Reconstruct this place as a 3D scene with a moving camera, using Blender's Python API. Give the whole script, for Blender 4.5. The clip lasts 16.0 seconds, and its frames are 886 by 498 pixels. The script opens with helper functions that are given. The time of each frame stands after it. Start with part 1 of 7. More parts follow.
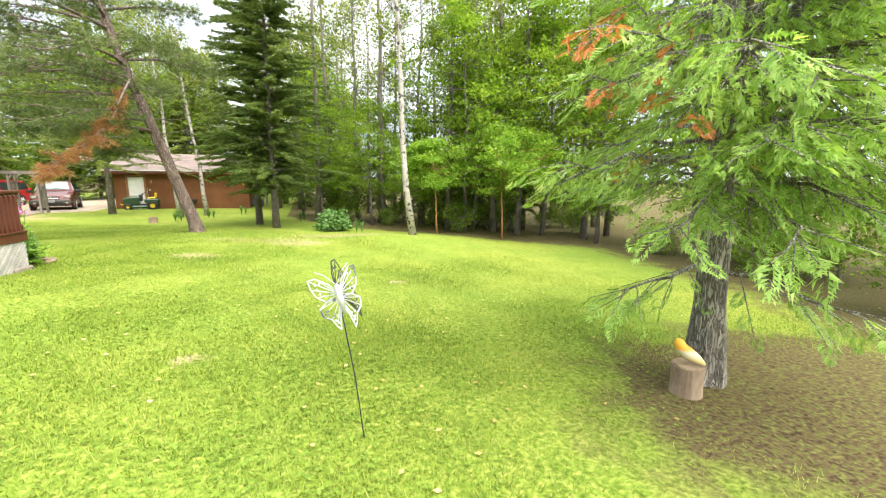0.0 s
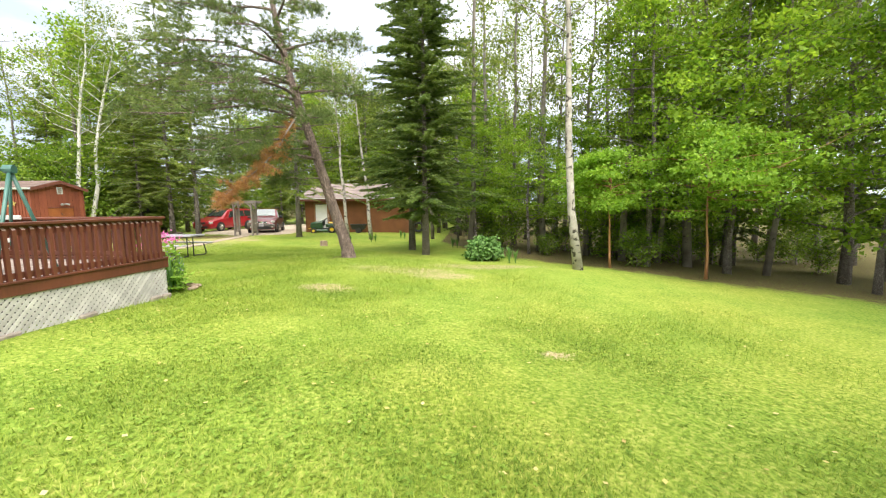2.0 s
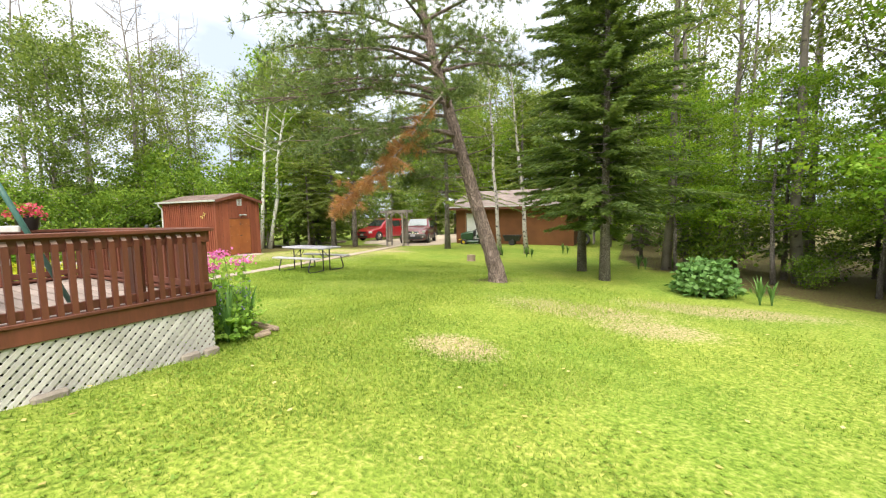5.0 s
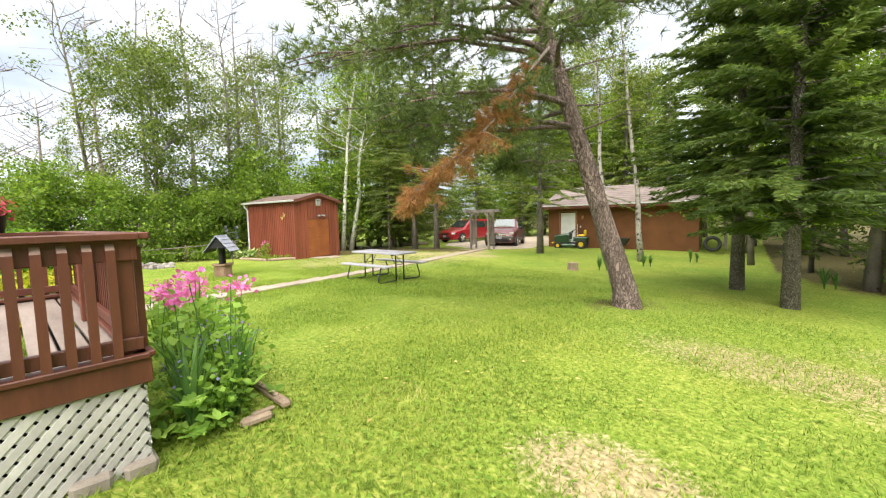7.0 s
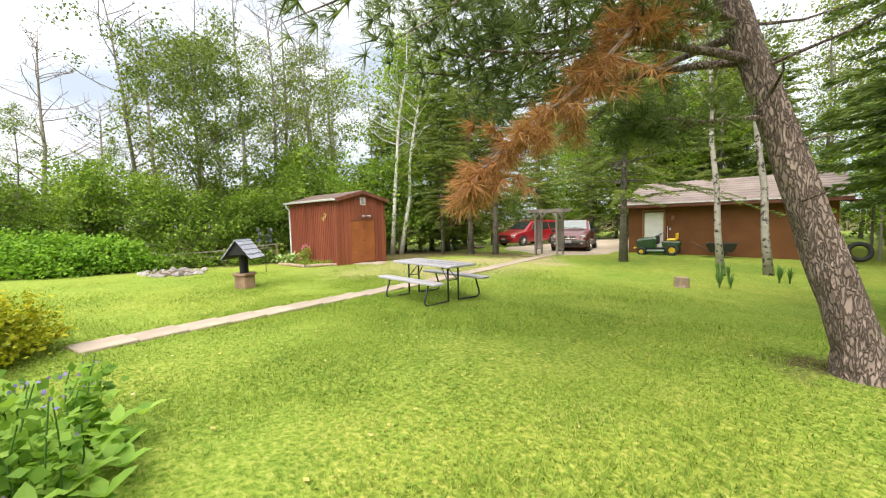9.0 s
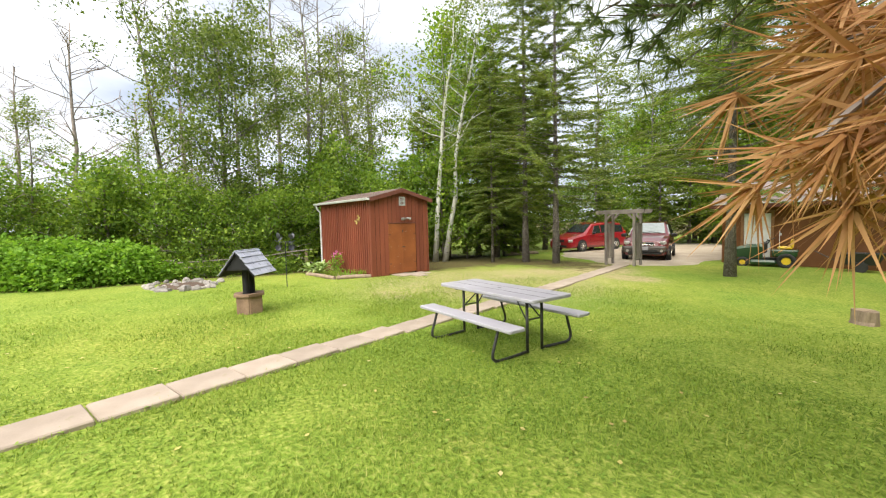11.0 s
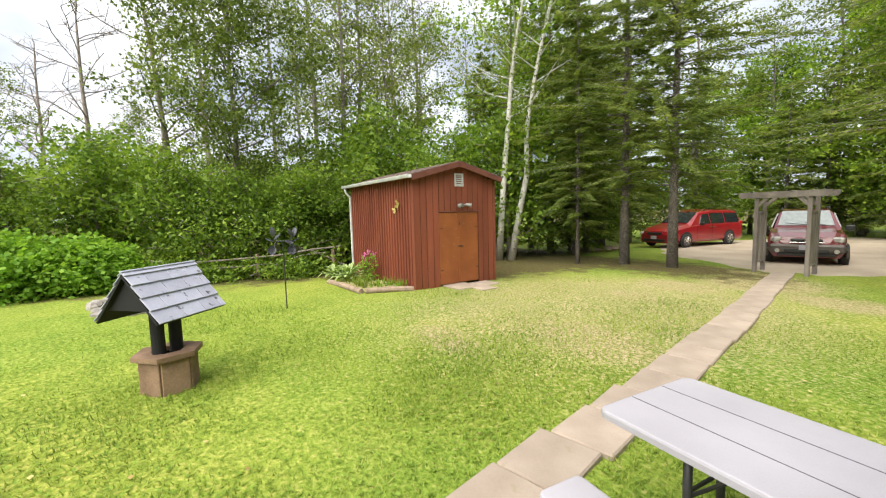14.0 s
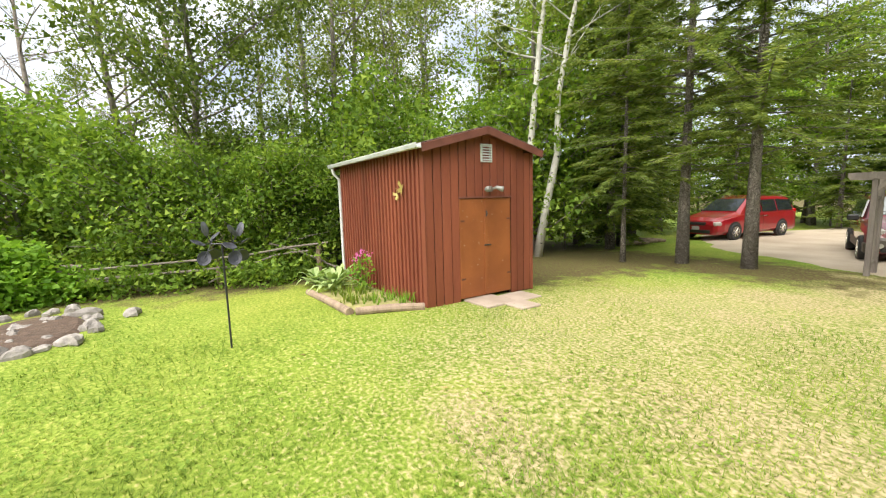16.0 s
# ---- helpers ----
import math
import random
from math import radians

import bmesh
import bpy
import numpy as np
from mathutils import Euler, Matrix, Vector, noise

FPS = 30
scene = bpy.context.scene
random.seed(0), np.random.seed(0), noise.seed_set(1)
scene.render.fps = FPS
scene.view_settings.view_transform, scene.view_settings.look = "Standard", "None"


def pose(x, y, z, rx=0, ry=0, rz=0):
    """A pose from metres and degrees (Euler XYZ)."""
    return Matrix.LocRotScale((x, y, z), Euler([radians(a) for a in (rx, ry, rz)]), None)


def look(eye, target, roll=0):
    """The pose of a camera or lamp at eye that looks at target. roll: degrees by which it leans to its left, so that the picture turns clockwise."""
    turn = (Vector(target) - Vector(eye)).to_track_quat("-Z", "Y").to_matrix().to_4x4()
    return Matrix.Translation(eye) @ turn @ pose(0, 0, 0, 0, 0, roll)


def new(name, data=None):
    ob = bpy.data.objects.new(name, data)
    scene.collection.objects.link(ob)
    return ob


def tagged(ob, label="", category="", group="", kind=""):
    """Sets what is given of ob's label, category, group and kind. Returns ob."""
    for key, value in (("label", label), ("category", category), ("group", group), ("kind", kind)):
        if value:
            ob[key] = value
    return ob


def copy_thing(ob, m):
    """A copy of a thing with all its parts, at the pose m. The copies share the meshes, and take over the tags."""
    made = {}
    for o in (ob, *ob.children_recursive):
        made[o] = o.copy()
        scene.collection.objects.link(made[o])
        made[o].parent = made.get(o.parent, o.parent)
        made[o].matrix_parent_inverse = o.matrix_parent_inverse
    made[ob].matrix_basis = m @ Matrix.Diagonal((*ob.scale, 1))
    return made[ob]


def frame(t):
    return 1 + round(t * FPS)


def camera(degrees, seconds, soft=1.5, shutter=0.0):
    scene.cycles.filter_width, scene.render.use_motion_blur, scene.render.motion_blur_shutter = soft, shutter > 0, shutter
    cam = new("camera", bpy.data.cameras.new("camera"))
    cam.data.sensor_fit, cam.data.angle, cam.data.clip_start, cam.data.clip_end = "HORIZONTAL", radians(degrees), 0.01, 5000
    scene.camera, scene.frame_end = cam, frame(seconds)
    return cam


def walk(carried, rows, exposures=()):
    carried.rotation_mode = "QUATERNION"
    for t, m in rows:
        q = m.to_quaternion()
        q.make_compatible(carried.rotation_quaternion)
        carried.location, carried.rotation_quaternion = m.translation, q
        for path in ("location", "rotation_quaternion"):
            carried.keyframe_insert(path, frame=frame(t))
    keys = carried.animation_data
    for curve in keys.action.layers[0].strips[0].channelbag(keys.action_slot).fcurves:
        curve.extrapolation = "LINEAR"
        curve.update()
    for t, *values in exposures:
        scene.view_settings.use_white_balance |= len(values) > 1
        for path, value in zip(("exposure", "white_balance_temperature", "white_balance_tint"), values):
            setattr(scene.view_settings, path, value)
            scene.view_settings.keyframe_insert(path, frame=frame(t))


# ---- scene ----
cam = camera(96.0, 16.0, soft=1.2)
METRES, EYE, TILT, LEAN, TURN = 20.0, 1.5, 0.0, 0.0, -14.2
EXPOSURE = 1.66
ROWS = [
    (0.0, 0.0, 0.0, 0.0, 0.08, -10.03, -0.42),
    (0.5, -0.0016, 0.0308, -0.0003, 9.27, -9.34, 0.13),
    (1.0, -0.0038, 0.0609, -0.0013, 17.16, -7.77, 0.42),
    (1.5, -0.0089, 0.0888, -0.0028, 20.61, -6.91, 0.58),
    (2.0, -0.0152, 0.1155, -0.0042, 22.62, -6.51, 0.65),
    (2.5, -0.0276, 0.1416, -0.0056, 25.4, -6.14, 0.74),
    (3.0, -0.0408, 0.1676, -0.0071, 29.01, -5.85, 0.83),
    (3.5, -0.054, 0.1917, -0.0078, 33.29, -5.77, 0.94),
    (4.0, -0.0724, 0.2161, -0.0078, 37.27, -5.42, 1.04),
    (6.5, -0.1821, 0.3132, -0.0099, 53.62, -4.39, 1.4),
    (7.0, -0.2073, 0.3295, -0.0101, 56.32, -4.37, 1.43),
    (7.5, -0.2352, 0.3449, -0.01, 58.74, -4.24, 1.44),
    (8.0, -0.2609, 0.3608, -0.0098, 60.96, -4.3, 1.43),
    (8.5, -0.2903, 0.3752, -0.0102, 62.77, -4.29, 1.51),
    (9.0, -0.3198, 0.3889, -0.0106, 64.13, -3.99, 1.5),
    (11.5, -0.4797, 0.4315, -0.0061, 71.63, -3.67, 1.52),
    (12.0, -0.5148, 0.4384, -0.0063, 73.37, -3.66, 1.59),
    (12.5, -0.5468, 0.4482, -0.0049, 74.84, -3.74, 1.6),
    (13.0, -0.5797, 0.4563, -0.0052, 76.05, -4.05, 1.59),
    (13.5, -0.6125, 0.4642, -0.006, 76.78, -4.53, 1.58),
    (14.0, -0.6439, 0.4697, -0.0046, 77.31, -5.23, 1.53),
    (14.5, -0.6757, 0.4749, -0.0034, 77.59, -5.5, 1.53),
    (15.0, -0.7063, 0.477, -0.0035, 77.61, -5.69, 1.56),
    (15.5, -0.739, 0.477, -0.004, 77.62, -6.11, 1.59),
    (16.0, -0.7711, 0.4822, -0.005, 77.58, -7.03, 1.61),
]
walk(cam, [(t, pose(0, 0, EYE, TILT, LEAN, TURN) @ pose(METRES * x, METRES * y, METRES * z, 90 + pitch, roll, yaw)) for t, x, y, z, yaw, pitch, roll in ROWS],
     exposures=((0.0, EXPOSURE + 0.38), (2.0, EXPOSURE + 0.12), (4.0, EXPOSURE + 0.04), (9.0, EXPOSURE - 0.12), (12.5, EXPOSURE - 0.32), (14.5, EXPOSURE - 0.34), (16.0, EXPOSURE - 0.12)))

# ---------------------------------------------------------------- sky and sun
world = bpy.data.worlds.new("overcast_sky")
scene.world = world
world.use_nodes = True
wn, wl = world.node_tree.nodes, world.node_tree.links
wn.clear()
SUN_HIGH, SUN_ROUND = radians(56), radians(152)
sky = wn.new("ShaderNodeTexSky")
sky.sky_type, sky.sun_disc, sky.sun_elevation, sky.sun_rotation = "NISHITA", False, SUN_HIGH, SUN_ROUND
clear = wn.new("ShaderNodeBackground")
clear.inputs[1].default_value = 0.07
wl.new(sky.outputs[0], clear.inputs[0])
cloud = wn.new("ShaderNodeBackground")
coord = wn.new("ShaderNodeTexCoord")
stretch = wn.new("ShaderNodeMapping")
stretch.inputs["Scale"].default_value = (1.0, 1.0, 2.6)
wl.new(coord.outputs["Generated"], stretch.inputs[0])
puff = wn.new("ShaderNodeTexNoise")
puff.inputs["Scale"].default_value, puff.inputs["Detail"].default_value = 2.3, 7
wl.new(stretch.outputs[0], puff.inputs["Vector"])
tone = wn.new("ShaderNodeValToRGB")
tone.color_ramp.elements[0].position, tone.color_ramp.elements[0].color = 0.36, (0.38, 0.425, 0.5, 1)
tone.color_ramp.elements[1].position, tone.color_ramp.elements[1].color = 0.66, (0.84, 0.85, 0.865, 1)
wl.new(puff.outputs[0], tone.inputs[0])
wl.new(tone.outputs[0], cloud.inputs[0])
cloud.inputs[1].default_value = 0.72
cover = wn.new("ShaderNodeMixShader")
cover.inputs[0].default_value = 0.9
wl.new(clear.outputs[0], cover.inputs[1])
wl.new(cloud.outputs[0], cover.inputs[2])
wout = wn.new("ShaderNodeOutputWorld")
wl.new(cover.outputs[0], wout.inputs[0])

sun = new("sun", bpy.data.lights.new("sun", "SUN"))
sun.data.energy, sun.data.angle, sun.data.color = 2.9, radians(75), (1.0, 0.94, 0.82)
sun.matrix_world = look((0, 0, 30), (30 * math.tan(radians(34)) * math.sin(SUN_ROUND) * -1, 30 * math.tan(radians(34)) * -math.cos(SUN_ROUND), 0))

# ---------------------------------------------------------------- materials


def shader(name):
    m = bpy.data.materials.new(name)
    m.use_nodes = True
    n, l = m.node_tree.nodes, m.node_tree.links
    return m, n, l, n["Principled BSDF"]


def noise_of(n, l, scale, detail=4, kind="Object", stretch=None):
    """A noise factor in real-world size."""
    c = n.new("ShaderNodeTexCoord")
    t = n.new("ShaderNodeTexNoise")
    t.inputs["Scale"].default_value, t.inputs["Detail"].default_value = scale, detail
    if stretch:
        mp = n.new("ShaderNodeMapping")
        mp.inputs["Scale"].default_value = stretch
        l.new(c.outputs[kind], mp.inputs[0])
        l.new(mp.outputs[0], t.inputs["Vector"])
    else:
        l.new(c.outputs[kind], t.inputs["Vector"])
    return t.outputs[0]


def ramp(n, l, fac, stops):
    r = n.new("ShaderNodeValToRGB")
    e = r.color_ramp.elements
    while len(e) < len(stops):
        e.new(0.5)
    for el, (p, c) in zip(e, stops):
        el.position, el.color = p, (*c, 1)
    l.new(fac, r.inputs[0])
    return r.outputs[0]


def mixed(n, l, fac, a, b, how="MIX"):
    m = n.new("ShaderNodeMix")
    m.data_type, m.blend_type = "RGBA", how
    for sock, val in ((m.inputs[0], fac), (m.inputs[6], a), (m.inputs[7], b)):
        if isinstance(val, (int, float)):
            sock.default_value = val
        elif isinstance(val, tuple):
            sock.default_value = (*val, 1)
        else:
            l.new(val, sock)
    return m.outputs[2]


def surface(name, dark, light, scale=4.0, rough=0.7, bump=0.3, fine=60.0, metal=0.0, stretch=None, per_piece=0.0, coat=0.0, speck=None, dist=0.01):
    """A worn surface: two scales of noise between two colours, with fine relief."""
    m, n, l, p = shader(name)
    big = noise_of(n, l, scale, 5, stretch=stretch)
    small = noise_of(n, l, fine, 3, stretch=stretch)
    add = n.new("ShaderNodeMath")
    add.operation = "MULTIPLY_ADD"
    l.new(small, add.inputs[0])
    add.inputs[1].default_value = 0.35
    l.new(big, add.inputs[2])
    col = ramp(n, l, add.outputs[0], ((0.38, dark), (0.95, light)))
    if speck:
        sc, colour, lo = speck
        s = noise_of(n, l, sc, 6)
        f = ramp(n, l, s, ((lo, (0, 0, 0)), (min(lo + 0.06, 1), (1, 1, 1))))
        col = mixed(n, l, f, col, colour)
    if per_piece:
        info = n.new("ShaderNodeObjectInfo")
        v = n.new("ShaderNodeMapRange")
        v.inputs[3].default_value, v.inputs[4].default_value = 1 - per_piece, 1 + per_piece
        l.new(info.outputs["Random"], v.inputs[0])
        hsv = n.new("ShaderNodeHueSaturation")
        l.new(v.outputs[0], hsv.inputs["Value"])
        l.new(col, hsv.inputs["Color"])
        col = hsv.outputs[0]
    l.new(col, p.inputs["Base Color"])
    p.inputs["Roughness"].default_value, p.inputs["Metallic"].default_value = rough, metal
    p.inputs["Coat Weight"].default_value = coat
    if bump:
        b = n.new("ShaderNodeBump")
        b.inputs["Strength"].default_value, b.inputs["Distance"].default_value = bump, dist
        l.new(add.outputs[0], b.inputs["Height"])
        l.new(b.outputs[0], p.inputs["Normal"])
    return m


def leafy(name, stops, thin=0.45, patch=0.8, rough=0.5):
    """Foliage: colour varies from leaf to leaf and from clump to clump; light comes through."""
    m, n, l, p = shader(name)
    geo = n.new("ShaderNodeNewGeometry")
    clump = noise_of(n, l, patch, 2)
    add = n.new("ShaderNodeMath")
    add.operation = "MULTIPLY_ADD"
    l.new(geo.outputs["Random Per Island"], add.inputs[0])
    add.inputs[1].default_value = 0.6
    l.new(clump, add.inputs[2])
    half = n.new("ShaderNodeMath")
    half.operation = "SUBTRACT"
    half.inputs[1].default_value = 0.3
    l.new(add.outputs[0], half.inputs[0])
    col = ramp(n, l, half.outputs[0], stops)
    l.new(col, p.inputs["Base Color"])
    p.inputs["Roughness"].default_value = rough
    p.inputs["Specular IOR Level"].default_value = 0.18
    tr = n.new("ShaderNodeBsdfTranslucent")
    l.new(mixed(n, l, 1.0, col, (1.0, 1.0, 0.55), "MULTIPLY"), tr.inputs[0])
    mx = n.new("ShaderNodeMixShader")
    mx.inputs[0].default_value = thin
    l.new(p.outputs[0], mx.inputs[1])
    l.new(tr.outputs[0], mx.inputs[2])
    l.new(mx.outputs[0], n["Material Output"].inputs[0])
    return m


def plain(name, colour, rough=0.5, metal=0.0, coat=0.0):
    return surface(name, tuple(c * 0.8 for c in colour), tuple(min(c * 1.15, 1) for c in colour), 9, rough, 0.05, 90, metal, coat=coat)


M_RAIL = surface("stained_red_brown_wood", (0.068, 0.02, 0.012), (0.165, 0.05, 0.028), 3, 0.5, 0.35, 40, stretch=(1, 1, 0.25), per_piece=0.15)
M_DECKTOP = surface("weathered_deck_boards", (0.15, 0.115, 0.1), (0.31, 0.25, 0.22), 5, 0.75, 0.4, 50, stretch=(0.2, 1, 1), per_piece=0.12)
M_LATTICE = surface("weathered_white_lattice", (0.33, 0.31, 0.295), (0.56, 0.54, 0.52), 4, 0.75, 0.3, 45, per_piece=0.15)
M_BARE = surface("bare_end_grain", (0.26, 0.16, 0.13), (0.4, 0.28, 0.24), 9, 0.8, 0.2)
M_SHEDWALL = surface("red_stained_siding", (0.145, 0.034, 0.018), (0.26, 0.072, 0.037), 2.2, 0.62, 0.3, 45, stretch=(1, 1, 0.2), per_piece=0.13)
M_SHEDDOOR = surface("orange_brown_door_panel", (0.19, 0.055, 0.016), (0.32, 0.1, 0.03), 2.0, 0.55, 0.15, 60, speck=(24, (0.5, 0.4, 0.33), 0.69))
# Wall behind the boards, darkened so its colour carries the shade in the grooves.
M_GROOVESHADE = surface("dark_sheathing_with_groove_shade", (0.03, 0.012, 0.008), (0.07, 0.024, 0.015), 3, 0.8, 0.3)
M_TRIM = surface("dark_red_trim", (0.10, 0.032, 0.022), (0.2, 0.07, 0.05), 4, 0.6, 0.2)
M_GUTTER = surface("white_gutter_metal", (0.42, 0.43, 0.43), (0.62, 0.63, 0.63), 5, 0.4, 0.08)
M_ROOF = surface("brown_roof_shingle", (0.09, 0.06, 0.05), (0.19, 0.135, 0.12), 3, 0.85, 0.5, 120, per_piece=0.18)
M_GARROOF = surface("pale_brown_roof", (0.16, 0.12, 0.11), (0.28, 0.225, 0.21), 1.2, 0.75, 0.4, 60, per_piece=0.1)
M_GARWALL = surface("rust_brown_stucco", (0.115, 0.042, 0.012), (0.19, 0.075, 0.025), 1.5, 0.85, 0.5, 70)
M_WHITE = surface("white_door_paint", (0.66, 0.66, 0.64), (0.84, 0.84, 0.82), 3, 0.45, 0.06)
M_OAK = surface("varnished_trim", (0.2, 0.09, 0.035), (0.34, 0.17, 0.07), 5, 0.5, 0.2)
M_TABLE = surface("grey_moulded_plastic", (0.32, 0.305, 0.345), (0.43, 0.415, 0.465), 2.0, 0.4, 0.08, 160)
M_STEEL = surface("dark_coated_steel", (0.03, 0.03, 0.033), (0.075, 0.072, 0.075), 8, 0.45, 0.1, 90, 0.4)
M_PAVER = surface("concrete_paver", (0.26, 0.205, 0.165), (0.41, 0.335, 0.275), 2.5, 0.9, 0.4, 120, per_piece=0.1, speck=(9, (0.3, 0.25, 0.18), 0.66))
M_GRAVEL = surface("gravel_drive", (0.28, 0.225, 0.165), (0.49, 0.41, 0.32), 0.7, 0.95, 0.8, 45, dist=0.02)
M_STONE = surface("field_stone", (0.13, 0.115, 0.105), (0.42, 0.385, 0.36), 6, 0.85, 0.6, 70, per_piece=0.25, dist=0.02)
M_BLOCK = surface("concrete_block", (0.16, 0.13, 0.11), (0.31, 0.27, 0.23), 8, 0.9, 0.5, 90)
M_SOIL = surface("dark_bed_soil", (0.045, 0.03, 0.022), (0.14, 0.09, 0.065), 14, 0.95, 0.9, 70, dist=0.03)
M_LOG = surface("weathered_log", (0.15, 0.105, 0.075), (0.4, 0.3, 0.22), 6, 0.85, 0.6, 50, stretch=(1, 1, 0.3), dist=0.02)
M_LOGCUT = surface("cut_log_end", (0.2, 0.14, 0.09), (0.42, 0.31, 0.22), 14, 0.85, 0.4)
M_GREYWOOD = surface("grey_weathered_timber", (0.13, 0.11, 0.1), (0.3, 0.26, 0.235), 5, 0.85, 0.5, 50, stretch=(1, 1, 0.25), per_piece=0.12)
M_WELLWOOD = surface("brown_weathered_well_wood", (0.13, 0.075, 0.045), (0.34, 0.22, 0.15), 5, 0.8, 0.5, 50, per_piece=0.12)
# Black well wood; also the colour put in as shade behind the lattice.
M_BLACKWOODSHADE = plain("black_wood_and_skirt_shade", (0.009, 0.009, 0.011), 0.8)
M_SLATE = surface("grey_painted_shingle", (0.28, 0.285, 0.365), (0.43, 0.44, 0.55), 3, 0.36, 0.15, 60, per_piece=0.08, speck=(13, (0.05, 0.05, 0.06), 0.63))
def plated_bark(name, dark, mid, light, size, stretch):
    """Bark of raised plates between dark furrows."""
    m, n, l, p = shader(name)
    c = n.new("ShaderNodeTexCoord")
    mp = n.new("ShaderNodeMapping")
    mp.inputs["Scale"].default_value = (1, 1, stretch)
    l.new(c.outputs["Object"], mp.inputs[0])
    warp = n.new("ShaderNodeTexNoise")
    warp.inputs["Scale"].default_value = size * 0.6
    l.new(mp.outputs[0], warp.inputs["Vector"])
    v2 = n.new("ShaderNodeVectorMath")
    v2.operation = "MULTIPLY_ADD"
    l.new(warp.outputs["Color"], v2.inputs[0])
    v2.inputs[1].default_value = (0.16, 0.16, 0.16)
    l.new(mp.outputs[0], v2.inputs[2])
    vo = n.new("ShaderNodeTexVoronoi")
    vo.feature = "DISTANCE_TO_EDGE"
    vo.inputs["Scale"].default_value = size
    l.new(v2.outputs[0], vo.inputs["Vector"])
    cell = n.new("ShaderNodeTexVoronoi")
    cell.inputs["Scale"].default_value = size
    l.new(v2.outputs[0], cell.inputs["Vector"])
    tint = mixed(n, l, 0.5, ramp(n, l, noise_of(n, l, 1.6, 4), ((0.35, mid), (0.65, light))), ramp(n, l, cell.outputs["Color"], ((0.2, mid), (0.8, light))))
    col = mixed(n, l, ramp(n, l, vo.outputs[0], ((0.0, (0, 0, 0)), (0.2, (1, 1, 1)))), dark, tint)
    l.new(col, p.inputs["Base Color"])
    p.inputs["Roughness"].default_value = 0.95
    b = n.new("ShaderNodeBump")
    b.inputs["Strength"].default_value, b.inputs["Distance"].default_value = 0.8, 0.03
    l.new(ramp(n, l, vo.outputs[0], ((0.0, (0, 0, 0)), (0.2, (1, 1, 1)))), b.inputs["Height"])
    l.new(b.outputs[0], p.inputs["Normal"])
    return m


M_PINEBARK = plated_bark("red_pine_bark", (0.08, 0.055, 0.045), (0.155, 0.112, 0.095), (0.31, 0.235, 0.205), 24, 0.3)
M_SPRUCEBARK = plated_bark("spruce_bark", (0.075, 0.06, 0.05), (0.17, 0.14, 0.12), (0.4, 0.36, 0.32), 26, 0.8)
M_BIRCHBARK = surface("white_birch_bark", (0.2, 0.18, 0.155), (0.45, 0.415, 0.375), 3.0, 0.75, 0.4, 30, stretch=(1, 1, 1.6), speck=(7, (0.05, 0.042, 0.036), 0.55))
M_WHITEBIRCH = surface("clean_white_birch_bark", (0.4, 0.38, 0.35), (0.7, 0.68, 0.64), 3.0, 0.7, 0.3, 30, stretch=(1, 1, 1.6), speck=(6, (0.05, 0.042, 0.036), 0.62))
M_ASPENBARK = surface("grey_aspen_bark", (0.09, 0.075, 0.06), (0.25, 0.22, 0.19), 3, 0.85, 0.5, 30, speck=(6, (0.05, 0.042, 0.036), 0.62))
M_CEDARBARK = plated_bark("cedar_bark", (0.1, 0.085, 0.075), (0.19, 0.17, 0.15), (0.48, 0.46, 0.41), 30, 0.18)
M_TWIG = surface("bare_grey_twig", (0.16, 0.13, 0.11), (0.34, 0.29, 0.26), 8, 0.9, 0.2)
L_ASPEN = leafy("aspen_leaf", ((0.15, (0.1, 0.145, 0.03)), (0.5, (0.18, 0.24, 0.045)), (0.9, (0.32, 0.37, 0.085))), 0.48)
L_DARKASPEN = leafy("dark_aspen_leaf", ((0.15, (0.075, 0.115, 0.028)), (0.5, (0.14, 0.2, 0.042)), (0.9, (0.26, 0.32, 0.075))), 0.42)
L_MAPLE = leafy("maple_leaf", ((0.15, (0.1, 0.2, 0.024)), (0.5, (0.22, 0.36, 0.04)), (0.9, (0.4, 0.53, 0.07))), 0.58)
L_SAPLING = leafy("sunny_maple_leaf", ((0.15, (0.15, 0.29, 0.035)), (0.5, (0.27, 0.45, 0.06)), (0.9, (0.42, 0.58, 0.1))), 0.55)
L_SHRUB = leafy("shrub_leaf", ((0.15, (0.09, 0.165, 0.028)), (0.5, (0.19, 0.31, 0.045)), (0.9, (0.38, 0.5, 0.08))), 0.5)
L_VINE = leafy("vine_leaf", ((0.15, (0.126, 0.26, 0.03)), (0.5, (0.221, 0.4, 0.05)), (0.9, (0.357, 0.55, 0.08))), 0.5)
L_PERENNIAL = leafy("bright_perennial_leaf", ((0.15, (0.16, 0.31, 0.05)), (0.5, (0.3, 0.49, 0.085)), (0.9, (0.45, 0.62, 0.14))), 0.5)
L_SPRUCE = leafy("spruce_needle", ((0.15, (0.075, 0.12, 0.04)), (0.55, (0.15, 0.22, 0.06)), (0.95, (0.27, 0.34, 0.09))), 0.42)
L_SPRUCELIGHT = leafy("pale_spruce_needle", ((0.15, (0.1, 0.15, 0.04)), (0.55, (0.2, 0.27, 0.065)), (0.95, (0.37, 0.41, 0.1))), 0.5)
L_PINE = leafy("pine_needle", ((0.15, (0.075, 0.11, 0.045)), (0.55, (0.145, 0.2, 0.072)), (0.95, (0.26, 0.31, 0.11))), 0.42)
L_DEAD = leafy("dead_orange_needle", ((0.1, (0.27, 0.125, 0.05)), (0.5, (0.46, 0.235, 0.1)), (0.95, (0.6, 0.37, 0.18))), 0.4)
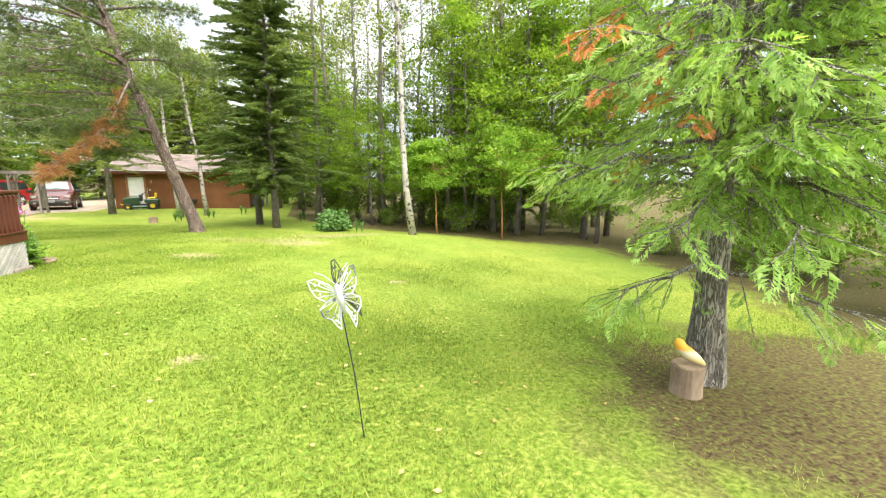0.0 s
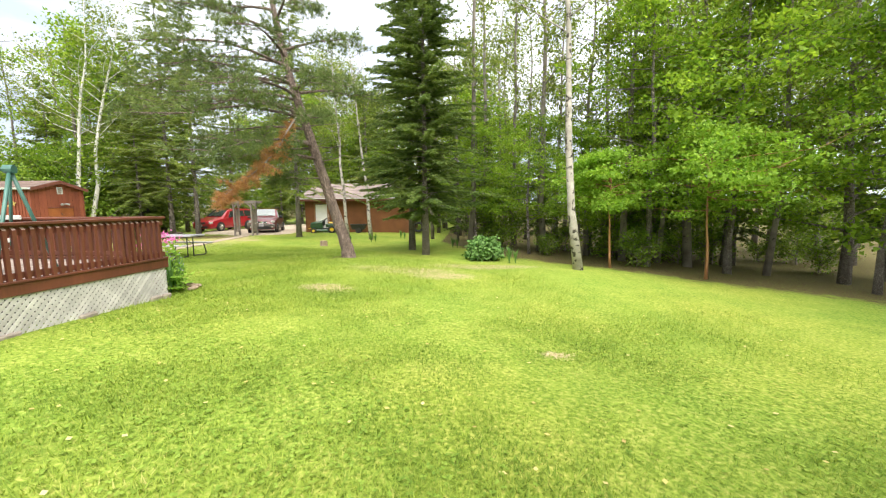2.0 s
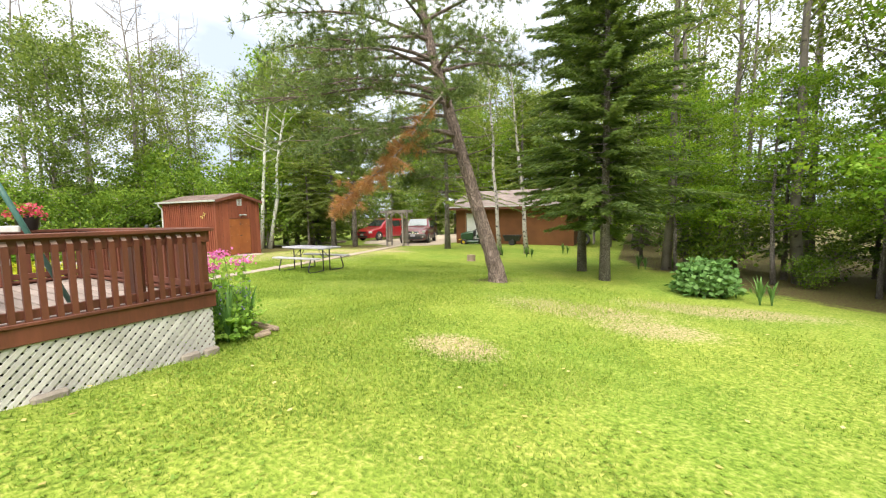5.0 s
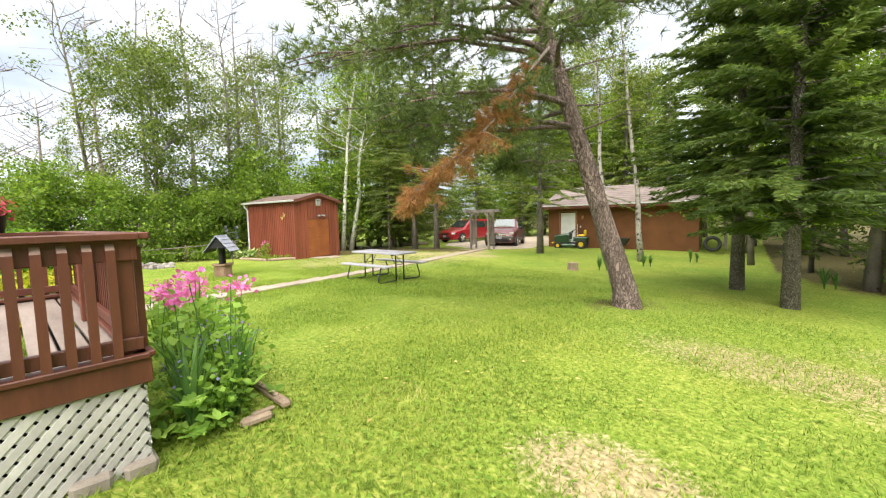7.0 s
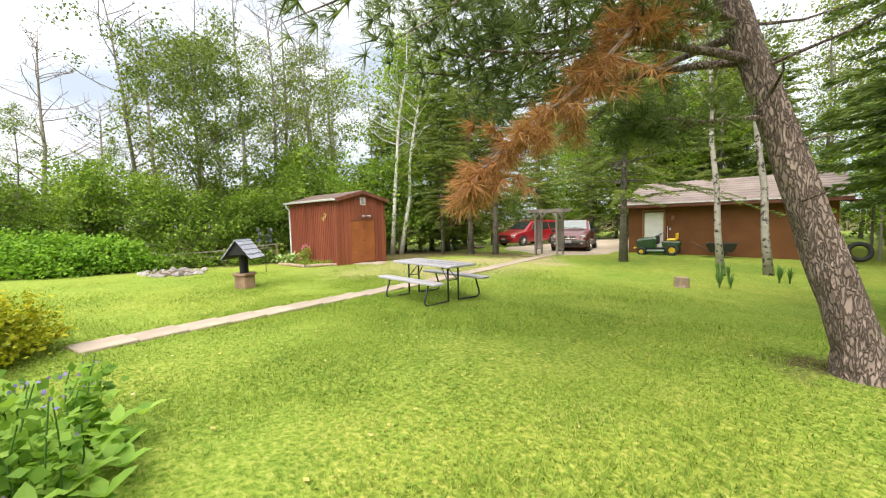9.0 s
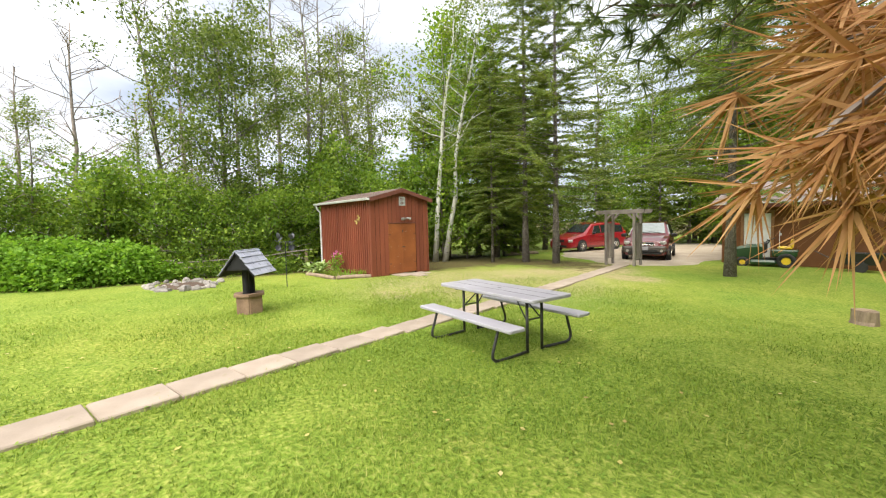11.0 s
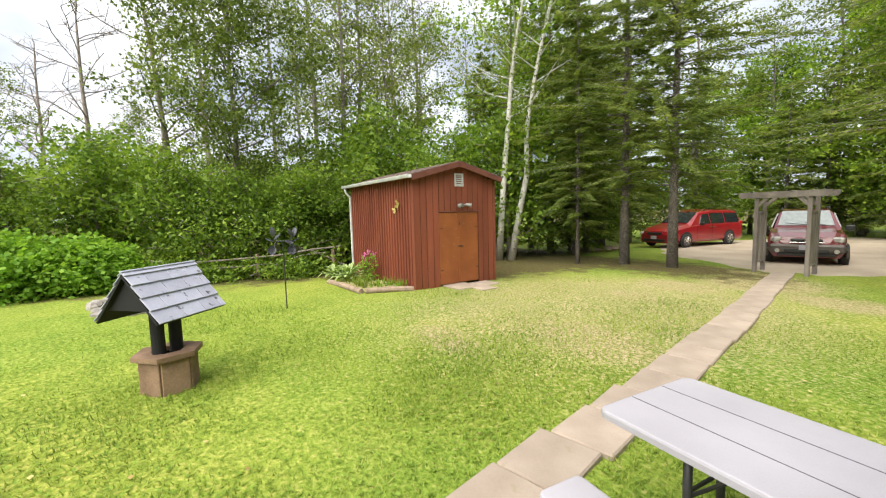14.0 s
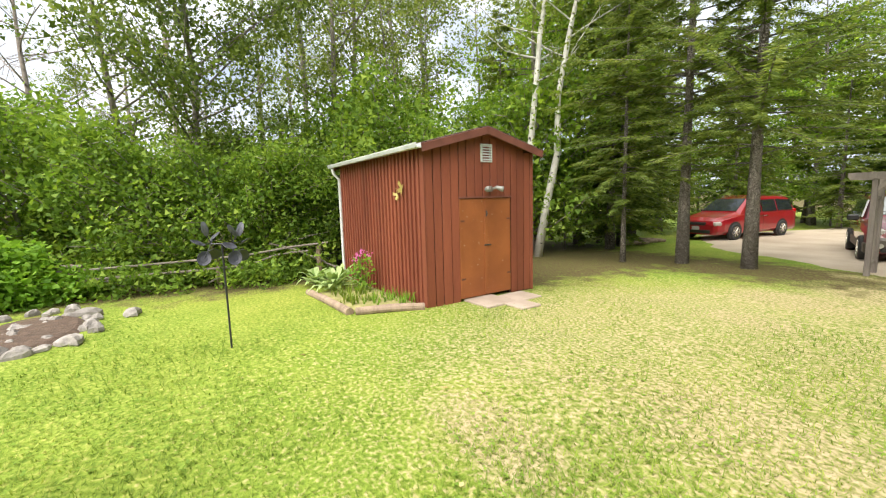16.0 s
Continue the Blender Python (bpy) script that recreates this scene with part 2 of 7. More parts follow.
L_CEDAR = leafy("cedar_spray", ((0.12, (0.19, 0.34, 0.08)), (0.5, (0.36, 0.54, 0.14)), (0.95, (0.62, 0.72, 0.28))), 0.5)
L_CEDARDEAD = leafy("orange_cedar_spray", ((0.1, (0.42, 0.13, 0.04)), (0.9, (0.68, 0.28, 0.11))), 0.4)
L_GRASS = leafy("grass_blade", ((0.1, (0.11, 0.18, 0.025)), (0.45, (0.2, 0.295, 0.04)), (0.8, (0.315, 0.39, 0.066)), (1.0, (0.48, 0.45, 0.17))), 0.4, 0.9, 0.6)
L_CLOVER = leafy("clover_leaf", ((0.1, (0.14, 0.235, 0.035)), (0.5, (0.225, 0.34, 0.05)), (0.95, (0.32, 0.42, 0.08))), 0.4, 0.6, 0.55)
L_LILY = leafy("iris_blade", ((0.1, (0.085, 0.19, 0.05)), (0.9, (0.21, 0.36, 0.11))), 0.35)
L_HOSTA = leafy("pale_hosta_leaf", ((0.1, (0.2, 0.325, 0.0875)), (0.9, (0.525, 0.625, 0.3))), 0.35)
L_YELLOW = leafy("yellow_green_spirea", ((0.1, (0.16, 0.22, 0.015)), (0.5, (0.36, 0.38, 0.02)), (0.95, (0.55, 0.47, 0.03))), 0.35)
L_PHLOX = leafy("pink_phlox_petal", ((0.1, (0.78, 0.14, 0.56)), (0.9, (0.95, 0.36, 0.8))), 0.4)
L_BELL = leafy("violet_bellflower", ((0.1, (0.216, 0.17, 0.5)), (0.9, (0.405, 0.34, 0.72))), 0.4)
L_PETUNIA = leafy("pink_red_petunia", ((0.1, (0.5, 0.03, 0.08)), (0.9, (0.85, 0.2, 0.3))), 0.35)

# ---------------------------------------------------------------- building kit
rng = np.random.default_rng(7)


class Shape:
    """Gathers vertices and faces of one mesh."""

    def __init__(self):
        self.v, self.f, self.n = [], [], 0

    def add(self, verts, faces):
        verts = np.asarray(verts, float).reshape(-1, 3)
        self.v.append(verts)
        self.f.append([[i + self.n for i in f] for f in faces] if not isinstance(faces, np.ndarray) else faces + self.n)
        self.n += len(verts)
        return self

    def box(self, c, s, b=0.006, m=None):
        """A box with chamfered edges."""
        h = np.array(s, float) / 2
        b = min(b, *(h * 0.9))
        vs, idx = [], {}
        for sx in (-1, 1):
            for sy in (-1, 1):
                for sz in (-1, 1):
                    for ax in range(3):
                        q = np.array([sx, sy, sz]) * (h - b)
                        q[ax] = (sx, sy, sz)[ax] * h[ax]
                        idx[sx, sy, sz, ax] = len(vs)
                        vs.append(q)
        fs = []
        for ax in range(3):
            o = [a for a in range(3) if a != ax]
            for s1 in (-1, 1):
                loop = []
                for p, q in ((-1, -1), (1, -1), (1, 1), (-1, 1)):
                    k = [0, 0, 0]
                    k[ax], k[o[0]], k[o[1]] = s1, p, q
                    loop.append(idx[(*k, ax)])
                flip = (s1 < 0) ^ (ax == 1)
                fs.append(loop[::-1] if flip else loop)
        for ax in range(3):
            o = [a for a in range(3) if a != ax]
            for p in (-1, 1):
                for q in (-1, 1):
                    k0, k1 = [0, 0, 0], [0, 0, 0]
                    k0[ax], k1[ax] = -1, 1
                    for k in (k0, k1):
                        k[o[0]], k[o[1]] = p, q
                    fs.append([idx[(*k0, o[0])], idx[(*k1, o[0])], idx[(*k1, o[1])], idx[(*k0, o[1])]])
        for sx in (-1, 1):
            for sy in (-1, 1):
                for sz in (-1, 1):
                    fs.append([idx[sx, sy, sz, a] for a in range(3)])
        vs = np.array(vs)
        if m is not None:
            vs = vs @ np.array(m.to_3x3()).T + np.array(m.translation)
        return self.add(vs + np.array(c, float), fs)

    def tube(self, pts, rads, n=8, caps=True, wob=0.0):
        """A round bar along a line of points."""
        pts = np.asarray(pts, float)
        rads = np.broadcast_to(np.asarray(rads, float), (len(pts),))
        d = np.gradient(pts, axis=0)
        d /= np.linalg.norm(d, axis=1)[:, None] + 1e-9
        ref = np.array([0.0, 0, 1]) if abs(d[0, 2]) < 0.9 else np.array([1.0, 0, 0])
        vs = []
        a = np.linspace(0, 2 * np.pi, n, endpoint=False)
        for p, r, t in zip(pts, rads, d):
            u = np.cross(t, ref)
            u /= np.linalg.norm(u) + 1e-9
            w = np.cross(t, u)
            ref = np.cross(u, t)
            k = r * (1 + (wob * (rng.random(n) - 0.5) if wob else 0))
            vs.append(p + np.outer(np.cos(a) * k, u) + np.outer(np.sin(a) * k, w))
        fs = []
        for i in range(len(pts) - 1):
            for j in range(n):
                k = (j + 1) % n
                fs.append([i * n + j, i * n + k, (i + 1) * n + k, (i + 1) * n + j])
        if caps:
            fs += [list(range(n))[::-1], [(len(pts) - 1) * n + j for j in range(n)]]
        return self.add(np.concatenate(vs), fs)

    def loft(self, rings, caps=True):
        """Skin over rings of equally many points."""
        n = len(rings[0])
        fs = []
        for i in range(len(rings) - 1):
            for j in range(n):
                k = (j + 1) % n
                fs.append([i * n + j, i * n + k, (i + 1) * n + k, (i + 1) * n + j])
        if caps:
            fs += [list(range(n))[::-1], [(len(rings) - 1) * n + j for j in range(n)]]
        return self.add(np.concatenate([np.asarray(r, float) for r in rings]), fs)

    def prism(self, poly, thick, m=None):
        """A polygon in x, y given depth along z."""
        n = len(poly)
        vs = np.array([(x, y, 0) for x, y in poly] + [(x, y, thick) for x, y in poly], float)
        fs = [list(range(n))[::-1], list(range(n, 2 * n))] + [[i, (i + 1) % n, n + (i + 1) % n, n + i] for i in range(n)]
        if m is not None:
            vs = vs @ np.array(m.to_3x3()).T + np.array(m.translation)
        return self.add(vs, fs)

    def leaves(self, c, along, across):
        """Many lozenge leaves: foot points, length vectors, half-width vectors."""
        k = len(c)
        mid = c + along * 0.45
        vs = np.stack([c, mid + across, c + along, mid - across], 1).reshape(-1, 3)
        return self.add(vs, np.arange(4 * k).reshape(k, 4))

    def small_leaves(self, c, along, across):
        """Many three-cornered leaves, for crowns seen from some way off."""
        k = len(c)
        vs = np.stack([c + along * 0.1 - across * 1.15, c + along * 0.35 + across * 1.15, c + along], 1).reshape(-1, 3)
        return self.add(vs, np.arange(3 * k).reshape(k, 3))

    def blades(self, c, tip, across):
        k = len(c)
        vs = np.stack([c - across, c + across, tip], 1).reshape(-1, 3)
        return self.add(vs, np.arange(3 * k).reshape(k, 3))

    def mesh(self, name, material, smooth=False):
        me = bpy.data.meshes.new(name)
        vs = np.concatenate(self.v)
        loops, starts, count = [], [], 0
        for f in self.f:
            if isinstance(f, np.ndarray):
                loops.append(f.reshape(-1))
                starts.append(count + np.arange(len(f)) * f.shape[1])
                count += f.size
            else:
                for g in f:
                    loops.append(np.array(g))
                    starts.append(np.array([count]))
                    count += len(g)
        loops, starts = np.concatenate(loops), np.concatenate(starts)
        me.vertices.add(len(vs))
        me.vertices.foreach_set("co", vs.astype(np.float32).ravel())
        me.loops.add(len(loops))
        me.loops.foreach_set("vertex_index", loops.astype(np.int32))
        me.polygons.add(len(starts))
        me.polygons.foreach_set("loop_start", starts.astype(np.int32))
        if smooth:
            me.polygons.foreach_set("use_smooth", np.ones(len(starts), bool))
        me.update(calc_edges=True)
        me.validate()
        if not smooth:
            me.shade_flat()
        me.materials.append(material)
        return me


def part(name, shape, material, parent=None, label="", smooth=False, m=None):
    """One mesh object, under a thing or a part. shape: a Shape, or a mesh to share."""
    me = shape if isinstance(shape, bpy.types.Mesh) else shape.mesh(name, material, smooth)
    ob = new(name, me)
    if parent is not None:
        ob.parent = parent
    if m is not None:
        ob.matrix_local = m
    if name in MANY:
        tagged(ob, kind="stuff")
    if label:
        tagged(ob, label)
    return ob


MANY = ("foliage", "stalk_bunch", "bloom")


def thing(name, m, label, category, group="", kind=""):
    """An empty at a thing's base."""
    ob = new(name)
    ob.empty_display_size = 0.1
    ob.matrix_world = m
    return tagged(ob, label, category, group, kind)


def hill(x, y):
    """Height of the ground."""
    x, y = np.asarray(x, float), np.asarray(y, float)
    a = np.clip(x, -27, 11)
    b = np.clip(y, -10, 31)
    z = 0.0125 - 0.0427 * a - 0.0424 * b - 0.00163 * a * a - 0.00026 * a * b + 0.00039 * b * b
    for hx, hy, h, s in ((2.3, 13.2, 0.17, 1.8), (3.2, 2.7, -0.13, 2.0), (-8, 20.5, -0.13, 3.0), (-5.5, 8, 0.1, 1.8), (-4.6, 14.3, 0.08, 2.0), (-13.8, 12.0, -0.09, 3.0)):
        z = z + h * np.exp(-((x - hx) ** 2 + (y - hy) ** 2) / (2 * s * s))
    return z


def gz(x, y):
    return float(hill(x, y))


def unit(v):
    return v / (np.linalg.norm(v, axis=-1, keepdims=True) + 1e-9)


def scatter_dirs(k):
    return unit(rng.normal(size=(k, 3)))

# ---------------------------------------------------------------- ground


def wood_edge(x, y):
    """How far a place lies inside the woods (over 0) or on the lawn (under 0), in metres."""
    right = y - np.interp(x, [-30, -6, -3, 0, 4, 9, 30], [60, 60, 24.0, 18.0, 15.2, 13.2, 11])
    east = np.minimum(x - np.interp(y, [-10, 2, 6, 14], [5.5, 6.0, 8.0, 9.5]), 30)
    west = -21.3 - x + np.interp(y, [0, 8, 15, 22, 26], [1.5, 0.3, 0.0, 0.6, -3])
    behind = np.minimum(np.minimum(y - 17.5, -18.9 - x), 24.5 - y)
    return np.maximum(np.maximum(right, east), np.maximum(np.where(y < 26, west, -9), behind))


PATCHES = ((-3.15, 9.62, 0.6, 0.42), (-1.38, 3.75, 0.2, 0.14), (0.89, 6.75, 0.22, 0.13), (-2.4, 12.6, 1.7, 0.8), (-0.3, 13.9, 1.9, 0.7), (-13.9, 16.2, 1.6, 1.0), (-14.8, 14.6, 1.0, 0.5), (-15.4, 19.0, 1.0, 0.7), (-16.4, 24.0, 2.2, 0.9), (-13.2, 21.6, 1.2, 1.0), (-1.2, 11.9, 1.0, 0.6), (-14.9, 22.6, 1.6, 1.8), (-15.6, 20.8, 1.4, 1.2))


def soil_at(x, y):
    e = wood_edge(x, y)
    s = np.clip(e / 3.5 + 0.5, 0, 1)
    s = np.maximum(s, np.clip(1.35 - np.hypot((x - 4.4) / 2.6, (y - 2.2) / 2.0), 0, 1))
    s = np.maximum(s, 0.62 * np.clip(1.35 - np.hypot((x + 18.0) / 4.2, (y - 23.5) / 2.2), 0, 1))
    s = np.maximum(s, 0.55 * np.clip(1.3 - np.hypot((x + 4.8) / 0.9, (y - 14.6) / 0.9), 0, 1))
    return s


def dry_at(x, y):
    d = np.zeros_like(x)
    for px, py, rx, ry in PATCHES:
        d = np.maximum(d, np.clip(1.5 - np.hypot((x - px) / rx, (y - py) / ry), 0, 1) * (0.72 if rx < 0.9 else 0.5))
    return np.maximum(d, 0.44 * np.clip(1.5 - np.hypot((x + 15.2) / 4.0, (y - 18) / 5), 0, 1))


def axis(lo, hi, step, far):
    inner = np.arange(lo, hi + step / 2, step)
    out = np.array([0.8, 2, 4, 8, 16, 30, 60, 120, 250, 500, 1000, far])
    return np.concatenate([lo - out[::-1], inner, hi + out])


gx, gy = axis(-30, 12, 0.2, 2000), axis(-6, 40, 0.2, 2000)
X, Y = np.meshgrid(gx, gy)
Z = hill(X, Y)
bumps = np.zeros_like(Z)
for k in range(26):
    w = rng.normal(size=2) * (1.3 if k < 12 else 5)
    bumps += np.sin(X * w[0] + Y * w[1] + rng.random() * 6) * (0.0035 if k < 12 else 0.0016)
Z += bumps * (np.abs(X + 9) < 30)
far = np.maximum(np.hypot(X + 9, Y - 17) - 60, 0)
Z -= np.minimum(far * 0.01, 2)
s = Shape()
nx, ny = len(gx), len(gy)
i = (np.arange(ny - 1)[:, None] * nx + np.arange(nx - 1)[None, :]).ravel()
s.add(np.stack([X.ravel(), Y.ravel(), Z.ravel()], 1), np.stack([i, i + 1, i + nx + 1, i + nx], 1))

m, n, l, p = shader("lawn_and_wood_floor")
soil = n.new("ShaderNodeAttribute")
soil.attribute_name = "soil"
dry = n.new("ShaderNodeAttribute")
dry.attribute_name = "dry"
broad = noise_of(n, l, 0.32, 4)
mid = noise_of(n, l, 2.2, 5)
fine = noise_of(n, l, 26, 5)
turf = ramp(n, l, mid, ((0.3, (0.13, 0.195, 0.027)), (0.5, (0.205, 0.275, 0.04)), (0.72, (0.31, 0.34, 0.075))))
pale = ramp(n, l, fine, ((0.31, (0.072, 0.118, 0.017)), (0.5, (0.2, 0.275, 0.042)), (0.7, (0.42, 0.41, 0.12))))
turf = mixed(n, l, 0.65, turf, pale)
wide = ramp(n, l, broad, ((0.35, (0.85, 0.95, 0.85)), (0.65, (1.15, 1.06, 1.05))))
turf = mixed(n, l, 1.0, turf, wide, "MULTIPLY")
straw = ramp(n, l, fine, ((0.3, (0.24, 0.19, 0.09)), (0.7, (0.47, 0.39, 0.23))))


def blotch(value, wob):
    a = n.new("ShaderNodeMath")
    a.operation = "MULTIPLY_ADD"
    l.new(wob, a.inputs[0])
    a.inputs[1].default_value = 0.9
    l.new(value, a.inputs[2])
    return ramp(n, l, a.outputs[0], ((0.72, (0, 0, 0)), (1.12, (1, 1, 1))))


turf = mixed(n, l, blotch(dry.outputs["Fac"], fine), turf, straw)
litter = ramp(n, l, fine, ((0.3, (0.05, 0.036, 0.02)), (0.5, (0.12, 0.09, 0.045)), (0.62, (0.12, 0.14, 0.035)), (0.8, (0.28, 0.19, 0.11))))
col = mixed(n, l, blotch(soil.outputs["Fac"], mid), turf, litter)
l.new(col, p.inputs["Base Color"])
p.inputs["Roughness"].default_value = 0.95
p.inputs["Specular IOR Level"].default_value = 0.1
b = n.new("ShaderNodeBump")
b.inputs["Strength"].default_value, b.inputs["Distance"].default_value = 0.9, 0.03
l.new(fine, b.inputs["Height"])
l.new(b.outputs[0], p.inputs["Normal"])
ground = part("ground", s, m, smooth=True)
tagged(ground, "mown yellow-green lawn running into brown leaf-littered wood floor", "ground", kind="structure")
for key, val in (("soil", soil_at(X, Y)), ("dry", dry_at(X, Y))):
    at = ground.data.attributes.new(key, "FLOAT", "POINT")
    at.data.foreach_set("value", val.astype(np.float32).ravel())

# gravel drive behind the arbour, running off between the woods and the garage
s = Shape()
rows = []
for k in range(20):
    y = 24.6 + k * 0.9
    lo = np.interp(y, [24.6, 26, 28, 33, 40, 60, 80], [-16.3, -18.0, -21.2, -24.5, -22, -16, -10])
    hi = np.interp(y, [24.6, 26, 28, 30, 33, 40, 60, 80], [-14.6, -14.0, -13.8, -14.3, -14.6, -14, -10, -4])
    wob = 0.18 * math.sin(k * 1.7) + 0.1 * math.sin(k * 0.6)
    xs = np.linspace(lo + wob, hi - wob, 14)
    rows.append([(x, y, gz(x, y) + 0.035 - (0.05 if j in (0, 13) or k == 0 else 0)) for j, x in enumerate(xs)])
s.add(np.array(rows).reshape(-1, 3), [[a * 14 + c, a * 14 + c + 1, (a + 1) * 14 + c + 1, (a + 1) * 14 + c] for a in range(19) for c in range(13)])
tagged(part("driveway", s, M_GRAVEL, smooth=True), "pale tan gravel driveway with grassy edges", "driveway", kind="structure")


# ---------------------------------------------------------------- shed
SHED = pose(-18.11, 15.59, -0.2, 0, 0, math.degrees(0.133))
SW, SL, SE, SP = 2.27, 3.39, 2.435, 2.735  # width, length, wall height at the eave, ridge height


def build_shed():
    shed = thing("shed", SHED, "red-stained board-and-batten garden shed with low gable roof, on the lawn", "shed")
    s = Shape()
    t = 0.06
    s.box((-t / 2 - 0.02, 0.31, SE / 2 - 0.1), (t, 0.62, SE + 0.2)).box((-t / 2 - 0.02, SW - 0.27, SE / 2 - 0.1), (t, 0.54, SE + 0.2))
    s.box((-t / 2 - 0.02, 1.175, 2.0), (t, 1.12, 0.78))
    s.box((-SL / 2, t / 2 + 0.02, SE / 2 - 0.1), (SL - 0.06, t, SE + 0.2)).box((-SL / 2, SW - t / 2 - 0.02, SE / 2 - 0.1), (SL - 0.06, t, SE + 0.2))
    s.box((-SL + t / 2, SW / 2, SE / 2 - 0.1), (t, SW, SE + 0.2))
    part("wall", s, M_GROOVESHADE, shed)
    for u in (-0.05, -SL + 0.03):
        g = Shape()
        g.prism([(0.02, SE), (SW - 0.02, SE), (SW / 2, SP - 0.05)], 0.05, Matrix(((0, 0, 1, u), (1, 0, 0, 0), (0, 1, 0, 0), (0, 0, 0, 1))))
        part("gable", g, M_SHEDWALL, shed)
    # boards of the front
    y, k = 0.0, 0
    while y < SW - 0.03:
        w = min(0.145 + 0.03 * rng.random(), SW - y)
        mid = y + w / 2
        top = SE + (SP - SE) * (1 - abs(mid - SW / 2) / (SW / 2)) - 0.09
        lo = 1.63 if 0.6 < mid < 1.76 else -0.08
        part("plank", Shape().box((0.008 + 0.004 * (k % 3), mid, (top + lo) / 2), (0.022, w - 0.014, top - lo), 0.005), M_SHEDWALL, shed)
        y += w
        k += 1
    # boards of the long side
    x = 0.0
    while x < SL - 0.03:
        w = min(0.125 + 0.012 * rng.random(), SL - x)
        part("plank", Shape().box((-x - w / 2, 0.002, SE / 2 - 0.05), (w - 0.03, 0.016, SE + 0.05), 0.003), M_SHEDWALL, shed)
        part("batten", Shape().box((-x - w, -0.022, SE / 2 - 0.05), (0.052, 0.036, SE + 0.04), 0.004), M_SHEDWALL, shed)
        x += w
    x = 0.0
    while x < SL - 0.03:
        w = min(0.3, SL - x)
        part("plank", Shape().box((-x - w / 2, SW + 0.006, SE / 2 - 0.05), (w - 0.012, 0.022, SE + 0.05), 0.004), M_SHEDWALL, shed)
        x += w
    # double door
    for k, (a, c) in enumerate(((0.63, 1.165), (1.175, 1.73))):
        d = part("door", Shape().box((0.012, (a + c) / 2, 0.79), (0.035, c - a, 1.63), 0.006), M_SHEDDOOR, shed, "orange-brown plywood door leaf")
        for h in (0.3, 1.25):
            part("hinge", Shape().box((0.034, a + 0.05 if k == 0 else c - 0.05, h), (0.008, 0.08, 0.03), 0.002), M_RAIL, d)
    part("door_strip", Shape().box((0.036, 1.17, 0.8), (0.016, 0.085, 1.6), 0.003), M_SHEDDOOR, shed)
    part("hasp", Shape().box((0.048, 1.19, 0.83), (0.014, 0.15, 0.024), 0.003), M_STEEL, shed, "dark metal hasp")
    part("latch", Shape().tube([(0.048, 1.16, 1.4), (0.066, 1.17, 1.36), (0.05, 1.16, 1.31)], 0.012, 6), M_STEEL, shed, "dark metal latch")
    part("door_head", Shape().box((0.035, 1.18, 1.625), (0.02, 1.14, 0.03), 0.003), M_TRIM, shed)
    # louvred vent
    v = part("vent", Shape().box((0.03, 1.2, 2.475), (0.03, 0.24, 0.025)).box((0.03, 1.2, 2.205), (0.03, 0.24, 0.025)).box((0.03, 1.09, 2.34), (0.03, 0.025, 0.29)).box((0.03, 1.31, 2.34), (0.03, 0.025, 0.29)).box((0.016, 1.2, 2.34), (0.012, 0.22, 0.28)), M_GUTTER, shed, "white louvred gable vent")
    for k in range(6):
        part("slat", Shape().box((0, 0, 0), (0.035, 0.2, 0.008), 0.002, pose(0.035, 1.2, 2.24 + k * 0.042, 0, 35, 0)), M_GUTTER, v)
    # roof
    over, rake = 0.14, 0.17
    slope = math.atan2(SP - SE, SW / 2)
    for side in (-1, 1):
        run = (SW / 2 + over) / math.cos(slope)
        m = pose(-SL / 2, SW / 2, SP, 0, 0, 0) @ pose(0, 0, 0, -math.degrees(slope) * side, 0, 0)
        s = Shape().box((0, 0, 0), (SL + 2 * rake, run, 0.03), 0.005, m @ pose(0, side * run / 2, -0.005))
        r = part("roof", s, M_TRIM, shed)
        for k in range(6):
            d = run / 6
            part("shingle", Shape().box((0, 0, 0), (SL + 2 * rake - 0.01, d + 0.02, 0.008), 0.002, m @ pose(0, side * (k + 0.5) * d, 0.018 + 0.003, 2 * side)), M_ROOF, r)
        for u in (rake - 0.012, -SL - rake + 0.012):
            part("rake_board", Shape().box((0, 0, 0), (0.022, run + 0.01, 0.105), 0.004, pose(u, SW / 2, SP, 0, 0, 0) @ pose(0, 0, 0, -math.degrees(slope) * side, 0, 0) @ pose(0, side * run / 2, -0.055)), M_TRIM, shed)
    ze = SP - (SW / 2 + over) * math.tan(slope)
    g = Shape()
    prof = [(0, 0), (-0.085, 0.0), (-0.1, 0.06), (-0.1, 0.085), (-0.085, 0.085), (-0.075, 0.015), (-0.01, 0.015), (-0.01, 0.085), (0, 0.085)]
    rings = [[(u, -over + a, ze - 0.05 + b * 0.8) for a, b in prof] for u in (rake + 0.02, -SL - rake - 0.05)]
    g.loft(rings)
    part("gutter", g, M_GUTTER, shed, "white metal gutter along the eave")
    d = Shape().tube([(-SL - 0.08, -over - 0.045, ze - 0.06), (-SL - 0.08, -over - 0.03, ze - 0.16), (-SL - 0.04, -0.06, ze - 0.3), (-SL - 0.04, -0.06, 0.1), (-SL - 0.04, -0.14, 0.0)], 0.035, 8)
    part("downspout", d, M_GUTTER, shed, "white downspout at the rear corner", smooth=True)
    for yy in (0.0, SW):
        part("corner_board", Shape().box((-0.03, yy + (-0.012 if yy == 0 else 0.014), SE / 2 - 0.08), (0.11, 0.026, SE + 0.1), 0.004), M_SHEDWALL, shed)
    # twin floodlight
    f = part("floodlight", Shape().tube([(0.02, 1.27, 1.76), (0.06, 1.27, 1.76)], 0.05, 10), M_GREYWOOD, shed, "grey twin floodlight over the door")
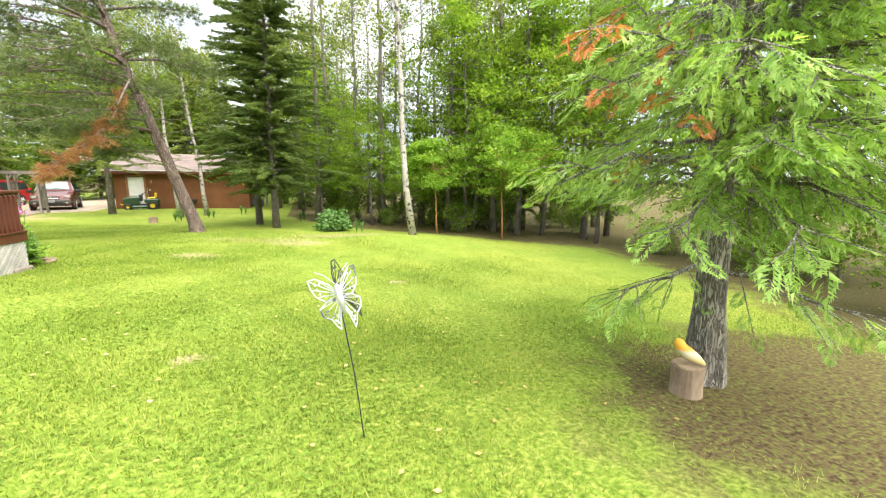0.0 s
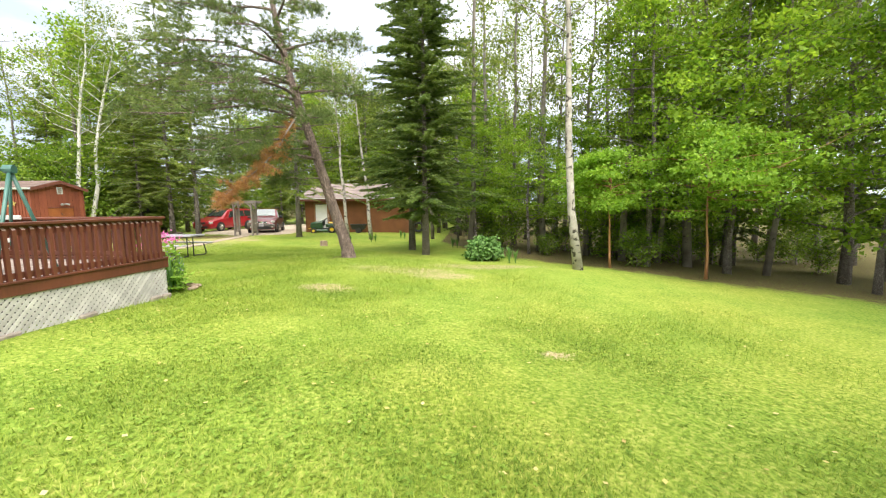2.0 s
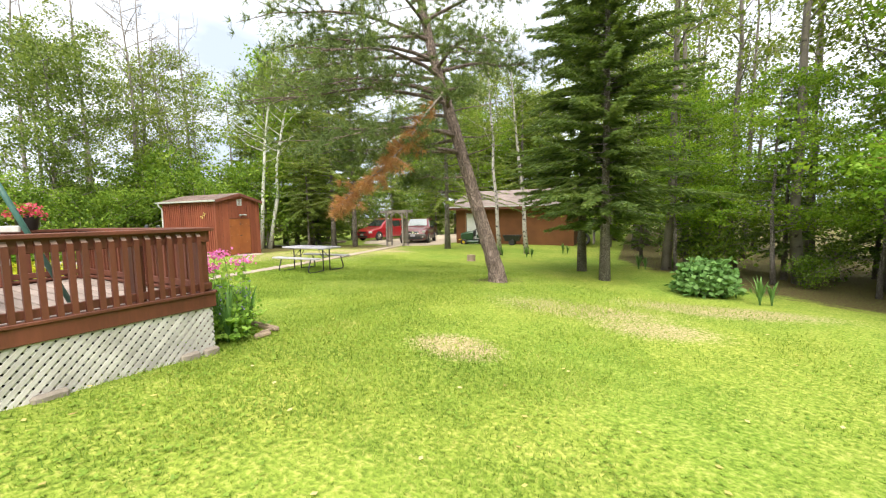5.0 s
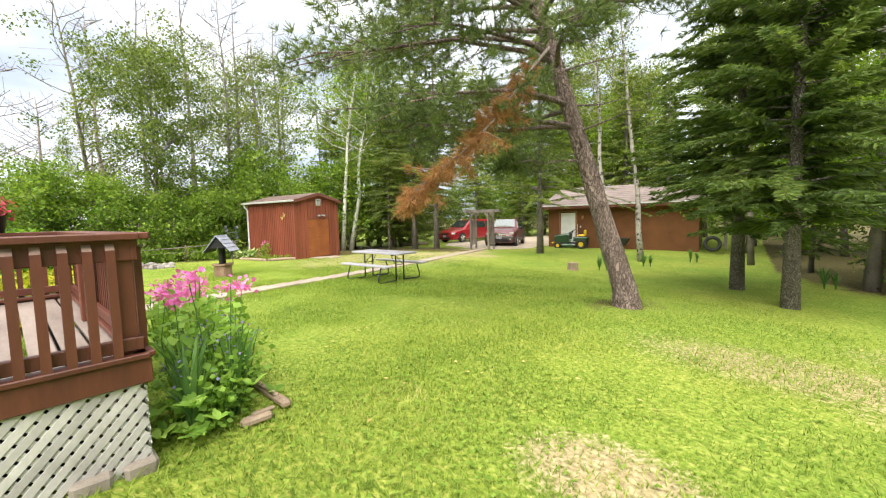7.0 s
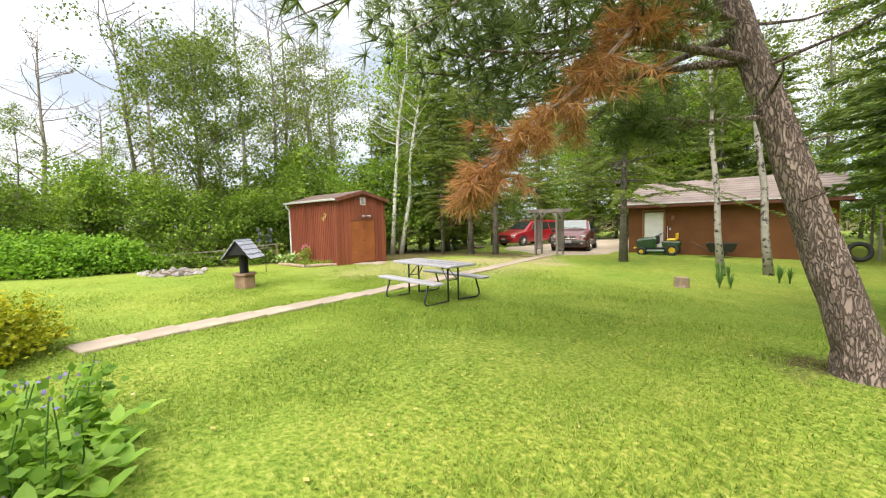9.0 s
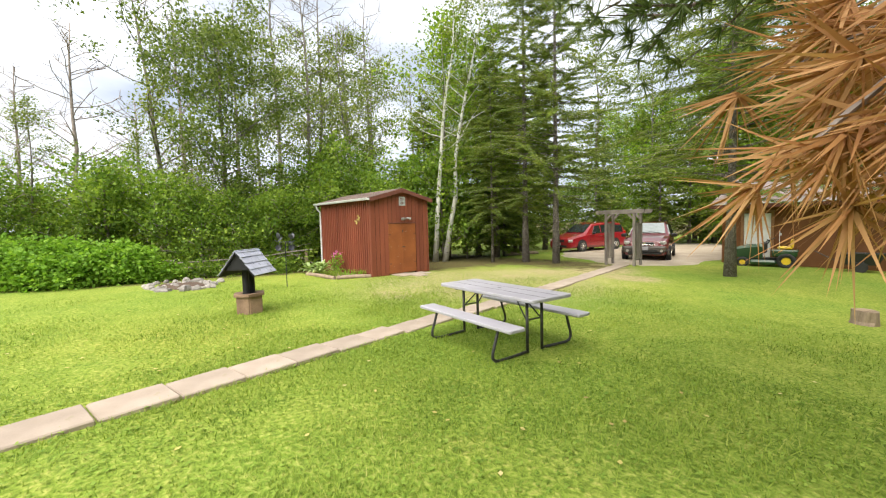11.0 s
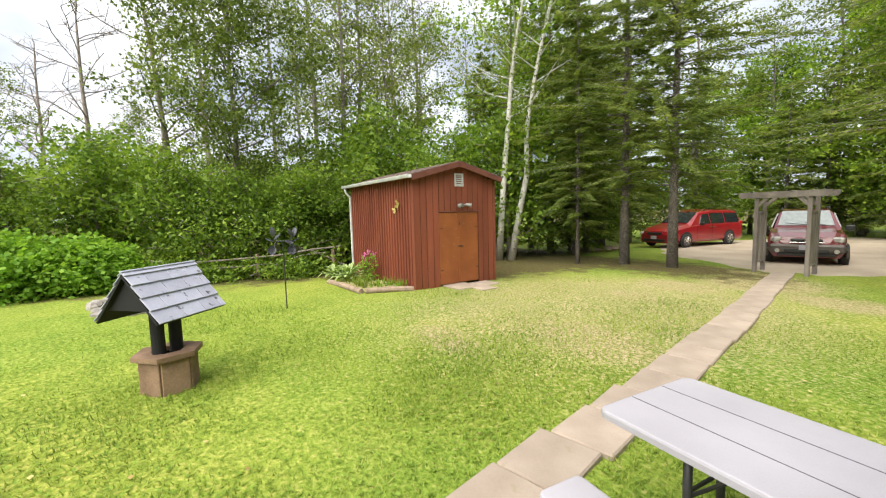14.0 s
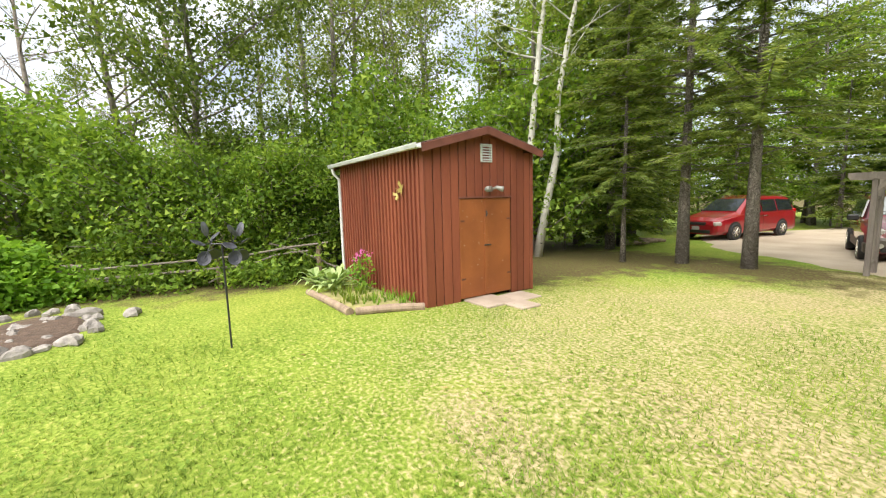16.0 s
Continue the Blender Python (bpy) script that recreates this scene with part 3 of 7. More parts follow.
    for dy in (-0.1, 0.1):
        part("lamp_head", Shape().tube([(0.06, 1.27 + dy * 0.4, 1.76), (0.1, 1.27 + dy * 0.8, 1.78), (0.15, 1.27 + dy * 1.5, 1.755), (0.17, 1.27 + dy * 1.75, 1.75)], (0.018, 0.028, 0.045, 0.05), 10), plain("grey_lamp_metal", (0.25, 0.25, 0.24), 0.4) if dy < 0 else bpy.data.materials["grey_lamp_metal"], f, smooth=True)
    return shed


build_shed()

# butterfly ornaments on the shed's long side
M_BRASS = plain("yellowed_tin", (0.45, 0.36, 0.12), 0.5, 0.3)
for dx, dz, sc, tw in ((-0.62, 1.80, 1.0, 25), (-0.78, 1.70, 0.85, -30)):
    b = thing("wall_butterfly", SHED @ pose(dx, -0.04, dz, 90, tw, 0), "small yellowed tin butterfly hung on shed siding", "ornament", "butterflies on the shed")
    for sd in (-1, 1):
        w = Shape().prism([(0, -0.05), (sd * 0.05, -0.1), (sd * 0.085, -0.05), (sd * 0.04, 0.0), (sd * 0.1, 0.05), (sd * 0.085, 0.11), (0.0, 0.03)][::sd], 0.005, pose(0, 0, 0) @ Matrix.Scale(sc, 4) @ pose(0, 0, 0, 0, -25 * sd, 0))
        part("wing", w, M_BRASS, b)
    part("body", Shape().tube([(0, -0.07 * sc, 0.006), (0, 0.05 * sc, 0.006)], 0.008, 6), M_BRASS, b)

# ---------------------------------------------------------------- garage
GAR = pose(-13.68, 29.22, -0.56, 0, 0, math.degrees(0.144))
GW, GD, GH, GR = 7.54, 7.4, 2.52, 3.62


def build_garage():
    g = thing("garage", GAR, "rust-brown stucco garage with pale brown low-pitched roof", "garage")
    t = 0.15
    w = Shape().box((0.34, t / 2, GH / 2 - 0.1), (0.68, t, GH + 0.2)).box(((1.62 + GW) / 2, t / 2, GH / 2 - 0.1), (GW - 1.62, t, GH + 0.2)).box((1.15, t / 2, (2.06 + GH) / 2), (0.94, t, GH - 2.06))
    part("wall", w, M_GARWALL, g)
    for c, size in (((t / 2, GD / 2), (t, GD - 0.31)), ((GW - t / 2, GD / 2), (t, GD - 0.31)), ((GW / 2, GD - t / 2), (GW, t))):
        part("wall", Shape().box((c[0], c[1], GH / 2 - 0.1), (size[0], size[1], GH + 0.2)), M_GARWALL, g)
    for u in (0.0, GW - 0.12):
        part("gable", Shape().prism([(0.01, GH), (GD - 0.01, GH), (GD / 2, GR - 0.12)], 0.12, Matrix(((0, 0, 1, u), (1, 0, 0, 0), (0, 1, 0, 0), (0, 0, 0, 1)))), M_GARWALL, g)
    slope = math.atan2(GR - GH, GD / 2)
    run = (GD / 2 + 0.5) / math.cos(slope)
    for side in (-1, 1):
        m = pose(GW / 2, GD / 2, GR) @ pose(0, 0, 0, -math.degrees(slope) * side, 0, 0)
        r = part("roof", Shape().box((0, 0, 0), (GW + 0.7, run, 0.06), 0.01, m @ pose(0, side * run / 2, -0.02)), M_RAIL, g)
        for k in range(10):
            d = run / 10
            for c in range(4):
                x0 = -(GW + 0.7) / 2 + c * (GW + 0.7) / 4
                part("shingle", Shape().box((0, 0, 0), ((GW + 0.7) / 4 - 0.008, d + 0.03, 0.012), 0.003, m @ pose(x0 + (GW + 0.7) / 8, side * (k + 0.5) * d, 0.022, 1.4 * side)), M_GARROOF, r)
        ze = GR - (GD / 2 + 0.5) * math.tan(slope)
        yy = GD / 2 + side * (GD / 2 + 0.5)
        part("fascia", Shape().box((GW / 2, yy, ze - 0.06), (GW + 0.7, 0.03, 0.16), 0.006), M_RAIL, g)
    part("eave_trim", Shape().box((GW / 2, -0.52, GR - (GD / 2 + 0.5) * math.tan(slope) + 0.03), (GW + 0.7, 0.03, 0.05), 0.006), M_GUTTER, g, "pale drip edge")
    d = part("door", Shape().box((1.15, 0.05, 1.0), (0.84, 0.05, 2.0), 0.006), M_WHITE, g, "white panelled entry door")
    for px in (0.95, 1.35):
        for pz in (0.45, 1.05, 1.6):
            part("panel", Shape().box((px, 0.022, pz), (0.26, 0.012, 0.4), 0.005), M_WHITE, d)
    part("knob", Shape().tube([(1.49, 0.02, 0.98), (1.49, -0.02, 0.98), (1.49, -0.05, 0.98)], (0.02, 0.014, 0.03), 10), M_STEEL, d)
    f = Shape().box((0.68, -0.01, 1.04), (0.09, 0.05, 2.08)).box((1.62, -0.01, 1.04), (0.09, 0.05, 2.08)).box((1.15, -0.01, 2.085), (1.03, 0.05, 0.09))
    part("door_frame", f, M_OAK, g, "varnished wooden door frame")
    l = part("wall_lamp", Shape().box((1.98, -0.03, 1.75), (0.1, 0.06, 0.16), 0.02).tube([(1.98, -0.1, 1.82), (1.98, -0.1, 1.62)], (0.04, 0.065), 8), M_OAK, g, "small brown porch lamp")
    part("socket_box", Shape().box((1.86, -0.02, 1.2), (0.07, 0.04, 0.1), 0.006), M_GUTTER, g)
    # lean-to at the far end
    part("lean_to_roof", Shape().box((0, 0, 0), (1.3, 2.6, 0.06), 0.01, pose(GW + 0.62, 1.4, 2.22, 0, 9, 0)), M_RAIL, g)
    for yy in (0.2, 2.5):
        part("lean_to_post", Shape().box((GW + 1.1, yy, 1.05), (0.09, 0.09, 2.1)), M_GREYWOOD, g)
    return g


build_garage()
t = thing("tyre", GAR @ pose(GW + 0.55, -0.25, 0.33, 78, 0, 8), "worn black tyre leaning beside the garage", "tyre")
s = Shape()
ring = [(0.3 + 0.085 * math.cos(a), 0.1 * math.sin(a)) for a in np.linspace(0, 2 * math.pi, 10, endpoint=False)]
s.loft([[(r * math.cos(q), r * math.sin(q), z) for r, z in ring] for q in np.linspace(0, 2 * math.pi, 25)], caps=False)
M_RUBBER = surface("black_rubber", (0.015, 0.015, 0.016), (0.035, 0.034, 0.034), 9, 0.75, 0.2)
part("tread", s, M_RUBBER, t, smooth=True)

# ---------------------------------------------------------------- deck
DX, DY, DF, DT = -5.03, 7.86, 0.575, 1.265  # outer face, far corner, floor height, rail height
DX2, DY2 = -8.1, 1.2


def build_deck():
    dk = thing("deck", pose(0, 0, 0), "raised wooden deck with red-brown railing and pale lattice skirt", "deck")
    # floor boards
    y = DY2
    while y < DY - 0.01:
        part("plank", Shape().box(((DX + DX2) / 2, y + 0.068, DF - 0.018), (DX - DX2, 0.124, 0.036), 0.008), M_DECKTOP, dk)
        y += 0.142
    s = Shape().box((DX + 0.02, (DY + DY2) / 2, DF - 0.0475), (0.04, DY - DY2 + 0.08, 0.135)).box(((DX + DX2) / 2, DY + 0.02, DF - 0.0475), (DX - DX2, 0.04, 0.135)).box(((DX + DX2) / 2, DY2 - 0.02, DF - 0.0475), (DX - DX2, 0.04, 0.135)).box((DX2 - 0.02, (DY + DY2) / 2, DF - 0.0475), (0.04, DY - DY2 + 0.08, 0.135))
    part("fascia", s, M_RAIL, dk)

    def rail(a, b, out):
        """Top rail, bottom rail, posts and slanted balusters between two corners."""
        a, b, out = np.array(a, float), np.array(b, float), np.array(out, float)
        d = b - a
        ln = np.linalg.norm(d)
        d /= ln
        mid = (a + b) / 2
        turn = pose(0, 0, 0, 0, 0, math.degrees(math.atan2(d[1], d[0])))
        for z, w, h, off in ((DT - 0.018, 0.15, 0.036, 0.0), (DT - 0.09, 0.036, 0.11, 0.0), (DF + 0.1, 0.036, 0.07, 0.0)):
            c = mid + out * off
            part("rail_board", Shape().box((c[0], c[1], z), (ln + 0.04, w, h), 0.005, turn), M_RAIL, dk)
        c = mid + out * 0.012
        part("ledge", Shape().box((c[0], c[1], DF + 0.035), (ln + 0.06, 0.1, 0.03), 0.005, turn), M_RAIL, dk)
        k = int(ln / 0.088)
        base = Shape()
        prof = [(0.018, 0.03), (0.054, 0.03), (0.054, DT - DF - 0.088), (0.018, DT - DF - 0.055)]
        rings = [[(q, u, z + DF) for u, z in prof] for q in (-0.019, 0.019)]
        base.loft(rings)
        me = base.mesh("baluster", M_RAIL)
        capm = Shape().add([(-0.018, 0.0185, DT - 0.052), (0.018, 0.0185, DT - 0.052), (0.018, 0.0545, DT - 0.085), (-0.018, 0.0545, DT - 0.085)], [[0, 1, 2, 3]]).mesh("cut_end", M_BARE)
        flip = 1 if np.dot(np.array((-d[1], d[0])), out) > 0 else -1
        for j in range(k):
            c = a + d * (0.05 + j * 0.088)
            rot = math.degrees(math.atan2(d[1], d[0])) + (0 if flip > 0 else 180)
            q = part("baluster", me, M_RAIL, dk, m=pose(c[0], c[1], 0, 0, 0, rot + rng.normal() * 0.4))
            part("cut_end", capm, M_BARE, q)
        for j in range(int(ln / 1.5) + 1):
            c = a + d * min(j * 1.5 + 0.06, ln - 0.05) - out * 0.045
            part("post", Shape().box((c[0], c[1], (DF + DT) / 2 - 0.02), (0.088, 0.088, DT - DF - 0.04)), M_RAIL, dk)

    rail((DX, DY2), (DX, DY), (1, 0))
    rail((DX2, DY), (DX, DY), (0, 1))
    rail((DX2, DY2), (DX2, 5.9), (-1, 0))
    rail((DX2, 7.0), (DX2, DY), (-1, 0))
    # lattice skirts
    def skirt(fixed, lo, hi, along_y, fine):
        w, gap = 0.038, 0.1
        for layer, sgn in ((0, 1), (1, -1)):
            q = lo - 0.6
            joined = Shape()
            while q < hi + 0.6:
                a0, z0, a1, z1 = q, -0.16, q + sgn * 0.59, 0.475
                def clip(a0, z0, a1, z1):
                    ts = [0.0, 1.0]
                    if a1 != a0:
                        t1, t2 = sorted(((lo - a0) / (a1 - a0), (hi - a0) / (a1 - a0)))
                        ts = [max(0, t1), min(1, t2)]
                    if ts[0] >= ts[1]:
                        return None
                    return [(a0 + (a1 - a0) * k, z0 + (z1 - z0) * k) for k in ts]
                c = clip(a0, z0, a1, z1)
                if c and math.dist(*c) > 0.05:
                    (b0, c0), (b1, c1) = c
                    ln = math.dist(*c)
                    ang = math.degrees(math.atan2(c1 - c0, b1 - b0))
                    off = fixed + (0.012 - 0.008 * layer)
                    m = (pose(off, (b0 + b1) / 2, (c0 + c1) / 2, 90, 0, 90) if along_y else pose((b0 + b1) / 2, off, (c0 + c1) / 2, 90, 0, 0)) @ pose(0, 0, 0, 0, 0, ang)
                    if fine:
                        part("lattice_strip", Shape().box((0, 0, 0), (ln, w if layer == 0 else w, 0.007), 0.001, m), M_LATTICE, dk)
                    else:
                        joined.box((0, 0, 0), (ln, w, 0.007), 0.001, m)
                q += gap * 0.74
            if not fine:
                tagged(part("lattice", joined, M_LATTICE, dk), kind="stuff")
    skirt(DX, 4.9, DY, True, True)
    skirt(DX, DY2, 4.9, True, False)
    skirt(DY, DX2, DX, False, False)
    # Added dark sheet behind the lattice stands in for shade under the deck.
    part("skirt_backing", Shape().box((DX - 0.25, (DY + DY2) / 2, 0.12), (0.03, DY - DY2 - 0.5, 0.66)).box(((DX + DX2) / 2, DY - 0.25, 0.12), (DX - DX2 - 0.5, 0.03, 0.66)), M_BLACKWOODSHADE, dk)
    part("post", Shape().box((DX - 0.06, DY - 0.06, 0.15), (0.09, 0.09, 0.6)), M_RAIL, dk)
    # stairs with sloped handrails at the far end
    for k in range(3):
        part("step", Shape().box((DX2 - 0.18 - 0.28 * k, 6.45, DF - 0.15 - 0.17 * k), (0.3, 1.0, 0.04)), M_DECKTOP, dk)
    for y in (5.92, 6.98):
        part("stringer", Shape().box((0, 0, 0), (1.15, 0.05, 0.22), 0.006, pose(DX2 - 0.45, y, DF - 0.28, 0, -31, 0)), M_RAIL, dk)
        part("handrail", Shape().box((0, 0, 0), (1.25, 0.12, 0.04), 0.006, pose(DX2 - 0.5, y, DT - 0.31, 0, -31, 0)), M_RAIL, dk)
        part("post", Shape().box((DX2 - 1.0, y, 0.3), (0.088, 0.088, 1.0)), M_RAIL, dk)
        for k in range(5):
            part("baluster", Shape().box((DX2 - 0.14 - 0.19 * k, y, DF + 0.28 - 0.114 * k), (0.05, 0.036, 0.62)), M_RAIL, dk)
    return dk


build_deck()
for k, (x, y, w) in enumerate(((DX - 0.02, 7.62, 0.17), (DX - 0.02, 7.82, 0.15), (DX - 0.02, 6.6, 0.22), (DX - 0.02, 5.72, 0.3))):
    bl = Shape().box((0, 0, 0.0), (0.17, w, 0.16), 0.018)
    tagged(part("concrete_block", bl, M_BLOCK, m=pose(x, y, gz(x, y) - 0.02, 0, 0, 4 * k - 6)), "weathered grey concrete block at the foot of the lattice", "block", "blocks under the lattice")

# ---------------------------------------------------------------- garden path
PA, PB = np.array((-10.25, 8.75)), np.array((-15.45, 25.0))
pd = (PB - PA) / np.linalg.norm(PB - PA)
pn = np.array((pd[1], -pd[0]))
path = thing("garden_path", pose(PA[0], PA[1], gz(*PA)), "straight path of worn concrete pavers across the lawn", "path", kind="structure")
base = np.array((PA[0], PA[1], gz(*PA)))
total = np.linalg.norm(PB - PA)


def path_bow(f):
    """How far the path swings west of the straight line, by its fraction walked."""
    return np.interp(f, [0, 0.1, 0.2, 0.29, 0.43, 0.6, 1], [0.1, 0.2, 0.24, 0.19, 0.05, 0.01, 0])


q = 0.0
k = 0
while q < total - 0.2:
    ln = 0.56 + 0.02 * rng.random()
    bow = path_bow((q + ln / 2) / total)
    c = PA + pd * (q + ln / 2) - pn * bow
    m = pose(c[0] - base[0], c[1] - base[1], gz(*c) - base[2] + 0.014, rng.normal() * 0.35, rng.normal() * 0.35, math.degrees(math.atan2(pd[1], pd[0])) + rng.normal() * 0.9)
    part("paver", Shape().box((0, rng.normal() * 0.012, -0.01), (ln - 0.012, 0.47, 0.06), 0.012), M_PAVER, path, m=m)
    q += ln + 0.012
    k += 1
for dx, dy, w, h in ((0.3, 1.0, 0.62, 0.6), (0.36, 1.62, 0.5, 0.55), (0.75, 1.25, 0.5, 0.4)):
    pv = SHED @ pose(dx, dy, 0)
    x, y = pv.translation[:2]
    tagged(part("stepping_stone", Shape().box((0, 0, 0), (w, h, 0.05), 0.012), M_PAVER, m=pose(x, y, gz(x, y) + 0.012, 0, 0, 8)), "flat pale concrete slab before the shed doors", "stepping stone", "slabs before the shed", kind="structure")


# ---------------------------------------------------------------- picnic table
def rounded(w, h, r, n=5):
    pts = []
    for cx, cy, a0 in ((w / 2 - r, h / 2 - r, 0), (-w / 2 + r, h / 2 - r, 90), (-w / 2 + r, -h / 2 + r, 180), (w / 2 - r, -h / 2 + r, 270)):
        for a in np.linspace(a0, a0 + 90, n):
            pts.append((cx + r * math.cos(radians(a)), cy + r * math.sin(radians(a))))
    return pts


def slab(w, h, t, r, z):
    s = Shape()
    rings = []
    for dz, inset in ((0, 0.012), (0.008, 0.0), (t - 0.012, 0.0), (t - 0.003, 0.004), (t, 0.012)):
        rings.append([(x, y, z + dz) for x, y in rounded(w - 2 * inset, h - 2 * inset, max(r - inset, 0.005))])
    return s.loft(rings)


def build_table():
    zt = gz(-10.55, 14.0)
    tb = thing("picnic_table", pose(-10.545, 14.05, zt, 0, 0, 0.8), "grey plastic folding picnic table with attached benches on the lawn", "picnic table")
    top = part("tabletop", slab(1.84, 0.69, 0.045, 0.05, 0.685), M_TABLE, tb, "grey moulded tabletop", smooth=False)
    for y in (-0.115, 0.115):
        part("seam", Shape().box((0, y, 0.7305), (1.81, 0.0035, 0.003), 0.0008), M_STEEL, top)
    part("umbrella_hole", Shape().tube([(0, 0, 0.728), (0, 0, 0.7318)], 0.022, 14), M_STEEL, top)
    for side in (-1, 1):
        part("bench", slab(1.84, 0.25, 0.04, 0.035, 0.405).mesh("bench", M_TABLE), M_TABLE, tb, "grey moulded bench plank", m=pose(0, side * 0.585, 0))
    for e in (-0.62, 0.62):
        for side in (-1, 1):
            part("leg", Shape().tube([(e, side * 0.13, 0.685), (e, side * 0.13, 0.02)], 0.019, 10), M_STEEL, tb, smooth=True)
            pts = [(e, side * 0.13, 0.035), (e, side * 0.4, 0.022), (e, side * 0.6, 0.018), (e, side * 0.66, 0.03), (e, side * 0.695, 0.07), (e, side * 0.69, 0.14), (e, side * 0.64, 0.28), (e, side * 0.6, 0.4)]
            part("bench_leg", Shape().tube(pts, 0.018, 10), M_STEEL, tb, smooth=True)
            part("brace", Shape().tube([(e, side * 0.13, 0.4), (e * 0.55, side * 0.06, 0.68)], 0.009, 6), M_STEEL, tb, smooth=True)
        part("crossbar", Shape().tube([(e, -0.13, 0.42), (e, 0.13, 0.42)], 0.01, 6).box((e, 0, 0.67), (0.05, 0.55, 0.025)), M_STEEL, tb)
    return tb


build_table()


# ---------------------------------------------------------------- wishing well
def build_well():
    wx, wy = -14.70, 11.57
    w = thing("wishing_well", pose(wx, wy, gz(wx, wy), 0, 0, 50.7), "small wooden wishing well with grey shingled black roof", "wishing well")
    # six-sided tub of boards
    r = 0.23
    for k in range(6):
        a0, a1 = radians(60 * k + 0), radians(60 * k + 60)
        c0, c1 = np.array((math.cos(a0), math.sin(a0))) * r, np.array((math.cos(a1), math.sin(a1))) * r
        mid = (c0 + c1) / 2
        part("tub_board", Shape().box((0, 0, 0.14), (np.linalg.norm(c1 - c0) - 0.004, 0.035, 0.36), 0.006, pose(mid[0], mid[1], 0, 0, 0, 60 * k + 120)), M_WELLWOOD, w)
        d0, d1 = c0 * 1.28, c1 * 1.28
        e0, e1 = c0 * 0.62, c1 * 0.62
        rim = Shape().add([(*d0, 0.32), (*d1, 0.32), (*e1, 0.32), (*e0, 0.32), (*d0, 0.365), (*d1, 0.365), (*e1, 0.365), (*e0, 0.365)], [[3, 2, 1, 0], [4, 5, 6, 7], [0, 1, 5, 4], [2, 3, 7, 6], [1, 2, 6, 5], [3, 0, 4, 7]])
        part("rim_board", rim, M_WELLWOOD, w)
    part("tub_lining", Shape().tube([(0, 0, 0.0), (0, 0, 0.30)], 0.17, 12), M_BLACKWOODSHADE, w)
    for y in (-0.095, 0.095):
        part("post", Shape().tube([(0, y, 0.28), (0, y, 0.9)], 0.056, 16), M_BLACKWOODSHADE, w, smooth=False)
    # gable roof, ridge along the post line
    zr, ze, half, ln = 1.15, 0.72, 0.335, 0.75
    for side in (-1, 1):
        run = math.hypot(zr - ze, half)
        ang = math.degrees(math.atan2(zr - ze, half))
        m = pose(0, 0, zr) @ pose(0, 0, 0, 0, side * ang, 0)
        rf = part("roof", Shape().box((0, 0, 0), (run, ln, 0.018), 0.003, m @ pose(side * run / 2, 0, -0.014)), M_BLACKWOODSHADE, w)
        for k in range(4):
            d = run / 4
            cuts = [-ln / 2] + sorted(-ln / 2 + ln * (c + 0.5 * (k % 2) + 0.1 * rng.random()) / 3.4 for c in (0.7, 1.7, 2.5)) + [ln / 2]
            for y0, y1 in zip(cuts, cuts[1:]):
                if y1 - y0 > 0.03:
                    part("shingle", Shape().box((0, 0, 0), (d + 0.012, y1 - y0 - 0.003, 0.012), 0.003, m @ pose(side * (k + 0.5) * d, (y0 + y1) / 2, 0.012, 0, -side * 6.5, 0)), M_SLATE, rf)
    for y in (-ln / 2 + 0.04, ln / 2 - 0.04):
        part("gable_board", Shape().prism([(-half * 0.75, ze + 0.1), (half * 0.75, ze + 0.1), (0, zr - 0.03)], 0.015, Matrix(((1, 0, 0, 0), (0, 0, 1, y), (0, 1, 0, 0), (0, 0, 0, 1)))), M_BLACKWOODSHADE, w)
    part("ridge_cap", Shape().box((0.012, 0, 0), (0.07, ln + 0.01, 0.012), 0.003, pose(0, 0, zr + 0.004, 0, 35, 0)).box((-0.012, 0, 0), (0.07, ln + 0.01, 0.012), 0.003, pose(0, 0, zr + 0.004, 0, -35, 0)), M_SLATE, w)
    return w


build_well()


# ---------------------------------------------------------------- arbour
def build_arbour():
    ax, ay = -15.46, 25.0
    ab = thing("garden_arbour", pose(ax, ay, gz(ax, ay), 0, 0, 6), "grey weathered timber arbour over the garden path", "arbour")
    for x in (-0.55, 0.55):
        for y in (-0.28, 0.28):
            part("post", Shape().box((x, y, 1.0), (0.09, 0.09, 2.1), 0.008), M_GREYWOOD, ab)
        for z in (0.28, 1.62):
            part("side_rail", Shape().box((x, 0, z), (0.04, 0.5, 0.06)), M_GREYWOOD, ab)
        for k in range(5):
            part("slat", Shape().box((x, -0.2 + 0.1 * k, 0.95), (0.018, 0.06, 1.36), 0.003), M_GREYWOOD, ab)
        for y in (-0.28, 0.28):
            part("brace", Shape().box((0, 0, 0), (0.34, 0.05, 0.08), 0.006, pose(x * 0.8, y, 1.88, 0, -45 if x < 0 else 45, 0)), M_GREYWOOD, ab)
    for y in (-0.33, 0.33):
        part("beam", Shape().prism([(-0.95, 0.06), (-0.9, 0), (0.9, 0), (0.95, 0.06), (0.95, 0.15), (-0.95, 0.15)], 0.04, Matrix(((1, 0, 0, 0), (0, 0, 1, y - 0.02), (0, 1, 0, 2.0), (0, 0, 0, 1)))), M_GREYWOOD, ab)
    for k in range(4):
        part("rafter", Shape().box((-0.6 + 0.4 * k, 0, 2.13), (0.04, 0.7, 0.06)), M_GREYWOOD, ab)
    return ab


build_arbour()

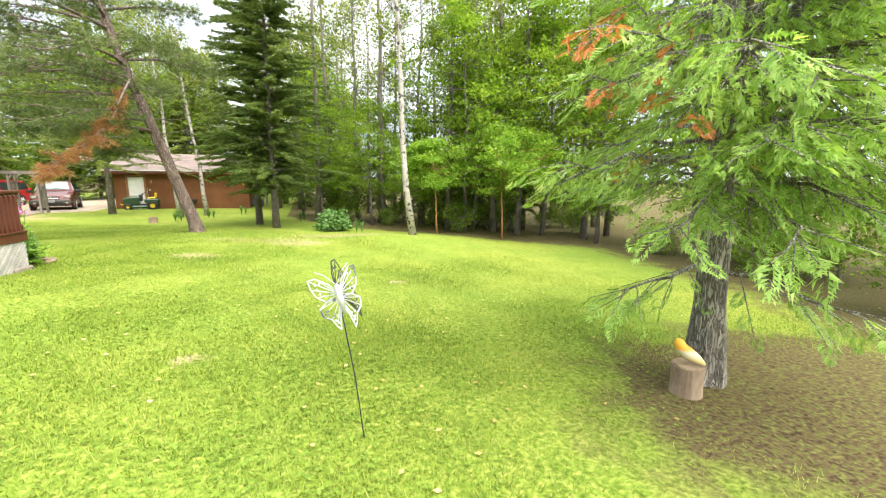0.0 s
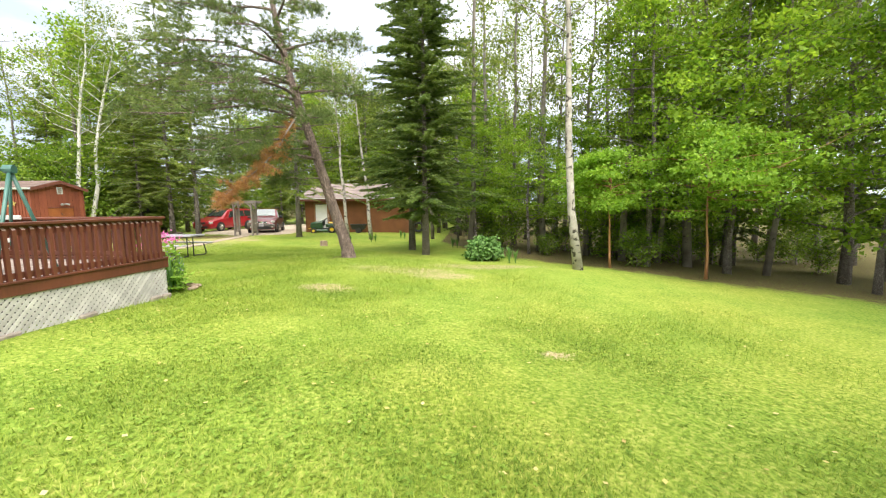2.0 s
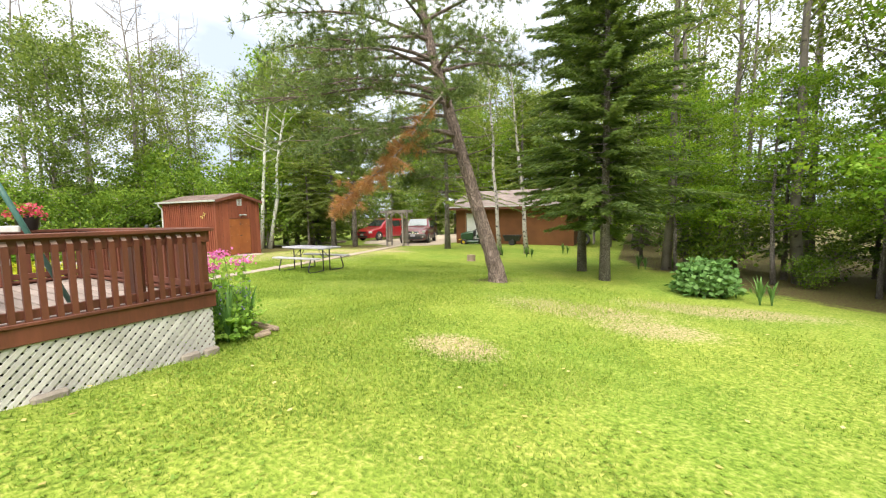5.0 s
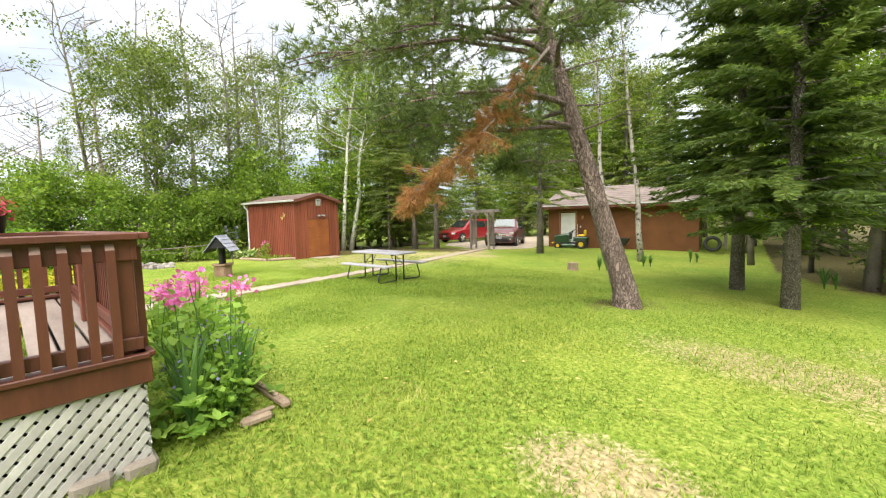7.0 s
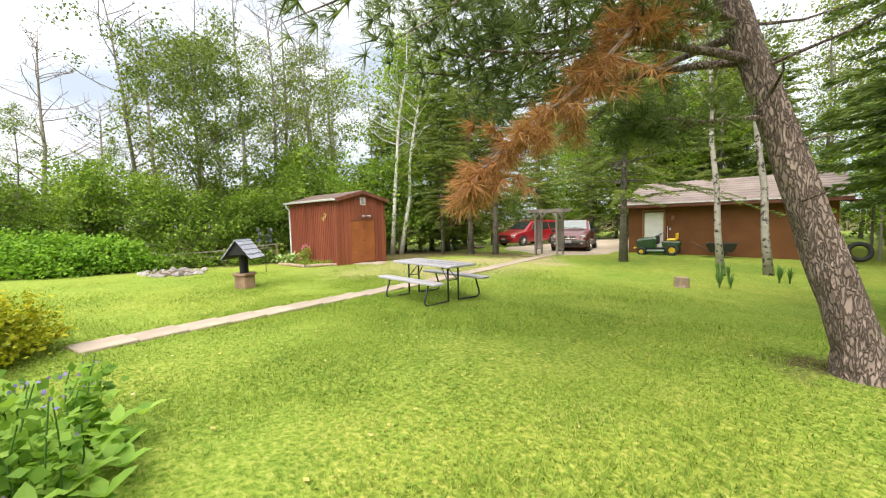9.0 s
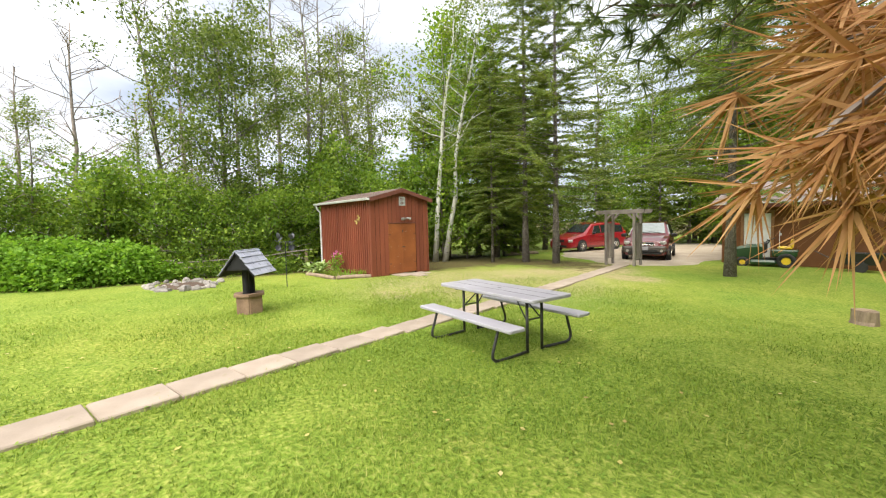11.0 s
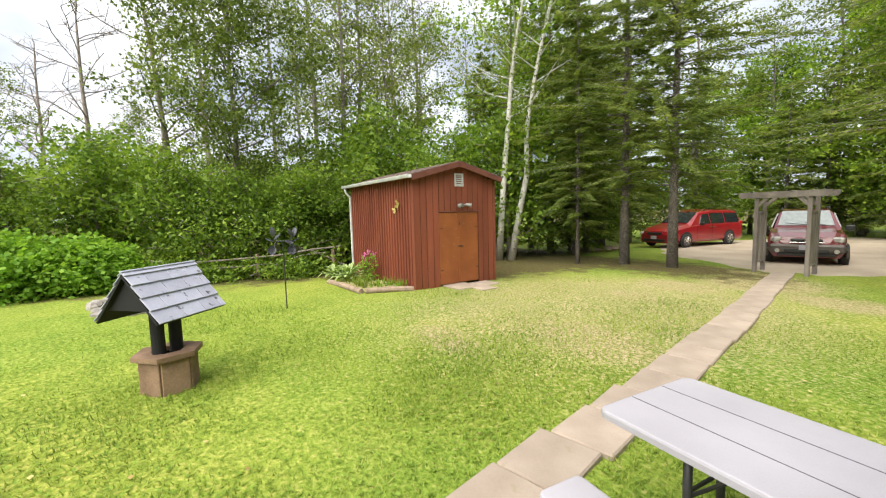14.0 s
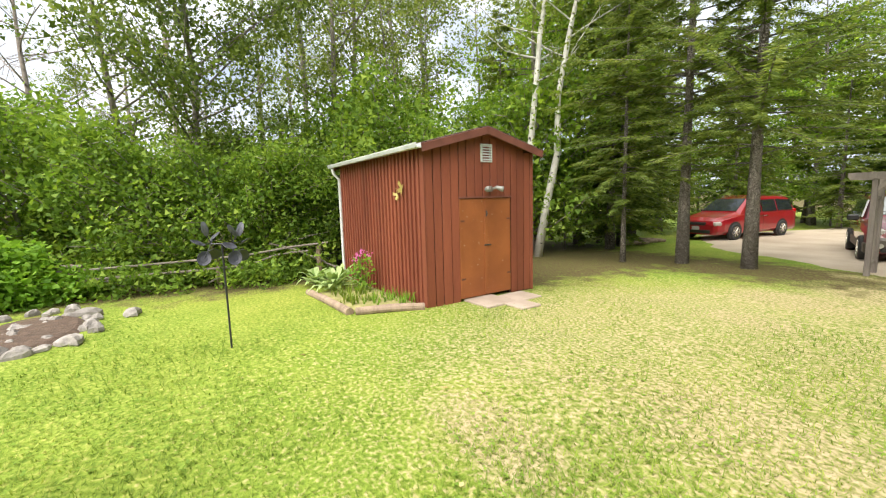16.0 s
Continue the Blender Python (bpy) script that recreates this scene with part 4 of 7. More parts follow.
# ---------------------------------------------------------------- vehicles
M_REDPAINT = surface("red_car_paint", (0.24, 0.007, 0.013), (0.33, 0.011, 0.02), 1.2, 0.28, 0.0, coat=1.0)
M_MAROON = surface("dark_red_car_paint", (0.13, 0.014, 0.02), (0.2, 0.024, 0.032), 1.2, 0.3, 0.0, coat=1.0)
M_CLAD = plain("brown_grey_cladding", (0.09, 0.075, 0.065), 0.5)
M_GLASS = plain("dark_car_glass", (0.02, 0.025, 0.027), 0.04)
M_GLASS.node_tree.nodes["Principled BSDF"].inputs["Specular IOR Level"].default_value = 0.9
# Pale base colour stands in for the sky mirrored in the suv's windscreen.
M_SKYGLASS = plain("sky_glare_windscreen", (0.3, 0.33, 0.33), 0.03)
M_SKYGLASS.node_tree.nodes["Principled BSDF"].inputs["Specular IOR Level"].default_value = 1.0
M_CHROME = plain("chrome", (0.7, 0.7, 0.7), 0.15, 1.0)
M_LENS = plain("clear_headlamp", (0.45, 0.43, 0.4), 0.12)
M_TAIL = plain("red_tail_lens", (0.4, 0.01, 0.01), 0.2)
M_TRIMBLACK = plain("black_trim", (0.02, 0.02, 0.021), 0.5)


def wheel(parent, x, y, r, out):
    """Tyre and spoked rim; out: the side (+1, -1) that faces outwards."""
    w = part("wheel", Shape().tube([(x, y - 0.09, r), (x, y + 0.09, r)], r * 0.55, 18), M_TRIMBLACK, parent)
    s = Shape()
    prof = [(r * 0.62, -0.1), (r * 0.9, -0.105), (r, -0.075), (r, 0.075), (r * 0.9, 0.105), (r * 0.62, 0.1)]
    s.loft([[(x + q * math.cos(a), y + b, r + q * math.sin(a)) for q, b in prof] for a in np.linspace(0, 2 * math.pi, 25)], caps=False)
    part("tyre", s, M_RUBBER, w, smooth=True)
    s = Shape()
    yy = y + out * 0.095
    s.loft([[(x + q * math.cos(a), yy + b * out, r + q * math.sin(a)) for q, b in ((r * 0.66, -0.02), (r * 0.66, 0.015), (r * 0.58, 0.008), (r * 0.56, -0.03))] for a in np.linspace(0, 2 * math.pi, 25)], caps=False)
    for k in range(7):
        a = 2 * math.pi * k / 7
        s.box((0, 0, 0), (r * 0.5, 0.03, r * 0.13), 0.006, pose(x, yy, r) @ pose(0, 0, 0, 0, math.degrees(a), 0) @ pose(r * 0.33, 0, 0))
    s.tube([(x, yy - 0.02, r), (x, yy + 0.02, r)], r * 0.17, 12)
    part("rim", s, M_CHROME, w, "silver alloy rim", smooth=False)


def car_body(stations, zlow):
    """Skin over sections: x, half width, shoulder height, roof half width, roof height."""
    rings = []
    for x, hw, sh, rw, rh in stations:
        ring = [(x, -hw * 0.9, zlow), (x, -hw, zlow + 0.12), (x, -hw, sh - 0.22), (x, -hw * 0.975, sh - 0.03), (x, -hw * 0.93, sh), (x, -rw, max(rh - 0.06, sh + 0.005)), (x, -rw * 0.86, rh)]
        rings.append(ring + [(a, -b, c) for a, b, c in ring[::-1]])
    return Shape().loft(rings)


def build_van():
    zb = -0.45
    v = thing("minivan", pose(-22.75, 31.1, gz(-22, 31) + 0.03, 0, 0, 0) @ pose(0, 0, 0, 0, 0, VAN_TURN), "bright red minivan parked on the gravel driveway", "car")
    # nose at -x, near side at -y
    st = [(-0.95, 0.72, 0.62, 0.55, 0.66), (-0.88, 0.86, 0.74, 0.7, 0.80), (-0.6, 0.95, 0.86, 0.8, 0.93), (0.1, 0.98, 0.98, 0.84, 1.06), (0.35, 0.98, 1.02, 0.83, 1.12), (1.15, 0.98, 1.06, 0.7, 1.66), (2.0, 0.98, 1.07, 0.72, 1.74), (3.2, 0.98, 1.08, 0.72, 1.73), (3.85, 0.96, 1.08, 0.7, 1.68), (4.1, 0.92, 1.06, 0.66, 1.5), (4.17, 0.88, 0.9, 0.6, 1.0)]
    part("body", car_body(st, 0.24), M_REDPAINT, v, smooth=False)
    for x in (0, 3.05):
        for y, o in ((-0.92, -1), (0.92, 1)):
            wheel(v, x, y, 0.335, o)
            part("wheel_arch", Shape().tube([(x, y - o * 0.02, 0.36), (x, y + o * 0.066, 0.36)], 0.40, 20), M_TRIMBLACK, v)
    for o in (-1, 1):
        for name, pts in (("front_window", [(0.95, 1.1), (1.7, 1.1), (1.7, 1.58), (1.28, 1.56)]), ("side_window", [(1.8, 1.1), (2.75, 1.11), (2.75, 1.6), (1.8, 1.6)]), ("rear_window", [(2.85, 1.12), (3.85, 1.12), (3.8, 1.56), (2.85, 1.6)])):
            s = Shape()
            def sk(z):
                return 0.915 + (0.735 - 0.915) * (z - 1.07) / 0.6
            vs = [(x, o * (sk(z) + 0.02), z) for x, z in pts] + [(x, o * (sk(z) - 0.02), z) for x, z in pts]
            s.add(vs, [[0, 1, 2, 3], [7, 6, 5, 4]] + [[a, (a + 1) % 4, 4 + (a + 1) % 4, 4 + a] for a in range(4)])
            part(name, s, M_GLASS, v, "dark tinted window")
        part("door_handle", Shape().box((1.62, o * 0.99, 0.93), (0.2, 0.03, 0.03)), M_CHROME, v)
        part("door_handle", Shape().box((1.95, o * 0.99, 0.93), (0.2, 0.03, 0.03)), M_CHROME, v)
        part("side_moulding", Shape().box((1.55, o * 0.985, 0.58), (2.1, 0.02, 0.05)), M_REDPAINT, v)
        part("door_seam", Shape().box((1.77, o * 0.98, 0.68), (0.012, 0.012, 0.8)), M_TRIMBLACK, v)
        part("door_seam", Shape().box((0.72, o * 0.98, 0.68), (0.012, 0.012, 0.7)), M_TRIMBLACK, v)
        part("mirror", Shape().box((0.95, o * 1.06, 1.12), (0.14, 0.2, 0.15), 0.03), M_TRIMBLACK, v)
        part("headlight", Shape().box((0, 0, 0), (0.28, 0.3, 0.17), 0.04, pose(-0.78, o * 0.74, 0.68, 0, 0, o * 35)), M_LENS, v)
        part("tail_light", Shape().box((4.08, o * 0.82, 1.0), (0.16, 0.16, 0.34), 0.03), M_TAIL, v)
    s = Shape().add([(0.38, -0.72, 1.17), (0.38, 0.72, 1.17), (1.11, 0.61, 1.665), (1.11, -0.61, 1.665), (0.43, -0.72, 1.1), (0.43, 0.72, 1.1), (1.16, 0.61, 1.59), (1.16, -0.61, 1.59)], [[0, 3, 2, 1], [4, 5, 6, 7], [0, 1, 5, 4], [1, 2, 6, 5], [2, 3, 7, 6], [3, 0, 4, 7]])
    part("windscreen", s, M_GLASS, v)
    part("grille", Shape().box((-0.93, 0, 0.68), (0.06, 0.8, 0.14), 0.02).box((-0.955, 0, 0.68), (0.03, 0.82, 0.022)), M_TRIMBLACK, v)
    part("lower_grille", Shape().box((-0.93, 0, 0.36), (0.08, 1.2, 0.14), 0.02), M_TRIMBLACK, v)
    part("number_plate", Shape().box((-0.985, 0, 0.5), (0.015, 0.32, 0.15), 0.004), M_TABLE, v)
    for o in (-0.6, 0.6):
        part("roof_rail", Shape().tube([(1.5, o, 1.72), (1.55, o, 1.78), (3.5, o, 1.78), (3.6, o, 1.71)], 0.018, 6), M_CHROME, v)
    return v


def build_suv():
    zb = -0.52
    v = thing("suv", pose(-16.17, 27.98, zb, 0, 0, math.degrees(0.394) + 90), "dark red and grey suv parked nose-on beyond the arbour", "car")
    # local: nose towards -x, y across
    st = [(-0.75, 0.72, 0.66, 0.58, 0.70), (-0.66, 0.83, 0.84, 0.7, 0.90), (-0.3, 0.9, 0.98, 0.78, 1.04), (0.45, 0.91, 1.04, 0.8, 1.12), (0.7, 0.91, 1.08, 0.78, 1.16), (1.3, 0.91, 1.1, 0.66, 1.66), (2.0, 0.91, 1.1, 0.67, 1.72), (3.0, 0.9, 1.1, 0.66, 1.7), (3.5, 0.87, 1.1, 0.62, 1.6), (3.6, 0.85, 0.95, 0.6, 1.1)]
    part("body", car_body(st, 0.30), M_MAROON, v)
    part("bumper", Shape().box((-0.70, 0, 0.56), (0.3, 1.72, 0.26), 0.06).box((1.4, -0.9, 0.42), (4.1, 0.06, 0.24), 0.02).box((1.4, 0.9, 0.42), (4.1, 0.06, 0.24), 0.02), M_CLAD, v, "brown-grey plastic bumper")
    part("lower_grille", Shape().box((-0.85, 0, 0.50), (0.03, 1.0, 0.1), 0.01).box((-0.72, 0, 0.39), (0.2, 1.3, 0.1), 0.02), M_TRIMBLACK, v)
    part("grille", Shape().box((-0.74, 0, 0.80), (0.08, 0.72, 0.12), 0.03), M_TRIMBLACK, v)
    part("grille_bar", Shape().box((-0.79, 0, 0.745), (0.03, 0.76, 0.025)), M_CHROME, v)
    part("badge", Shape().tube([(-0.775, 0, 0.81), (-0.795, 0, 0.81)], 0.06, 14), M_CHROME, v)
    part("number_plate", Shape().box((-0.862, 0, 0.6), (0.015, 0.32, 0.15), 0.004), M_TABLE, v)
    for o in (-1, 1):
        part("headlight", Shape().box((0, 0, 0), (0.22, 0.34, 0.18), 0.05, pose(-0.6, o * 0.66, 0.82, 0, 0, o * 22)), M_LENS, v)
        part("fog_lamp", Shape().tube([(-0.8, o * 0.66, 0.5), (-0.86, o * 0.66, 0.5)], 0.06, 12), M_LENS, v)
        part("mirror", Shape().box((0.75, o * 1.04, 1.12), (0.13, 0.24, 0.16), 0.03), M_TRIMBLACK, v)
        s = Shape()
        pts = [(0.95, 1.12), (2.1, 1.13), (2.1, 1.6), (1.35, 1.58)]
        def sk(z):
            return 0.855 + (0.68 - 0.855) * (z - 1.1) / 0.56
        for pts in ([(0.95, 1.13), (1.85, 1.13), (1.85, 1.6), (1.38, 1.58)], [(1.93, 1.13), (3.3, 1.13), (3.2, 1.57), (1.93, 1.6)]):
            s = Shape()
            vs = [(x, o * (sk(z) + 0.02), z) for x, z in pts] + [(x, o * (sk(z) - 0.02), z) for x, z in pts]
            s.add(vs, [[0, 1, 2, 3], [7, 6, 5, 4]] + [[a, (a + 1) % 4, 4 + (a + 1) % 4, 4 + a] for a in range(4)])
            part("side_window", s, M_GLASS, v)
        part("roof_rail", Shape().tube([(1.5, o * 0.6, 1.7), (1.55, o * 0.6, 1.77), (3.1, o * 0.6, 1.77), (3.2, o * 0.6, 1.67)], 0.018, 6), M_TRIMBLACK, v)
        for x in (0.0, 2.62):
            wheel(v, x, o * 0.87, 0.345, o)
    s = Shape().add([(0.72, -0.69, 1.205), (0.72, 0.69, 1.205), (1.27, 0.58, 1.665), (1.27, -0.58, 1.665), (0.78, -0.69, 1.13), (0.78, 0.69, 1.13), (1.33, 0.58, 1.59), (1.33, -0.58, 1.59)], [[0, 3, 2, 1], [4, 5, 6, 7], [0, 1, 5, 4], [1, 2, 6, 5], [2, 3, 7, 6], [3, 0, 4, 7]])
    part("windscreen", s, M_SKYGLASS, v)
    part("wiper", Shape().tube([(0.7, -0.1, 1.21), (0.79, 0.5, 1.28)], 0.009, 5).tube([(0.7, -0.5, 1.21), (0.79, 0.0, 1.28)], 0.009, 5), M_TRIMBLACK, v)
    return v


VAN_TURN = 85.0
build_van()
build_suv()


# ---------------------------------------------------------------- lawn tractor by the garage
def build_mower():
    mx, my = -12.0, 28.7
    mw = thing("lawn_tractor", pose(mx, my, gz(mx, my) - 0.03, 0, 0, 14), "green lawn tractor with yellow seat parked by the garage", "lawn mower")
    M_GREEN = plain("green_tractor_paint", (0.008, 0.05, 0.014), 0.35, coat=0.5)
    M_YELLOW = plain("yellow_tractor_paint", (0.75, 0.5, 0.02), 0.4)
    # nose at -x
    rings = []
    for x, hw, lo, hi in ((-0.95, 0.16, 0.42, 0.66), (-0.9, 0.22, 0.36, 0.74), (-0.6, 0.25, 0.34, 0.82), (-0.2, 0.26, 0.34, 0.86), (-0.12, 0.24, 0.34, 0.84)):
        rings.append([(x, -hw, lo), (x, -hw, hi - 0.1), (x, -hw * 0.75, hi), (x, hw * 0.75, hi), (x, hw, hi - 0.1), (x, hw, lo)])
    part("hood", Shape().loft(rings), M_GREEN, mw, "green engine hood", smooth=False)
    part("dashboard", Shape().box((-0.08, 0, 0.72), (0.16, 0.4, 0.4), 0.04), M_TRIMBLACK, mw)
    part("frame", Shape().box((0.0, 0, 0.3), (1.5, 0.4, 0.1)), M_TRIMBLACK, mw)
    part("fender", Shape().box((0.5, 0, 0.62), (0.75, 0.9, 0.07), 0.03).box((0.5, -0.4, 0.52), (0.7, 0.1, 0.2), 0.03).box((0.5, 0.4, 0.52), (0.7, 0.1, 0.2), 0.03), M_GREEN, mw)
    part("seat", Shape().box((0.5, 0, 0.72), (0.42, 0.44, 0.1), 0.04).box((0.7, 0, 0.88), (0.1, 0.42, 0.3), 0.04), M_YELLOW, mw, "yellow vinyl seat")
    part("steering_wheel", Shape().loft([[(0.08 + (0.15 + 0.014 * math.cos(b)) * math.cos(a) * 0.85, (0.15 + 0.014 * math.cos(b)) * math.sin(a), 1.0 + 0.014 * math.sin(b) + 0.07 * math.cos(a)) for b in np.linspace(0, 2 * math.pi, 6, endpoint=False)] for a in np.linspace(0, 2 * math.pi, 19)], caps=False).tube([(0.0, 0, 0.85), (0.08, 0, 1.0)], 0.02, 6), M_TRIMBLACK, mw)
    part("deck", Shape().box((-0.1, 0, 0.2), (0.8, 1.05, 0.16), 0.06), M_GREEN, mw)
    part("bumper", Shape().tube([(-1.0, -0.22, 0.3), (-1.06, -0.2, 0.34), (-1.06, 0.2, 0.34), (-1.0, 0.22, 0.3)], 0.02, 6), M_YELLOW, mw)
    for x, r, yy in ((-0.7, 0.19, 0.38), (0.55, 0.27, 0.42)):
        for o in (-1, 1):
            y = o * yy
            wh = part("wheel", Shape().loft([[(x + q * math.cos(a), y + b, r + q * math.sin(a)) for q, b in ((r * 0.5, -0.09), (r * 0.92, -0.1), (r, -0.06), (r, 0.06), (r * 0.92, 0.1), (r * 0.5, 0.09))] for a in np.linspace(0, 2 * math.pi, 19)], caps=False), M_RUBBER, mw, smooth=True)
            part("rim", Shape().tube([(x, y - 0.07, r), (x, y + 0.07, r)], r * 0.52, 14), M_YELLOW, wh, "yellow wheel rim")
    part("flag_pole", Shape().tube([(0.35, -0.3, 0.6), (0.35, -0.3, 1.35)], 0.008, 5), M_WHITE, mw)
    return mw


build_mower()
cart = thing("yard_cart", pose(-9.6, 28.9, gz(-9.6, 28.9), 0, 0, 10), "small black yard cart beside the garage wall", "cart")
part("tub", Shape().loft([[(-0.4, -0.25, 0.25), (0.4, -0.25, 0.25), (0.4, 0.25, 0.25), (-0.4, 0.25, 0.25)], [(-0.55, -0.35, 0.62), (0.55, -0.35, 0.62), (0.55, 0.35, 0.62), (-0.55, 0.35, 0.62)], [(-0.5, -0.3, 0.62), (0.5, -0.3, 0.62), (0.5, 0.3, 0.62), (-0.5, 0.3, 0.62)], [(-0.37, -0.22, 0.3), (0.37, -0.22, 0.3), (0.37, 0.22, 0.3), (-0.37, 0.22, 0.3)]]), M_TRIMBLACK, cart)
for o in (-0.3, 0.3):
    part("wheel", Shape().tube([(0, o - 0.04, 0.18), (0, o + 0.04, 0.18)], 0.18, 14), M_RUBBER, cart)
part("handle", Shape().tube([(-0.5, 0, 0.3), (-1.0, 0, 0.6), (-1.1, 0, 0.66)], 0.015, 6), M_STEEL, cart)

# ---------------------------------------------------------------- trees


def bent_line(a, b, bow, n=6, sag=0.0):
    """A slightly crooked line from a to b."""
    a, b = np.array(a, float), np.array(b, float)
    t = np.linspace(0, 1, n)[:, None]
    w = rng.normal(size=3) * bow
    return a + (b - a) * t + np.sin(t * math.pi) * w + np.array((0, 0, sag)) * (t * t) + rng.normal(size=(n, 3)) * bow * 0.25 * t


def leaf_cloud(shape, centres, per, spread, size, droop=0.3, flat=0.7, whole=False):
    """Leaves thrown round clump centres."""
    c = np.repeat(centres, per, 0)
    k = len(c)
    c = c + rng.normal(size=(k, 3)) * spread * np.array((1, 1, flat))
    al = scatter_dirs(k)
    al[:, 2] = al[:, 2] * 0.5 - droop
    al = unit(al) * (size * (0.6 + 0.7 * rng.random(k)))[:, None]
    ac = unit(np.cross(al, np.array((0, 0, 0.8)) + scatter_dirs(k)))
    ac = ac * (np.linalg.norm(al, axis=1) * 0.42)[:, None]
    (shape.leaves if whole else shape.small_leaves)(c, al, ac)


def leaf_tree(name, label, m, height, low, radius, trunk_r, bark, leaf, limbs=16, clumps=7, per=16, size=0.11, spread=0.28, lean=(0, 0), up=0.7, group="", sides=8, droop=0.3, bare=0, flat=0.7):
    """Broadleaf tree: crooked tapered trunk, rising limbs, leaves in clumps along them."""
    t = thing(name, m, label, "tree", group)
    n = 9
    zz = np.linspace(0, 1, n)
    cx = lean[0] * zz + np.cumsum(rng.normal(size=n)) * height * 0.006
    cy = lean[1] * zz + np.cumsum(rng.normal(size=n)) * height * 0.006
    cx, cy = cx - cx[0], cy - cy[0]
    pts = np.stack([cx, cy, zz * height - 0.1], 1)
    rad = trunk_r * (1 - zz * 0.88)
    rad[0] *= 1.25
    wood = Shape().tube(pts, rad, sides, wob=0.12)
    cents = []
    for k in range(limbs):
        f = low / height + (0.97 - low / height) * (k + rng.random()) / limbs
        a = np.array([np.interp(f, zz, pts[:, j]) for j in range(3)])
        az = rng.random() * 2 * math.pi + k * 2.4
        prof = math.sin(math.pi * min(1, 0.22 + 0.75 * (f - low / height) / (1 - low / height + 1e-6))) ** 0.7
        ln = radius * prof * (0.7 + 0.5 * rng.random())
        b = a + np.array((math.cos(az) * ln, math.sin(az) * ln, ln * up * (0.6 + 0.7 * rng.random())))
        line = bent_line(a, b, ln * 0.06, 5)
        r0 = trunk_r * (1 - f * 0.85) * 0.4
        wood.tube(line, np.linspace(max(r0, 0.02), 0.006 if bare < limbs // 2 else 0.014, 5), 4, caps=False)
        if k < limbs - bare:
            for j in range(clumps):
                g = 0.25 + 0.8 * (j + rng.random()) / clumps
                p0 = np.array([np.interp(g, np.linspace(0, 1, 5), line[:, q]) for q in range(3)])
                off = rng.normal(size=3) * np.array((1, 1, 0.6)) * ln * 0.16
                cents.append(p0 + off)
                if j % 3 == 0:
                    wood.tube([p0, p0 + off * 1.1], (0.008, 0.003), 3, caps=False)
        else:
            for j in range(6):
                g = 0.3 + 0.7 * rng.random()
                p0 = np.array([np.interp(g, np.linspace(0, 1, 5), line[:, q]) for q in range(3)])
                wood.tube([p0, p0 + rng.normal(size=3) * ln * 0.25 + np.array((0, 0, 0.12 * ln))], (0.012, 0.007), 3, caps=False)
    part("trunk", wood, bark, t, smooth=True)
    if cents:
        s = Shape()
        leaf_cloud(s, np.array(cents), per, spread, size, droop, flat)
        part("crown", s, leaf, t)
    return t


def fir_tree(name, label, m, height, low, radius, trunk_r, leaf, whorls=26, arms=6, twigs=12, size=0.26, group="", top=1.0, sag=0.25, fuzz=2, lean=(0, 0), wide=0.1):
    """Conifer: straight trunk, whorls of drooping boughs with twigs on both sides."""
    t = thing(name, m, label, "tree", group)
    wood = Shape().tube([(lean[0] * f, lean[1] * f, height * f - 0.1) for f in np.linspace(0, 1, 7)], trunk_r * (1 - np.linspace(0, 1, 7) * 0.93) * np.array((1.3, 1, 1, 1, 1, 1, 1)), 10, wob=0.1)
    foot, along, across = [], [], []
    for w in range(whorls):
        f = (w + 0.5 * rng.random()) / whorls
        z = low + (height * top - low) * f
        for k in range(arms):
            az = rng.random() * 2 * math.pi / arms + 2 * math.pi * k / arms + w * 0.9
            ln = radius * (1 - f) ** 0.7 * (0.5 + 0.65 * rng.random()) + 0.2
            if w < 2:
                ln *= 0.75
            d = np.array((math.cos(az), math.sin(az)))
            n = 6
            g = np.linspace(0, 1, n)
            rise = ln * (0.12 * g - sag * g * g * (1.4 - f) + 0.25 * sag * g ** 4)
            o = np.array((lean[0], lean[1])) * z / height
            pts = np.stack([o[0] + d[0] * ln * g, o[1] + d[1] * ln * g, z + rise], 1)
            pts[:, 2] += (rng.random() - 0.5) * (height * top - low) / whorls * 1.6 + 0.12 * ln * rng.normal() * g
            wood.tube(pts, np.linspace(0.006 + 0.012 * ln / 2, 0.003, n), 3, caps=False)
            kk = max(4, int(twigs * (0.4 + ln / radius)))
            q = 0.15 + 0.9 * (np.arange(kk) + rng.random(kk)) / kk
            base = np.stack([np.interp(q, g, pts[:, j]) for j in range(3)], 1)
            side = np.array((-d[1], d[0], 0))
            for sgn in (-1, 1):
                for layer in range(fuzz):
                    tl = size * (0.7 + 0.6 * rng.random(kk)) * (1.15 - 0.6 * np.clip(q, 0, 1)) * (0.6 + 0.4 * ln / radius)
                    v = np.array((d[0], d[1], 0))[None] * (0.55 + 0.5 * rng.random((kk, 1))) + side[None] * sgn * (0.9 * rng.random((kk, 1)) + 0.25)
                    v = v + np.stack([np.zeros(kk), np.zeros(kk), -0.75 * rng.random(kk) + 0.12], 1)
                    v = unit(v) * tl[:, None]
                    foot.append(base + rng.normal(size=(kk, 3)) * 0.02)
                    along.append(v)
                    ac = unit(np.cross(v, np.array((0, 0, 0.45)) + scatter_dirs(kk)))
                    across.append(ac * (wide * tl * (0.8 + 0.5 * rng.random(kk)))[:, None])
    part("trunk", wood, M_SPRUCEBARK, t, smooth=True)
    s = Shape()
    s.small_leaves(np.concatenate(foot), np.concatenate(along), np.concatenate(across))
    part("crown", s, leaf, t)
    return t


